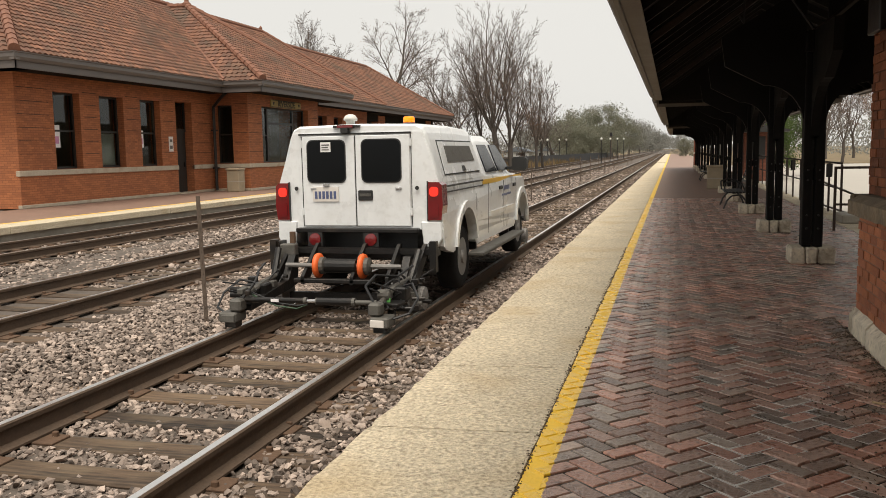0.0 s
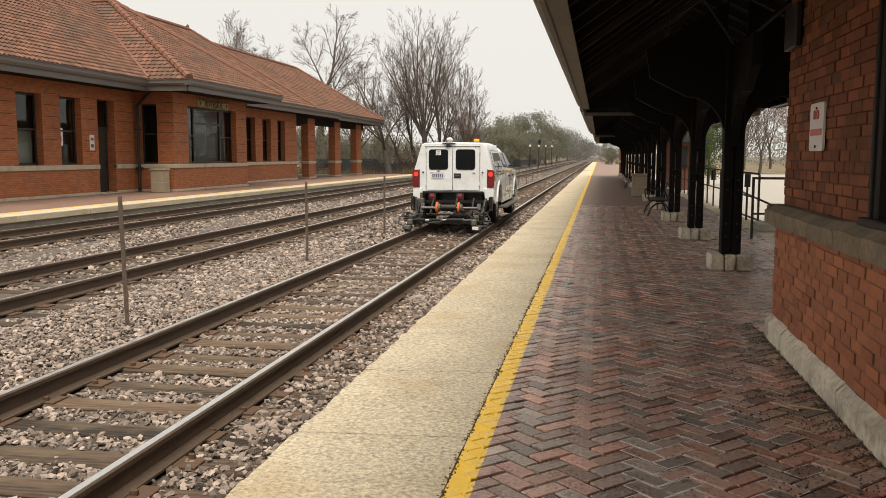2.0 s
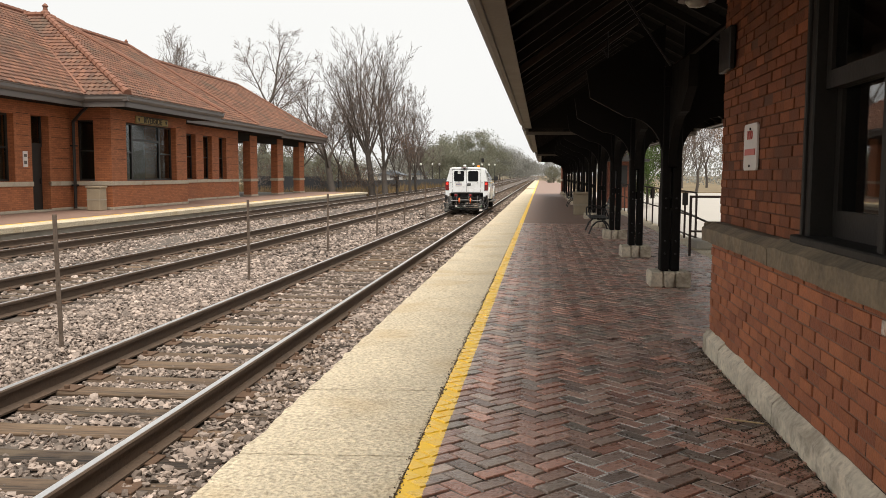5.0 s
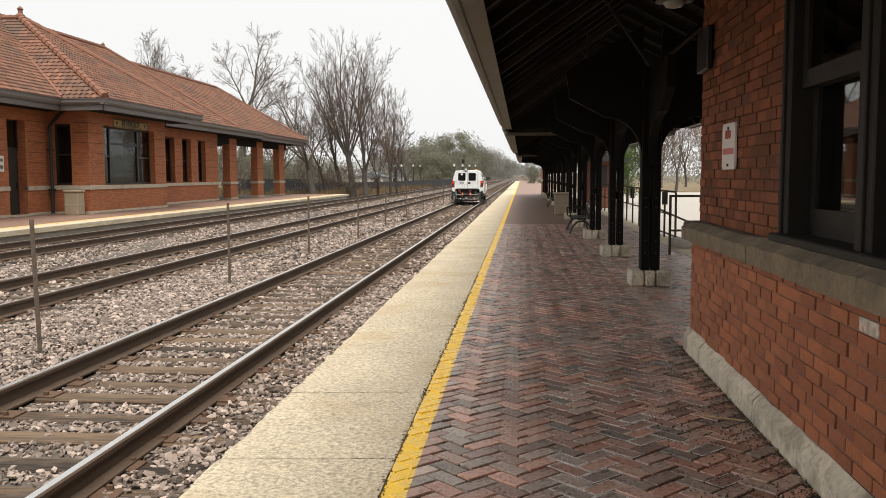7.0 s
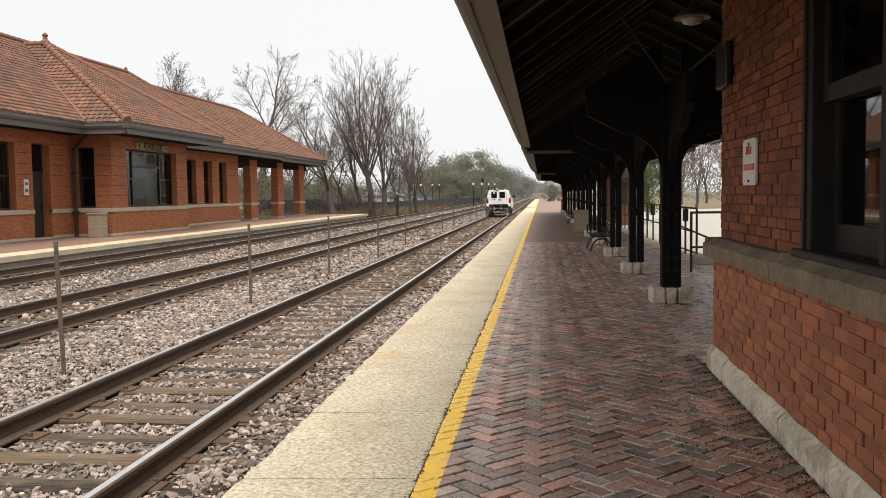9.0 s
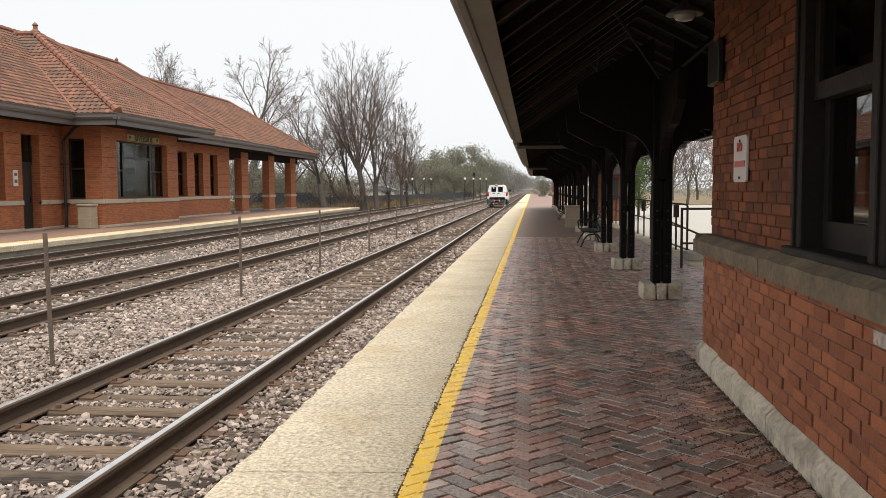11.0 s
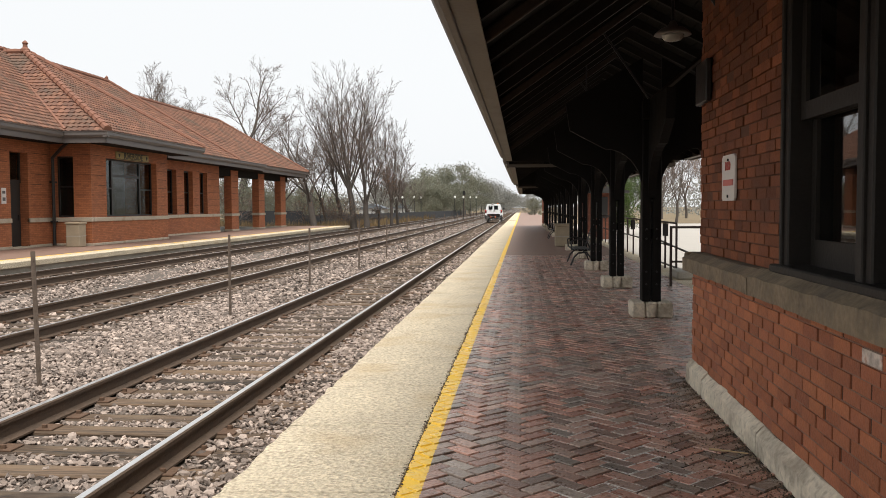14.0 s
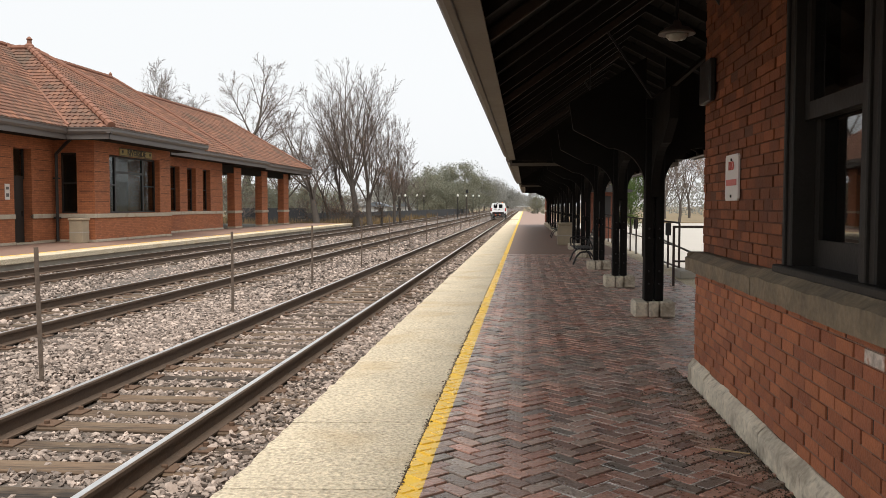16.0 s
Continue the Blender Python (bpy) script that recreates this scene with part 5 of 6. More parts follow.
    if leaves and leaf_count:
        lv, lf = [], []
        for i in range(leaf_count):
            tip = rnd.choice(tips)
            p = Vector((tip.x * sx, tip.y * sx, tip.z * s)) + Vector((rnd.gauss(0, 0.22), rnd.gauss(0, 0.22), rnd.gauss(0, 0.22)))
            q = Euler((rnd.uniform(0, 6), rnd.uniform(0, 6), rnd.uniform(0, 6))).to_matrix()
            k = len(lv)
            sz = rnd.uniform(0.022, 0.045)
            for a, b in ((-1, 0), (0, -0.6), (1, 0), (0, 0.6)):
                lv.append(tuple(p + q @ Vector((a * sz, b * sz, 0))))
            lf.append((k, k + 1, k + 2, k + 3))
        raw("leaves", lv, lf, leaves, t)["label"] = "sparse rust-brown leaves"
    return t


def leafy_tree(name, label, at, height, width, seed, material, n=10500):
    """Far tree in leaf: trunk, limbs and clumps of leaf blades with gaps."""
    rnd = random.Random(seed)
    t = thing(name, label, "tree", group="leafy trees", at=pose(*at))
    bm = bmesh.new()
    cyl(bm, (0, 0, -0.3), (0, 0, height * 0.45), height * 0.022, height * 0.012, n=7)
    for i in range(6):
        a = i * 1.05 + rnd.random()
        cyl(bm, (0, 0, height * (0.25 + 0.03 * i)), (math.cos(a) * width * 0.3, math.sin(a) * width * 0.3, height * rnd.uniform(0.5, 0.75)), height * 0.009, height * 0.003, n=5)
    part("trunk", bm, bark_mat, t)
    lv, lf = [], []
    clumps = []
    for i in range(44):
        a, zz = rnd.uniform(0, 6.28), rnd.uniform(0.22, 0.92)
        rad = width * 0.5 * math.sqrt(max(0.05, 1 - ((zz - 0.5) / 0.52) ** 2)) * rnd.uniform(0.35, 0.95)
        clumps.append((Vector((rad * math.cos(a), rad * math.sin(a), zz * height)), rnd.uniform(0.07, 0.17) * width))
    for i in range(n):
        c, r = rnd.choice(clumps)
        off = Vector((rnd.gauss(0, 1), rnd.gauss(0, 1), rnd.gauss(0, 0.75)))
        p = c + off * min(1.0, 1.6 / max(off.length, 0.01)) * r * 0.66
        q = Euler((rnd.uniform(0, 6), rnd.uniform(0, 6), rnd.uniform(0, 6))).to_matrix()
        k = len(lv)
        sz = rnd.uniform(0.007, 0.015) * width
        for a, b in ((-1, 0), (0, -0.7), (1, 0), (0, 0.7)):
            lv.append(tuple(p + q @ Vector((a * sz, b * sz, 0))))
        lf.append((k, k + 1, k + 2, k + 3))
    raw("crown", lv, lf, material, t)
    return t


def by_bearing(tan_x, dist):
    return (tan_x * dist, dist)


GZ = -0.62
tree_rows = [
    # tangent of the bearing, distance, height, width, spread, seed, upright, limbs, trunk, fork, leaves, lean
    (-0.482, 95, 18.6, 6.5, 0.8, 3, 0.3, 4, 0.24, 0.45, 0, (-0.1, 0)),
    (-0.447, 92, 18.8, 5.5, 0.7, 9, 0.3, 4, 0.26, 0.48, 500, (0.05, 0)),
    (-0.408, 92, 17.6, 6.0, 0.8, 10, 0.3, 4, 0.22, 0.45, 300, (0.12, 0)),
    (-0.340, 88, 18.2, 8.8, 0.85, 4, 0.22, 6, 0.34, 0.55, 2600, (0.03, 0)),
    (-0.330, 88, 12.0, 8.0, 0.9, 44, 0.2, 4, 0.25, 0.4, 300, (0.05, 0)),
    (-0.246, 70, 11.0, 7.6, 1.0, 21, 0.22, 6, 0.34, 0.32, 500, (-0.22, 0)),
    (-0.288, 80, 9.5, 7.0, 0.95, 31, 0.2, 5, 0.22, 0.3, 300, (-0.1, 0)),
    (-0.232, 78, 11.0, 6.0, 0.9, 33, 0.3, 5, 0.2, 0.3, 300, (0, 0)),
    (-0.199, 72, 15.2, 7.0, 0.7, 12, 0.4, 11, 0.36, 0.27, 400, (0.02, 0)),
    (-0.184, 71, 13.2, 5.4, 0.6, 14, 0.45, 8, 0.36, 0.24, 1200, (-0.05, 0)),
    (-0.215, 76, 11.6, 5.0, 0.6, 15, 0.5, 5, 0.22, 0.3, 0, (0, 0)),
    (-0.154, 78, 10.6, 3.8, 0.42, 17, 0.5, 5, 0.2, 0.28, 200, (0.16, 0)),
    (-0.170, 74, 7.6, 3.6, 0.7, 18, 0.35, 5, 0.15, 0.25, 1800, (0, 0)),
    (-0.146, 84, 7.6, 3.4, 0.6, 19, 0.4, 4, 0.14, 0.25, 200, (0, 0)),
    (-0.135, 120, 8.5, 6.0, 0.7, 22, 0.4, 5, 0.2, 0.25, 0, (0, 0)),
    (-0.245, 71, 4.2, 4.5, 0.9, 61, 0.3, 6, 0.07, 0.12, 700, (0, 0)),
    (-0.218, 71, 3.6, 4.0, 0.9, 62, 0.3, 6, 0.07, 0.12, 600, (0, 0)),
    (-0.195, 73, 3.0, 4.5, 0.9, 63, 0.3, 6, 0.06, 0.12, 500, (0, 0)),
    (-0.350, 75, 4.4, 5.0, 0.9, 64, 0.3, 6, 0.07, 0.12, 900, (0, 0)),
]
for tx, dist, h, wide, spread, seed, upr, limbs, tr, fork, lc, lean in tree_rows:
    x, y = by_bearing(tx, dist)
    small = h < 5
    bare_tree("bare_bush" if small else "bare_tree", "straggly brown autumn bush in the dry grass" if small else "tall leafless autumn tree with grey-brown bark", (x, y, GZ), h, spread, seed, upr, limbs, tr, fork, leaf_rust if lc else None, lc, lean, wide, 0.0095 if dist < 85 else 0.012, (5, 5, 4, 2) if small else (9, 7, 5, 3))
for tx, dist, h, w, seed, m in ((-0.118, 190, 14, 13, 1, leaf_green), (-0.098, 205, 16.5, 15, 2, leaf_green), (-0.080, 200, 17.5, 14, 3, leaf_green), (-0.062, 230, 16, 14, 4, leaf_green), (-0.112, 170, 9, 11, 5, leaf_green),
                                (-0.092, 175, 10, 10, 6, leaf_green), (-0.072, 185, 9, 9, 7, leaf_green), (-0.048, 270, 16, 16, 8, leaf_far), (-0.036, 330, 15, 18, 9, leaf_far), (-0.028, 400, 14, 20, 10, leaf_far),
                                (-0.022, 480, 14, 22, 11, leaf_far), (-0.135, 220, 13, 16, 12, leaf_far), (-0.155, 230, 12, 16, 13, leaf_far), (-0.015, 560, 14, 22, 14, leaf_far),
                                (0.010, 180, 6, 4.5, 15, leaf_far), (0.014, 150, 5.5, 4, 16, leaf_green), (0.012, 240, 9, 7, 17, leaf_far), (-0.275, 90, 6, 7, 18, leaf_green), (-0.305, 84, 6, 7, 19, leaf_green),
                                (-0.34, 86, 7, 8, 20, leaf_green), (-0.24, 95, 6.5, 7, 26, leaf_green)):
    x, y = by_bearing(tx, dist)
    leafy_tree("leafy_tree", "distant tree with dull green autumn foliage paled for haze", (x, y, GZ), h * 0.68, w * 0.9, seed, m)
# trees past the parking lot
for x, y, h, seed, lc in ((15.5, 88, 9, 41, 300), (19.5, 92, 10, 42, 2500), (13.0, 84, 7, 43, 0), (24, 100, 11, 44, 2500), (17.5, 110, 12, 45, 2500), (22, 118, 12, 46, 2500), (14.2, 120, 12, 47, 1200), (28, 110, 11, 48, 1500), (10.6, 105, 10, 49, 800)):
    bare_tree("bare_tree", "thin autumn tree with reddish leaves past the parking lot", (x, y, -0.3), h, 0.8, seed, 0.35, 6, 0.18, leaves=leaf_rust, leaf_count=lc * 2, thin=0.012)
leafy_tree("leafy_tree", "green bush beside the parking lot", (6.3, 52, -0.3), 4.5, 3.5, 51, leaf_bush)
leafy_tree("leafy_tree", "green bush beside the parking lot", (5.4, 48, -0.3), 3.2, 2.4, 52, leaf_bush)


def far_woods():
    """A low uneven belt of bare woods along the horizon."""
    verts, faces = [], []
    rnd = random.Random(77)
    for i in range(26000):
        y = rnd.uniform(190, 620)
        x = -y * rnd.uniform(0.03, 0.55) - 8
        top = 6.5 + 3.5 * noise.noise(Vector((x * 0.03, y * 0.03, 0)))
        z = rnd.uniform(-0.5, top)
        s = rnd.uniform(0.22, 0.55)
        q = Euler((rnd.uniform(0, 6), rnd.uniform(0, 6), rnd.uniform(0, 6))).to_matrix()
        k = len(verts)
        for a, b in ((-1, 0), (0, -0.5), (1, 0), (0, 0.5)):
            verts.append((x + s * (q @ Vector((a, b, 0))).x, y + s * (q @ Vector((a, b, 0))).y, z + s * (q @ Vector((a, b, 0))).z))
        faces.append((k, k + 1, k + 2, k + 3))
    for i in range(16000):
        y = rnd.uniform(150, 260)
        x = 6 + rnd.uniform(0, 1) * 0.5 * y
        z = rnd.uniform(-0.5, 7 + 3 * noise.noise(Vector((x * 0.06, y * 0.06, 4))))
        s = rnd.uniform(0.18, 0.42)
        q = Euler((rnd.uniform(0, 6), rnd.uniform(0, 6), rnd.uniform(0, 6))).to_matrix()
        k = len(verts)
        for a, b in ((-1, 0), (0, -0.5), (1, 0), (0, 0.5)):
            p = q @ Vector((a * s, b * s, 0))
            verts.append((x + p.x, y + p.y, z + p.z))
        faces.append((k, k + 1, k + 2, k + 3))
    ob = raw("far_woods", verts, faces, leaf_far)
    tagged(ob, "far belt of grey-brown autumn woods in haze-paled colour", "woods", kind="stuff")


far_woods()


def tall_grass():
    verts, faces = [], []
    rnd = random.Random(5)
    for i in range(26000):
        y = 66 + 90 * rnd.random() ** 1.6
        x = -14.8 - rnd.random() ** 1.4 * 26
        if y < 67 and x > -27:
            continue
        h = rnd.uniform(0.45, 1.5) * (0.6 + 0.6 * noise.noise(Vector((x * 0.3, y * 0.3, 0))))
        if h < 0.15:
            continue
        w, lx, ly = rnd.uniform(0.02, 0.05), rnd.gauss(0, 0.18), rnd.gauss(0, 0.18)
        k = len(verts)
        verts += [(x - w, y, GZ), (x + w, y, GZ), (x + lx, y + ly, GZ + h)]
        faces.append((k, k + 1, k + 2))
    ob = raw("tall_grass", verts, faces, grass_blade)
    tagged(ob, "tall dry brown grass along the railway", "grass", kind="stuff")


tall_grass()


# ---- fences, lamps and houses in the distance ----
fence = thing("screen_fence", "low black screened fence behind dry grass", "fence")
pts = [(-20.3, 78), (-17.6, 92), (-15.9, 110), (-14.6, 150), (-13.2, 200)]
for (xa, ya), (xb, yb) in zip(pts, pts[1:]):
    n = max(2, int(math.hypot(xb - xa, yb - ya) / 3))
    for i in range(n):
        f0, f1 = i / n, (i + 1) / n
        a = Vector((xa + (xb - xa) * f0, ya + (yb - ya) * f0, 0))
        b = Vector((xa + (xb - xa) * f1, ya + (yb - ya) * f1, 0))
        w = (b - a).normalized().orthogonal() * 0.02
        bm = bmesh.new()
        top = 0.72
        q = [(a.x, a.y), (b.x, b.y), (b.x + 0.04, b.y), (a.x + 0.04, a.y)]
        prism(bm, q, "z", GZ, top)
        part("screen", bm, fence_black, fence)
        part("fence_upright", tube([(a.x, a.y, GZ), (a.x, a.y, top + 0.12)], 0.04, 6), iron_black, fence)
panel = part("screen", boxes((-27.5, -20.3, 77.9, 77.96, GZ, 1.15)), fence_black, fence)


def globe_lamp(x, y, h):
    t = thing("globe_lamp", "black lamp post with a white globe", "street lamp", group="globe lamps", at=pose(x, y, GZ))
    bm = bmesh.new()
    lathe(bm, [(0.14, 0), (0.12, 0.25), (0.055, 0.4), (0.045, h - 0.3), (0.09, h - 0.22), (0.1, h - 0.15)], n=8)
    part("lamp_post", bm, iron_black, t)
    bm = bmesh.new()
    lathe(bm, [(0.06, h - 0.15), (0.13, h - 0.06), (0.15, h + 0.04), (0.11, h + 0.14), (0.03, h + 0.2)], n=10)
    part("globe", bm, globe_white, t, smooth=True)
    return t


for tx, d in ((-0.240, 80), (-0.149, 110), (-0.141, 116), (-0.127, 125), (-0.079, 112), (-0.069, 128), (-0.061, 142), (-0.054, 156), (-0.119, 135), (-0.185, 120)):
    x, y = by_bearing(tx, d)
    globe_lamp(x, y, 3.2 + 0.01 * (d - 100))


def house(x, y, w, d, h, label):
    t = thing("far_house", label, "house", group="far houses", at=pose(x, y, GZ))
    part("wall", boxes((-w / 2, w / 2, -d / 2, d / 2, 0, h)), house_wall, t)
    bm = bmesh.new()
    prism(bm, [(-w / 2 - 0.4, h), (w / 2 + 0.4, h), (0, h + w * 0.2)], "y", -d / 2 - 0.4, d / 2 + 0.4)
    part("roof", bm, house_roof, t)
    for k in (-0.25, 0.25):
        win = part("window", boxes((w * k - 0.5, w * k + 0.5, -d / 2 - 0.04, -d / 2, h * 0.35, h * 0.8)), dark_trim, t)
    return t


for tx, d, w in ((-0.235, 150, 5), (-0.175, 170, 5), (-0.140, 190, 5)):
    x, y = by_bearing(tx, d)
    house(x, y, w, 5, 1.8, "small pale house with a blue-grey roof behind the trees")
# signal mast far down the line
mast = thing("signal_mast", "thin signal mast beside the far tracks", "signal")
part("pole", tube([(-2.9 - 8, 160, GZ), (-2.9 - 8, 160, 4.4)], 0.07, 6), rusty_post, mast)
part("signal_head", boxes((-11.15, -10.65, 159.9, 160.1, 3.7, 4.4)), iron_black, mast)

# lower wall bricks, one by one
for x, y0, z, l in singles:
    ob = new("brick", full if l > 0.15 else half_b)
    ob.parent = near_house
    ob.matrix_basis = pose(x, y0, z)

whitewash = mat("whitewashed_brick", (0.5, 0.42, 0.36), 0.8, var=0.5, scale=20, stain=((0.33, 0.12, 0.06), 14, 0.8))
for y0, z0 in ((3.37, 0.779),):
    part("brick", boxes((WX - 0.007, WX + 0.06, y0, y0 + 0.19, z0, z0 + 0.058)), whitewash, near_house, "brick with a whitewashed face")


# ---- hi-rail truck: origin at its tail, on the rail head ----
white_paint = mat("white_car_paint", (0.74, 0.76, 0.77), 0.3, var=0.05, scale=1.5, fine=12, bump=0.02, coat=0.4, stain=((0.45, 0.43, 0.40), 2.2, 0.22), speck=((0.16, 0.12, 0.09), 14, 0.10))
black_rubber = mat("tyre_rubber", (0.014, 0.0135, 0.013), 0.9, spec=0.2, var=0.25, scale=6, fine=50, bump=0.4)
black_trim = mat("black_plastic_trim", (0.018, 0.018, 0.018), 0.5, var=0.2, scale=6, fine=40, bump=0.1)
dark_glass = mat("tinted_car_glass", (0.005, 0.006, 0.007), 0.17, spec=0.14, var=0.05, bump=0)
gear_black = mat("greasy_black_steel", (0.011, 0.010, 0.0095), 0.45, metal=0.3, var=0.4, scale=7, fine=40, bump=0.3, stain=((0.05, 0.036, 0.026), 5.0, 0.5))
gear_grey = mat("worn_grey_casting", (0.10, 0.095, 0.085), 0.6, metal=0.3, var=0.35, scale=8, fine=50, bump=0.3, stain=((0.07, 0.06, 0.05), 6.0, 0.7))
steel_wheel = mat("grey_wheel_steel", (0.20, 0.19, 0.18), 0.6, metal=0.2, var=0.3, scale=8, fine=40, bump=0.15)
orange_paint = mat("orange_disc_paint", (0.75, 0.13, 0.03), 0.5, var=0.15, scale=8)
red_lens = mat("red_tail_lens", (0.16, 0.008, 0.010), 0.15, var=0.1, bump=0, coat=0.6)
red_lit = mat("lit_red_lens", (0.75, 0.03, 0.02), 0.2, var=0.05, bump=0, glow=0.55)
amber_lit = mat("lit_amber_lens", (1.0, 0.22, 0.005), 0.2, var=0.05, bump=0, glow=0.7)
stripe_yellow = mat("yellow_stripe", (0.72, 0.42, 0.03), 0.4, var=0.08)
plate_blue = mat("dark_blue_print", (0.08, 0.1, 0.2), 0.5, var=0.05)
chrome = mat("dull_chrome", (0.5, 0.5, 0.5), 0.25, metal=0.9, var=0.1, bump=0)
hose_mat = mat("black_hose", (0.015, 0.015, 0.016), 0.5, var=0.1, bump=0)

truck = thing("rail_truck", "white pickup truck with topper and rail gear on the track", "truck")


def loft(sections):
    """A skin through closed outlines; each section is y and points (x, z)."""
    bm = bmesh.new()
    rings = [[bm.verts.new((x, y, z)) for x, z in pts] for y, pts in sections]
    for a, b in zip(rings, rings[1:]):
        n = len(a)
        for i in range(n):
            bm.faces.new((a[i], a[(i + 1) % n], b[(i + 1) % n], b[i]))
    bm.faces.new(rings[0][::-1])
    bm.faces.new(rings[-1])
    return bm


def mirrored(half):
    return half + [(-x, z) for x, z in reversed(half) if abs(x) > 1e-6]


def rounded(x0, x1, z0, z1, r, n=4):
    pts = []
    for cx, cz, s in ((x1 - r, z0 + r, -90), (x1 - r, z1 - r, 0), (x0 + r, z1 - r, 90), (x0 + r, z0 + r, 180)):
        for i in range(n + 1):
            a = radians(s + 90 * i / n)
            pts.append((cx + r * math.cos(a), cz + r * math.sin(a)))
    return pts


RA, FA, WR = 1.08, 4.85, 0.385      # rear axle, front axle, wheel radius
# side panels with wheel arches
arch = lambda c: [(c + 0.49 * math.cos(radians(a)), 0.48 + 0.49 * math.sin(radians(a))) for a in range(176, 3, -10)]
outline = [(0.03, 0.62), (0.2, 0.56), (0.5, 0.50), *arch(RA), (1.7, 0.47), (4.25, 0.47), *arch(FA), (5.5, 0.55), (5.68, 0.62), (5.75, 0.95), (5.6, 1.08), (5.0, 1.19), (4.35, 1.27), (2.2, 1.30), (0.0, 1.30), (-0.01, 0.95)]
body = None
for s in (-1, 1):
    bm = bmesh.new()
    prism(bm, outline, "x", min(s * 0.87, s * 0.975), max(s * 0.87, s * 0.975))
    for v in bm.verts:
        if abs(v.co.x) > 0.9:
            v.co.x -= s * (0.035 if v.co.z > 1.2 else 0.02 if v.co.z < 0.62 else 0.0)
            if v.co.y > 5.2:
                v.co.x -= s * 0.10 * (v.co.y - 5.2) / 0.5
    panel = part("body_side", bm, white_paint, truck, "white painted body side")
    for c in (RA, FA):
        ring = [(c + 0.565 * math.cos(radians(8 + 164 * i / 14)), 0.48 + 0.565 * math.sin(radians(8 + 164 * i / 14))) for i in range(15)]
        ring += [(c + 0.482 * math.cos(radians(172 - 164 * i / 14)), 0.48 + 0.482 * math.sin(radians(172 - 164 * i / 14))) for i in range(15)]
        bm = bmesh.new()
        prism(bm, ring, "x", min(s * 0.95, s * 0.998), max(s * 0.95, s * 0.998))
        part("wheel_flare", bm, white_paint, panel)
    part("stripe", boxes((min(s * 0.955, s * 0.962), max(s * 0.955, s * 0.962), 2.0, 4.3, 1.19, 1.25)), stripe_yellow, panel, "yellow stripe")
    part("pinstripe", boxes((min(s * 0.957, s * 0.966), max(s * 0.957, s * 0.966), 0.1, 2.0, 1.235, 1.255), (min(s * 0.957, s * 0.966), max(s * 0.957, s * 0.966), 0.1, 2.0, 1.175, 1.19)), black_trim, panel, "thin black stripe")
    part("rub_strip", boxes((min(s * 0.97, s * 0.99), max(s * 0.97, s * 0.99), 2.25, 3.65, 0.76, 0.82)), white_paint, panel)
    part("lettering_bar", boxes((min(s * 0.972, s * 0.978), max(s * 0.972, s * 0.978), 3.05, 3.4, 1.06, 1.12), (min(s * 0.972, s * 0.978), max(s * 0.972, s * 0.978), 2.95, 3.5, 0.98, 1.01)), plate_blue, panel, "small dark lettering bar")
    for y in (2.2, 3.05, 3.85):
        part("door_seam", boxes((min(s * 0.973, s * 0.9765), max(s * 0.973, s * 0.9765), y, y + 0.012, 0.54, 1.20)), black_trim, panel)
    for y in (2.88, 3.72):
        part("door_handle", bevelled(boxes((min(s * 0.965, s * 0.995), max(s * 0.965, s * 0.995), y - 0.1, y + 0.06, 1.08, 1.13)), 0.008), black_trim, panel, "black door handle")
    part("fuel_seam", boxes((min(s * 0.973, s * 0.9765), max(s * 0.973, s * 0.9765), 1.55, 1.56, 0.9, 1.1)), black_trim, panel)
# floor, bed and hood between the sides
part("bed_body", boxes((-0.86, 0.86, 0.05, 4.0, 0.90, 1.28), (-0.62, 0.62, 0.2, 4.9, 0.45, 0.9)), black_trim, truck, "dark underbody")
half_hood = lambda w, z0, z: mirrored([(0, z0), (w, z0), (w, z - 0.12), (w - 0.08, z - 0.03), (0, z)])
part("hood", loft([(3.75, half_hood(0.87, 0.9, 1.31)), (4.5, half_hood(0.86, 0.8, 1.24)), (4.95, half_hood(0.82, 0.6, 1.14)), (5.12, half_hood(0.76, 0.6, 1.02))]), white_paint, truck, "white hood", smooth=False)
part("front_bumper", bevelled(boxes((-0.93, 0.93, 5.0, 5.2, 0.42, 0.64)), 0.03, 2), chrome, truck)
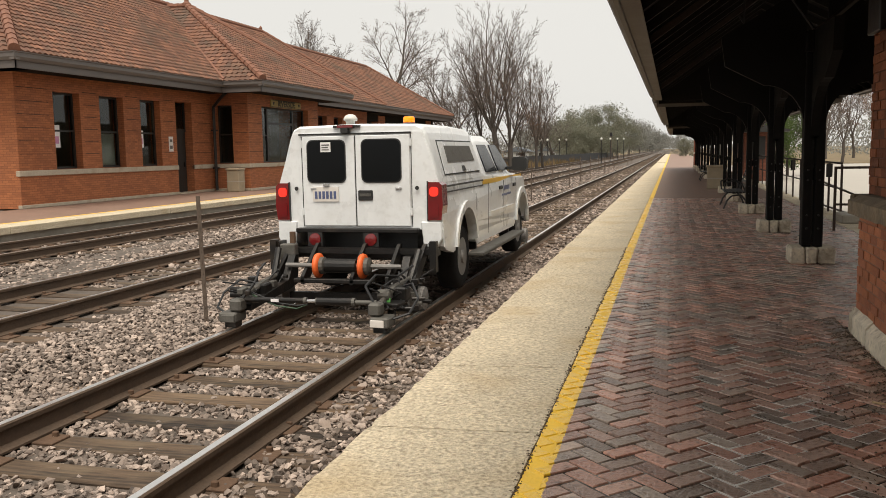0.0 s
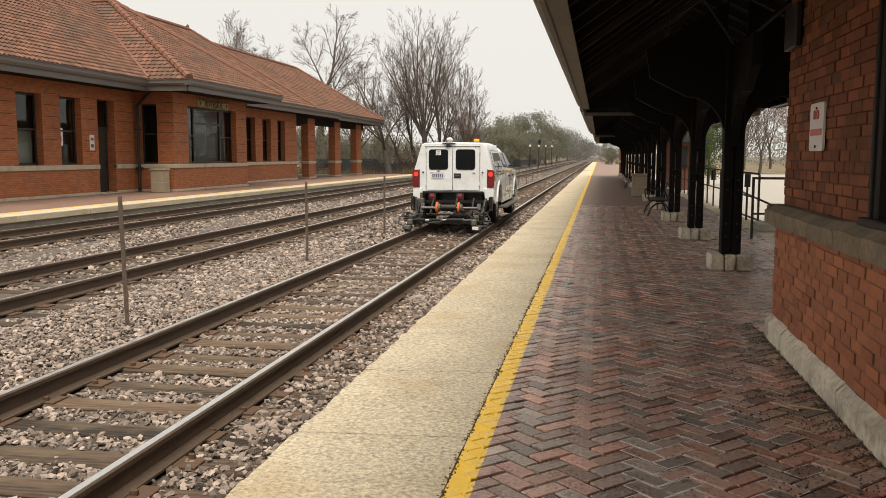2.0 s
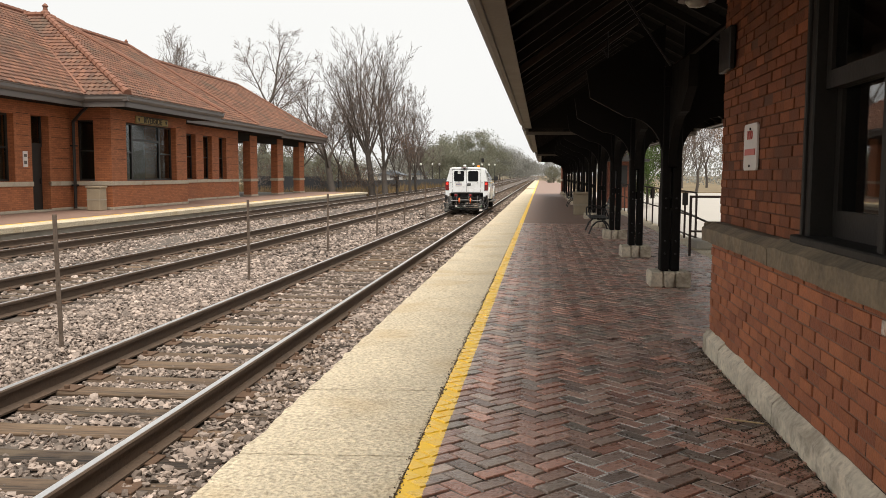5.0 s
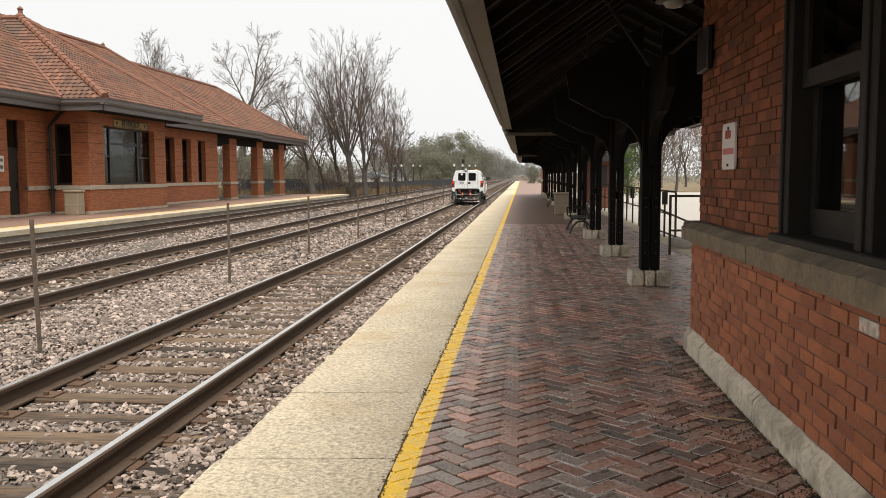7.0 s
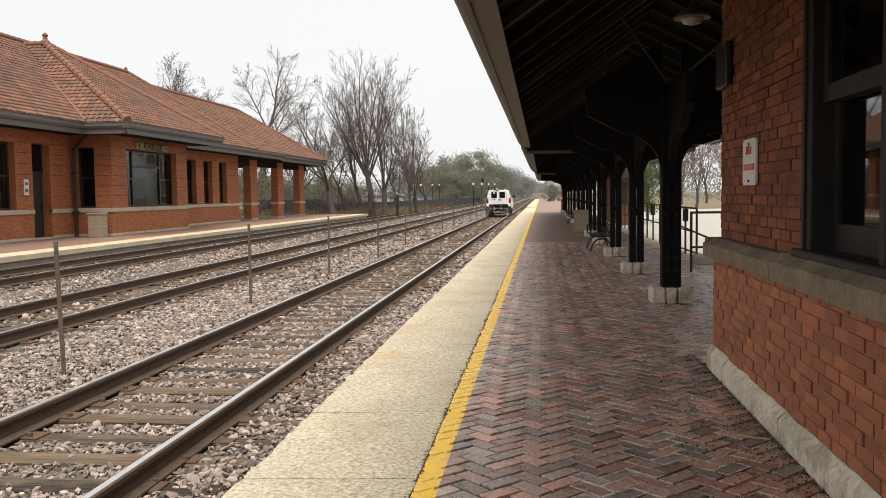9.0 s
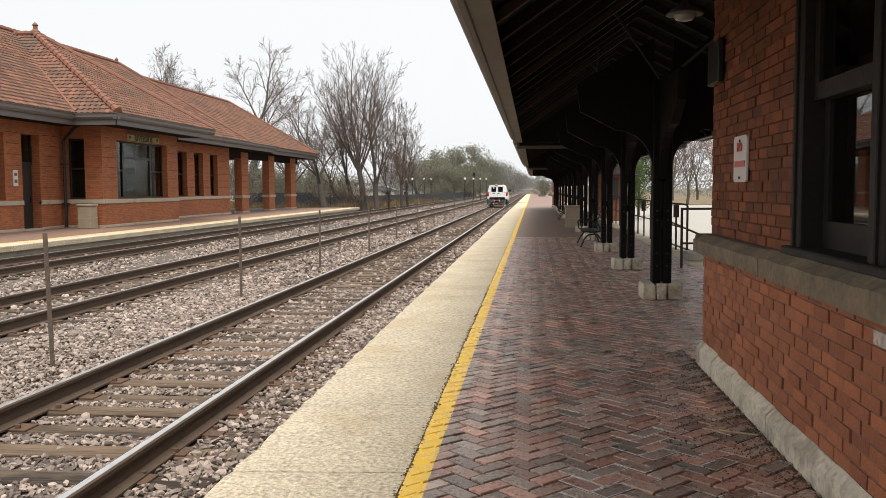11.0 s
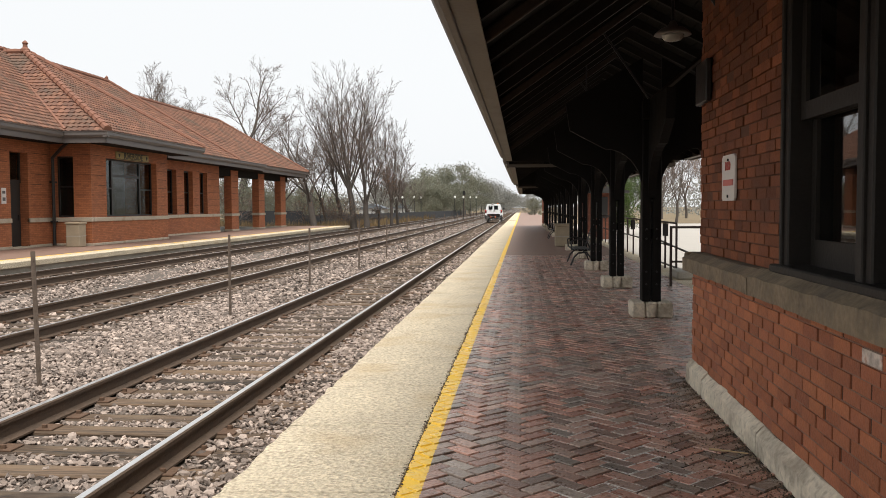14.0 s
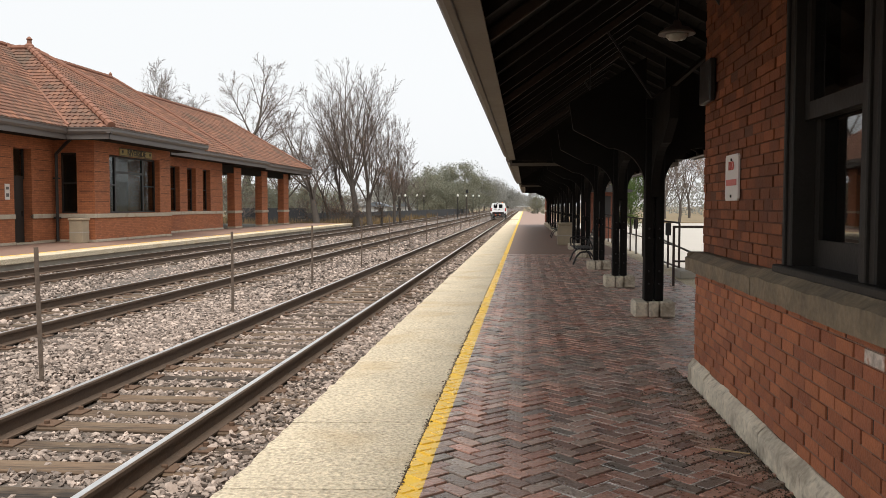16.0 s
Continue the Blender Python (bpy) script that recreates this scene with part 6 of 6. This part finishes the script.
# cab
cab_half = lambda wb, wt, zt: mirrored([(0, 1.26), (wb, 1.26), (wb - 0.02, 1.32), (wt + 0.03, zt - 0.10), (wt - 0.06, zt - 0.02), (0, zt)])
cab = part("cab", loft([(2.16, cab_half(0.93, 0.70, 1.80)), (2.4, cab_half(0.93, 0.71, 1.845)), (3.1, cab_half(0.93, 0.70, 1.84)), (3.3, cab_half(0.93, 0.68, 1.80)), (3.9, mirrored([(0, 1.26), (0.9, 1.26), (0.88, 1.27), (0.84, 1.285), (0.8, 1.29), (0, 1.30)]))]), white_paint, truck, "white cab with sloping windscreen")
for s in (-1, 1):
    for y0, y1, k in ((2.32, 2.88, 0.0), (2.96, 3.42, 0.22)):
        bm = bmesh.new()
        lo, hi = 1.335, 1.70
        q = [(y0, lo), (y1 + k, lo), (y1 - 0.05, hi), (y0 + 0.05, hi)]
        vs = []
        for off in (0.0, 0.02):
            vs.append([bm.verts.new((s * (0.925 - (z - 1.3) * 0.44 + off - 0.004), y, z)) for y, z in q])
        for i in range(4):
            bm.faces.new((vs[0][i], vs[0][(i + 1) % 4], vs[1][(i + 1) % 4], vs[1][i]))
        bm.faces.new(vs[0][::-1])
        bm.faces.new(vs[1])
        part("side_window", bm, dark_glass, cab, "dark tinted side window")
    bm = boxes((min(s * 0.9, s * 1.02), max(s * 0.9, s * 1.02), 3.5, 3.54, 1.34, 1.38))
    part("mirror_arm", bm, black_trim, cab)
    bm = bmesh.new()
    prism(bm, rounded(min(s * 1.0, s * 1.23), max(s * 1.0, s * 1.23), 1.32, 1.52, 0.05), "y", 3.46, 3.58)
    part("wing_mirror", bm, black_trim, cab, "black wing mirror")
part("windscreen", loft([(3.36, [(-0.6, 1.765), (0.6, 1.765), (0.6, 1.79), (-0.6, 1.79)]), (3.84, [(-0.74, 1.34), (0.74, 1.34), (0.74, 1.365), (-0.74, 1.365)])]), dark_glass, cab)
# topper
tp = lambda wb, wt, zt, dz=0.0: mirrored([(0, 1.29), (wb, 1.29), (wb - 0.01, 1.33), (wt + 0.085, zt - 0.11), (wt + 0.055, zt - 0.05), (wt - 0.02, zt - 0.015), (0, zt)])
topper = part("topper", loft([(0.0, tp(0.935, 0.70, 1.90)), (0.05, tp(0.945, 0.71, 1.925)), (1.2, tp(0.945, 0.71, 1.93)), (2.05, tp(0.94, 0.69, 1.91)), (2.14, tp(0.93, 0.67, 1.88))]), white_paint, truck, "white fibreglass topper")
for s in (-1, 1):
    def slanted(y0, y1, z0, z1, off, thick, name, m, label=""):
        bm = bmesh.new()
        vs = []
        for o in (off, off + thick):
            vs.append([bm.verts.new((s * (0.935 - (z - 1.33) * 0.288 + o), y, z)) for y, z in ((y0, z0), (y1, z0), (y1 - 0.06, z1), (y0 + 0.02, z1))])
        for i in range(4):
            bm.faces.new((vs[0][i], vs[0][(i + 1) % 4], vs[1][(i + 1) % 4], vs[1][i]))
        bm.faces.new(vs[0][::-1])
        bm.faces.new(vs[1])
        part(name, bm, m, topper, label)
    slanted(0.28, 1.95, 1.36, 1.74, -0.006, 0.012, "window_surround", black_trim)
    slanted(0.30, 1.93, 1.375, 1.725, -0.004, 0.018, "side_door", white_paint, "white hinged side door of the topper")
    slanted(0.5, 1.75, 1.50, 1.68, 0.0, 0.022, "side_window", gear_grey, "grey side window of the topper")
    slanted(1.05, 1.2, 1.39, 1.45, 0.0, 0.03, "latch", black_trim)
# tail: two doors with windows
bm = bmesh.new()
prism(bm, [(-0.93, 0.80), (0.93, 0.80), (0.945, 1.28), (0.755, 1.83), (-0.755, 1.83), (-0.945, 1.28)], "y", -0.012, 0.06)
tail = part("tail_panel", bm, white_paint, truck, "white rear panel")
CX = -0.01
for s in (-1, 1):
    bm = bmesh.new()
    x0, x1 = (CX + 0.006, CX + 0.63) if s > 0 else (CX - 0.63, CX - 0.006)
    prism(bm, [(x0, 0.835), (x1, 0.835), (x1, 1.80), (x0, 1.80)], "y", -0.034, -0.012)
    d = part("rear_door", bevelled(bm, 0.006), white_paint, truck, "white rear cargo door with a dark window")
    w0, w1 = (CX + 0.085, CX + 0.525) if s > 0 else (CX - 0.56, CX - 0.12)
    bm = bmesh.new()
    prism(bm, rounded(w0 - 0.012, w1 + 0.012, 1.298, 1.762, 0.065), "y", -0.042, -0.034)
    part("window_seal", bm, black_trim, d)
    bm = bmesh.new()
    prism(bm, rounded(w0, w1, 1.31, 1.75, 0.06), "y", -0.046, -0.042)
    part("window", bm, dark_glass, d, "black tinted rear window")
    for z in (0.95, 1.68):
        xh = CX + s * 0.64
        bm = bmesh.new()
        cyl(bm, (xh, -0.03, z), (xh, -0.03, z + 0.08), 0.014, n=8)
        part("hinge", bm, white_paint, d)
    bm = bmesh.new()
    lathe(bm, [(0.022, -0.045), (0.022, -0.034)], (CX + s * 0.71, 0, 1.24), "y", n=10)
    part("lock", bm, black_trim, d)
    part("catch", bevelled(boxes((CX + s * 0.5 - 0.035, CX + s * 0.5 + 0.035, -0.05, -0.034, 1.225, 1.25)), 0.005), chrome, d)
    part("vertical_seam", boxes((CX + s * 0.643 - 0.004, CX + s * 0.643 + 0.004, -0.016, -0.011, 0.83, 1.8)), black_trim, d)
part("door_gap", boxes((CX - 0.005, CX + 0.005, -0.03, -0.011, 0.835, 1.80)), black_trim, tail)
part("top_seal", boxes((-0.68, 0.64, -0.03, -0.012, 1.812, 1.83)), black_trim, tail, "black seal over the doors")
hb = part("rear_handle", bevelled(boxes((CX + 0.03, CX + 0.20, -0.05, -0.034, 1.11, 1.22)), 0.008), black_trim, truck, "black recessed door handle")
part("handle_bar", boxes((CX + 0.05, CX + 0.18, -0.056, -0.05, 1.155, 1.185)), gear_grey, hb)
pl = part("number_plate", boxes((CX - 0.51, CX - 0.20, -0.046, -0.036, 1.10, 1.255)), sign_white, truck, "white number plate with dark bars")
for i in range(6):
    part("plate_bar", boxes((CX - 0.485 + i * 0.045, CX - 0.455 + i * 0.045, -0.050, -0.046, 1.13, 1.21)), plate_blue, pl)
part("plate_lamp", boxes((CX - 0.38, CX - 0.31, -0.06, -0.034, 1.265, 1.29)), chrome, pl)
st = part("window_sticker", boxes((CX - 0.40, CX - 0.28, -0.050, -0.0462, 1.63, 1.735)), paper, truck, "small white sticker with grey lines")
part("sticker_bar", boxes((CX - 0.385, CX - 0.295, -0.053, -0.050, 1.70, 1.712), (CX - 0.385, CX - 0.31, -0.053, -0.050, 1.675, 1.685), (CX - 0.385, CX - 0.30, -0.053, -0.050, 1.65, 1.66)), gear_grey, st)
for s in (-1, 1):
    bm = bmesh.new()
    prism(bm, [(s * 0.82, 0.90), (s * 0.965, 0.90), (s * 0.985, 1.05), (s * 0.975, 1.27), (s * 0.94, 1.30), (s * 0.825, 1.30)], "y", -0.035, 0.17)
    tl = part("tail_light", bm, red_lens, truck, "red tail light")
    for z0, z1, m in ((1.15, 1.25, red_lit), (0.93, 1.09, red_lens)):
        bm = bmesh.new()
        prism(bm, rounded(min(s * 0.84, s * 0.94), max(s * 0.84, s * 0.94), z0, z1, 0.035), "y", -0.05, -0.04)
        part("lens", bm, m, tl)
    part("trim", boxes((min(s * 0.808, s * 0.819), max(s * 0.808, s * 0.819), -0.036, 0.0, 0.89, 1.31)), black_trim, tl)
    bm = bmesh.new()
    prism(bm, [(s * 0.73, 0.885), (s * 0.965, 0.885), (s * 0.97, 0.7), (s * 0.90, 0.60), (s * 0.76, 0.62)], "y", -0.03, 0.2)
    part("corner_valance", bevelled(bm, 0.012), white_paint, truck, "white lower corner panel")
part("tail_step", bevelled(boxes((-0.72, 0.72, -0.10, 0.1, 0.765, 0.815)), 0.01), gear_black, truck, "dark scuffed rear sill")
# beacons and mast on the roof
bm = bmesh.new()
lathe(bm, [(0.05, 1.92), (0.05, 1.955), (0.075, 1.96), (0.078, 1.985), (0.06, 2.015), (0.03, 2.03), (0.005, 2.033)], (-0.11, 0.12, 0), n=16)
part("roof_dome", bm, globe_white, truck, "white roof antenna dome", smooth=True)
part("camera_bracket", boxes((-0.20, -0.02, -0.05, 0.1, 1.88, 1.915), (-0.15, -0.07, -0.09, -0.02, 1.83, 1.88), (-0.26, -0.2, -0.03, 0.02, 1.885, 1.91), (-0.02, 0.05, -0.03, 0.02, 1.885, 1.91)), black_trim, truck, "small black camera bracket")
part("stop_lamp", boxes((-0.2, -0.02, -0.06, -0.05, 1.885, 1.91)), red_lens, truck)
bm = bmesh.new()
lathe(bm, [(0.07, 1.90), (0.075, 1.925), (0.07, 1.935)], (0.5, 0.35, 0), n=14)
bc = part("beacon_base", bm, black_trim, truck)
bm = bmesh.new()
lathe(bm, [(0.066, 1.935), (0.064, 1.985), (0.05, 2.0), (0.01, 2.003)], (0.5, 0.35, 0), n=14)
part("amber_beacon", bm, amber_lit, bc, "glowing amber beacon", smooth=True)
for s in (-1, 1):
    part("running_board", bevelled(boxes((min(s * 0.93, s * 1.13), max(s * 0.93, s * 1.13), 1.25, 3.75, 0.36, 0.41)), 0.012), gear_grey, truck, "grey metal running board")
    for y in (1.6, 3.4):
        part("board_bracket", boxes((min(s * 0.6, s * 0.95), max(s * 0.6, s * 0.95), y, y + 0.05, 0.4, 0.5)), gear_black, truck)


# road wheels, each rolling
def road_wheel(x, y):
    s = 1 if x > 0 else -1
    w = thing("wheel", "", "")
    w.parent = truck
    bm = bmesh.new()
    lathe(bm, [(0.22, -0.11), (0.33, -0.125), (0.37, -0.10), (WR, -0.06), (WR, 0.06), (0.37, 0.10), (0.33, 0.125), (0.22, 0.11)], axis="x", n=28)
    part("tyre", bm, black_rubber, w, "black worn tyre", smooth=True)
    bm = bmesh.new()
    lathe(bm, [(0.225, 0.118), (0.21, 0.112), (0.195, 0.06), (0.14, 0.075), (0.085, 0.10), (0.075, 0.14), (0.02, 0.145)] if s > 0 else [(0.02, -0.145), (0.075, -0.14), (0.085, -0.10), (0.14, -0.075), (0.195, -0.06), (0.21, -0.112), (0.225, -0.118)], axis="x", n=24)
    rim = part("rim", bm, steel_wheel, w, "grey steel rim")
    for i in range(8):
        a = i * math.pi / 4
        bm = bmesh.new()
        cyl(bm, (s * 0.05, 0.165 * math.cos(a), 0.165 * math.sin(a)), (s * 0.076, 0.165 * math.cos(a), 0.165 * math.sin(a)), 0.024, n=7)
        part("rim_hole", bm, black_trim, rim)
    w.matrix_basis = pose(x, y, WR)
    return w


road_wheels = [(road_wheel(x, y), x, y) for x in (-0.76, 0.76) for y in (RA, FA)]

# rail gear at the tail
gear = part("gear_frame", boxes((-0.95, 0.93, -0.20, -0.12, 0.555, 0.615), (-0.80, 0.80, -0.1, 0.3, 0.50, 0.58)), gear_black, truck, "black steel rail gear frame")
for x in (-0.72, -0.42, 0.12, 0.5, 0.78):
    bm = bmesh.new()
    prism(bm, [(-0.10, 0.66), (-0.16, 0.66), (-0.58, 0.36), (-0.58, 0.28), (-0.48, 0.28), (-0.10, 0.56)], "x", x - 0.018, x + 0.018)
    part("gear_arm", bm, gear_black, gear)
part("lower_beam", bevelled(boxes((-0.52, 0.34, -0.58, -0.48, 0.29, 0.335)), 0.008), gear_black, gear)
bm = bmesh.new()
lathe(bm, [(0.075, -0.20), (0.075, 0.14)], (0, -0.46, 0.46), "x", n=14)
part("winch_drum", bm, gear_black, gear)
part("shaft", tube([(-0.65, -0.46, 0.46), (0.62, -0.46, 0.46)], 0.024, 8), steel_wheel, gear)
for x in (-0.285, 0.205):
    bm = bmesh.new()
    lathe(bm, [(0.07, x - 0.03), (0.125, x - 0.022), (0.132, x), (0.125, x + 0.022), (0.07, x + 0.03)], (0, -0.46, 0.46), "x", n=20)
    part("orange_disc", bm, orange_paint, gear, "orange painted disc", smooth=True)
    bm = bmesh.new()
    lathe(bm, [(0.09, x + 0.03), (0.09, x + 0.07), (0.05, x + 0.09)], (0, -0.46, 0.46), "x", n=14)
    part("disc_hub", bm, gear_grey, gear)
for x in (-0.47, 0.17):
    bm = bmesh.new()
    lathe(bm, [(0.068, -0.1), (0.064, -0.115), (0.02, -0.122)][::-1], (x, 0, 0.695), "y", n=16)
    part("round_lamp", bm, red_lens, gear, "round red lamp")
    part("lamp_box", boxes((x - 0.085, x + 0.085, -0.1, -0.05, 0.62, 0.77)), black_trim, gear)
part("control_box", bevelled(boxes((-0.80, -0.62, -0.30, -0.2, 0.46, 0.66)), 0.012), gear_grey, gear, "grey control box")
part("amber_bottle", tube([(-0.71, -0.15, 0.66), (-0.71, -0.15, 0.78)], 0.035, 8), plate_rust, gear)
for s in (-1, 1):
    bm = bmesh.new()
    lathe(bm, [(0.05, s * 0.70), (0.12, s * 0.70), (0.165, s * 0.69), (0.165, s * 0.71), (0.125, s * 0.72), (0.12, s * 0.83), (0.05, s * 0.84)], (0, -0.34, 0.125), "x", n=22)
    part("rail_wheel", bm, steel_wheel, gear, "flanged steel rail wheel")
    bm = bmesh.new()
    prism(bm, [(-0.25, 0.55), (-0.33, 0.55), (-0.52, 0.31), (-1.36, 0.20), (-1.36, 0.14), (-0.50, 0.21), (-0.30, 0.24)], "x", min(s * 0.60, s * 0.68), max(s * 0.60, s * 0.68))
    part("swing_arm", bm, gear_black, gear)
    part("arm_block", bevelled(boxes((min(s * 0.62, s * 0.84), max(s * 0.62, s * 0.84), -1.02, -0.86, 0.20, 0.34)), 0.015), gear_black, gear)
    part("casting_cover", bevelled(boxes((min(s * 0.67, s * 0.80), max(s * 0.67, s * 0.80), -1.575, -1.558, 0.065, 0.13)), 0.004), sign_white if s > 0 else gear_grey, gear, "pale cover plate on the casting")
    part("end_casting", bevelled(boxes((min(s * 0.66, s * 0.84), max(s * 0.66, s * 0.84), -1.56, -1.34, 0.055, 0.15)), 0.015), gear_grey, gear, "worn grey end casting")
    part("motor", bevelled(boxes((min(s * 0.63, s * 0.75), max(s * 0.63, s * 0.75), -1.52, -1.38, 0.15, 0.27)), 0.02), gear_grey, gear, "grey hydraulic motor")
    part("casting_foot", bevelled(boxes((min(s * 0.68, s * 0.80), max(s * 0.68, s * 0.80), -1.52, -1.40, 0.004, 0.06)), 0.006), gear_black, gear)
    part("upright", tube([(s * 0.74, -0.60, 0.30), (s * 0.78, -0.36, 0.62)], 0.035, 8), gear_black, gear)
    pts = [(s * 0.66, -1.42, 0.26), (s * 0.56, -1.36, 0.40), (s * 0.60, -1.18, 0.48), (s * 0.74, -0.95, 0.44), (s * 0.80, -0.65, 0.5)]
    part("hose", tube(pts, 0.012, 6), hose_mat, gear)
    pts = [(s * 0.84, -1.42, 0.12), (s * 0.97, -1.34, 0.16), (s * 1.0, -1.15, 0.27), (s * 0.90, -1.0, 0.38), (s * 0.78, -0.92, 0.34)]
    part("hose", tube(pts, 0.012, 6), hose_mat, gear)
    part("marker", boxes((min(s * 0.70, s * 0.76), max(s * 0.70, s * 0.76), -1.26, -1.24, 0.24, 0.28)), mat("green_tape", (0.10, 0.36, 0.09), 0.5) if s < 0 else MATS["green_tape"], gear, "green tape mark")
    part("side_frame", boxes((min(s * 0.84, s * 0.88), max(s * 0.84, s * 0.88), -0.22, 0.1, 0.52, 0.68), (min(s * 0.86, s * 0.93), max(s * 0.86, s * 0.93), -0.26, -0.18, 0.38, 0.70)), gear_black, gear)
rg = random.Random(3)
for s in (-1, 1):
    for i in range(20):
        x, y, z = s * rg.uniform(0.58, 0.92), rg.uniform(-1.42, -0.45), rg.uniform(0.12, 0.36)
        w = rg.uniform(0.02, 0.045)
        if i % 3:
            part("fitting", bevelled(boxes((x - w, x + w, y - w, y + w, z - w * 0.8, z + w * 0.8)), 0.006), rg.choice((gear_black, gear_grey)), gear)
        else:
            bm = bmesh.new()
            cyl(bm, (x - 0.06, y, z), (x + 0.06, y + rg.uniform(-0.05, 0.05), z), w * 0.7, n=9)
            part("fitting", bm, gear_black, gear)
    for i in range(4):
        p = [(s * rg.uniform(0.6, 0.92), -1.4 + 0.22 * k + rg.uniform(-0.05, 0.05), rg.uniform(0.15, 0.46)) for k in range(6)]
        part("hose", tube(p, 0.008, 5), hose_mat, gear)
for name, x0, x1, r, m in (("cross_rod", -0.66, -0.02, 0.024, gear_black), ("rod_end", -0.02, 0.10, 0.018, chrome), ("cross_cylinder", 0.10, 0.46, 0.036, gear_black), ("rod_tip", 0.46, 0.68, 0.022, gear_grey)):
    bm = bmesh.new()
    cyl(bm, (x0, -1.40, 0.255), (x1, -1.40, 0.26), r, n=12)
    part(name, bm, m, gear, "hydraulic cross cylinder between the trailing arms")
for x in (-0.02, 0.10, 0.46):
    bm = bmesh.new()
    cyl(bm, (x - 0.014, -1.40, 0.257), (x + 0.014, -1.40, 0.257), 0.034 if x < 0.2 else 0.042, n=12)
    part("cylinder_collar", bm, gear_grey, gear)
part("cylinder_label", boxes((-0.36, -0.28, -1.428, -1.424, 0.243, 0.272)), paper, gear)
for dz, m in ((0.0, hose_mat), (0.03, mat("dark_green_hose", (0.03, 0.07, 0.035), 0.5))):
    part("cross_hose", tube([(-0.68, -1.30, 0.33), (-0.52, -1.38, 0.30 - dz), (-0.3, -1.42, 0.235 - dz), (-0.1, -1.42, 0.215 - dz), (0.0, -1.41, 0.225)], 0.007, 6), m, gear)
for k in (-1, 1):
    part("link_arm", tube([(k * 0.70, -1.36, 0.24), (k * 0.70, -0.95, 0.33), (k * 0.74, -0.52, 0.36)], 0.03, 8), gear_grey, gear, "worn grey link arm")
    part("cast_plate", bevelled(boxes((k * 0.75 - 0.10, k * 0.75 + 0.10, -1.30, -1.08, 0.20, 0.235)), 0.006), gear_black, gear)
    bm = bmesh.new()
    lathe(bm, [(0.02, -0.07), (0.055, -0.06), (0.055, 0.05), (0.03, 0.06)], (k * 0.70, -1.22, 0.30), "x", n=12)
    part("pump", bm, gear_grey, gear, "small grey hydraulic pump")
part("axle_beam", boxes((-0.66, 0.66, -0.38, -0.30, 0.09, 0.16)), gear_black, gear)
part("rear_axle", tube([(-0.75, RA, WR), (0.75, RA, WR)], 0.06, 8), gear_black, truck)
part("front_axle", tube([(-0.75, FA, WR), (0.75, FA, WR)], 0.05, 8), gear_black, truck)
part("front_gear", boxes((-0.7, 0.7, 5.15, 5.3, 0.2, 0.4), (-0.72, -0.6, 5.2, 5.6, 0.1, 0.3), (0.6, 0.72, 5.2, 5.6, 0.1, 0.3)), gear_black, truck, "black front rail gear")
for s in (-1, 1):
    bm = bmesh.new()
    lathe(bm, [(0.05, s * 0.70), (0.165, s * 0.69), (0.165, s * 0.71), (0.125, s * 0.72), (0.12, s * 0.83), (0.05, s * 0.84)], (0, 5.55, 0.125), "x", n=20)
    part("rail_wheel", bm, steel_wheel, truck)


# crew-cab proportions: the cab and hood reach farther forward, the whole body is a little narrower
STATIONS, STRETCHED = (-2.0, 0.3, 2.0, 3.64, 4.27, 5.1, 5.7), (-2.0, 0.3, 2.05, 4.09, 4.85, 5.75, 6.35)
for ob in truck.children_recursive:
    if ob.type != "MESH" or ob.parent.name.startswith("wheel") or ob.name.startswith(("rim", "wheel_flare", "rear_axle", "front_axle", "body_side")) or ob == gear or ob.parent == gear:
        continue
    for v in ob.data.vertices:
        v.co.y = float(np.interp(v.co.y, STATIONS, STRETCHED))
for ob in truck.children_recursive:
    if ob.type == "MESH" and ob != gear and ob.parent != gear and not ob.parent.name.startswith(("wheel", "rim")):
        for v in ob.data.vertices:
            v.co.x *= 0.965


def motions():
    walk(truck, [(t, pose(TRACKS[0] - 0.045, y + 0.05, RAIL_Z)) for t, y in TRUCK_ROWS])
    ts, ys = [r[0] for r in TRUCK_ROWS], [r[1] for r in TRUCK_ROWS]
    steps = [i / 15 for i in range(241)]
    for w, x, y in road_wheels:
        walk(w, [(t, pose(x, y, WR, -math.degrees((float(np.interp(t, ts, ys)) - ys[0]) / WR) % 360)) for t in steps])


motions()
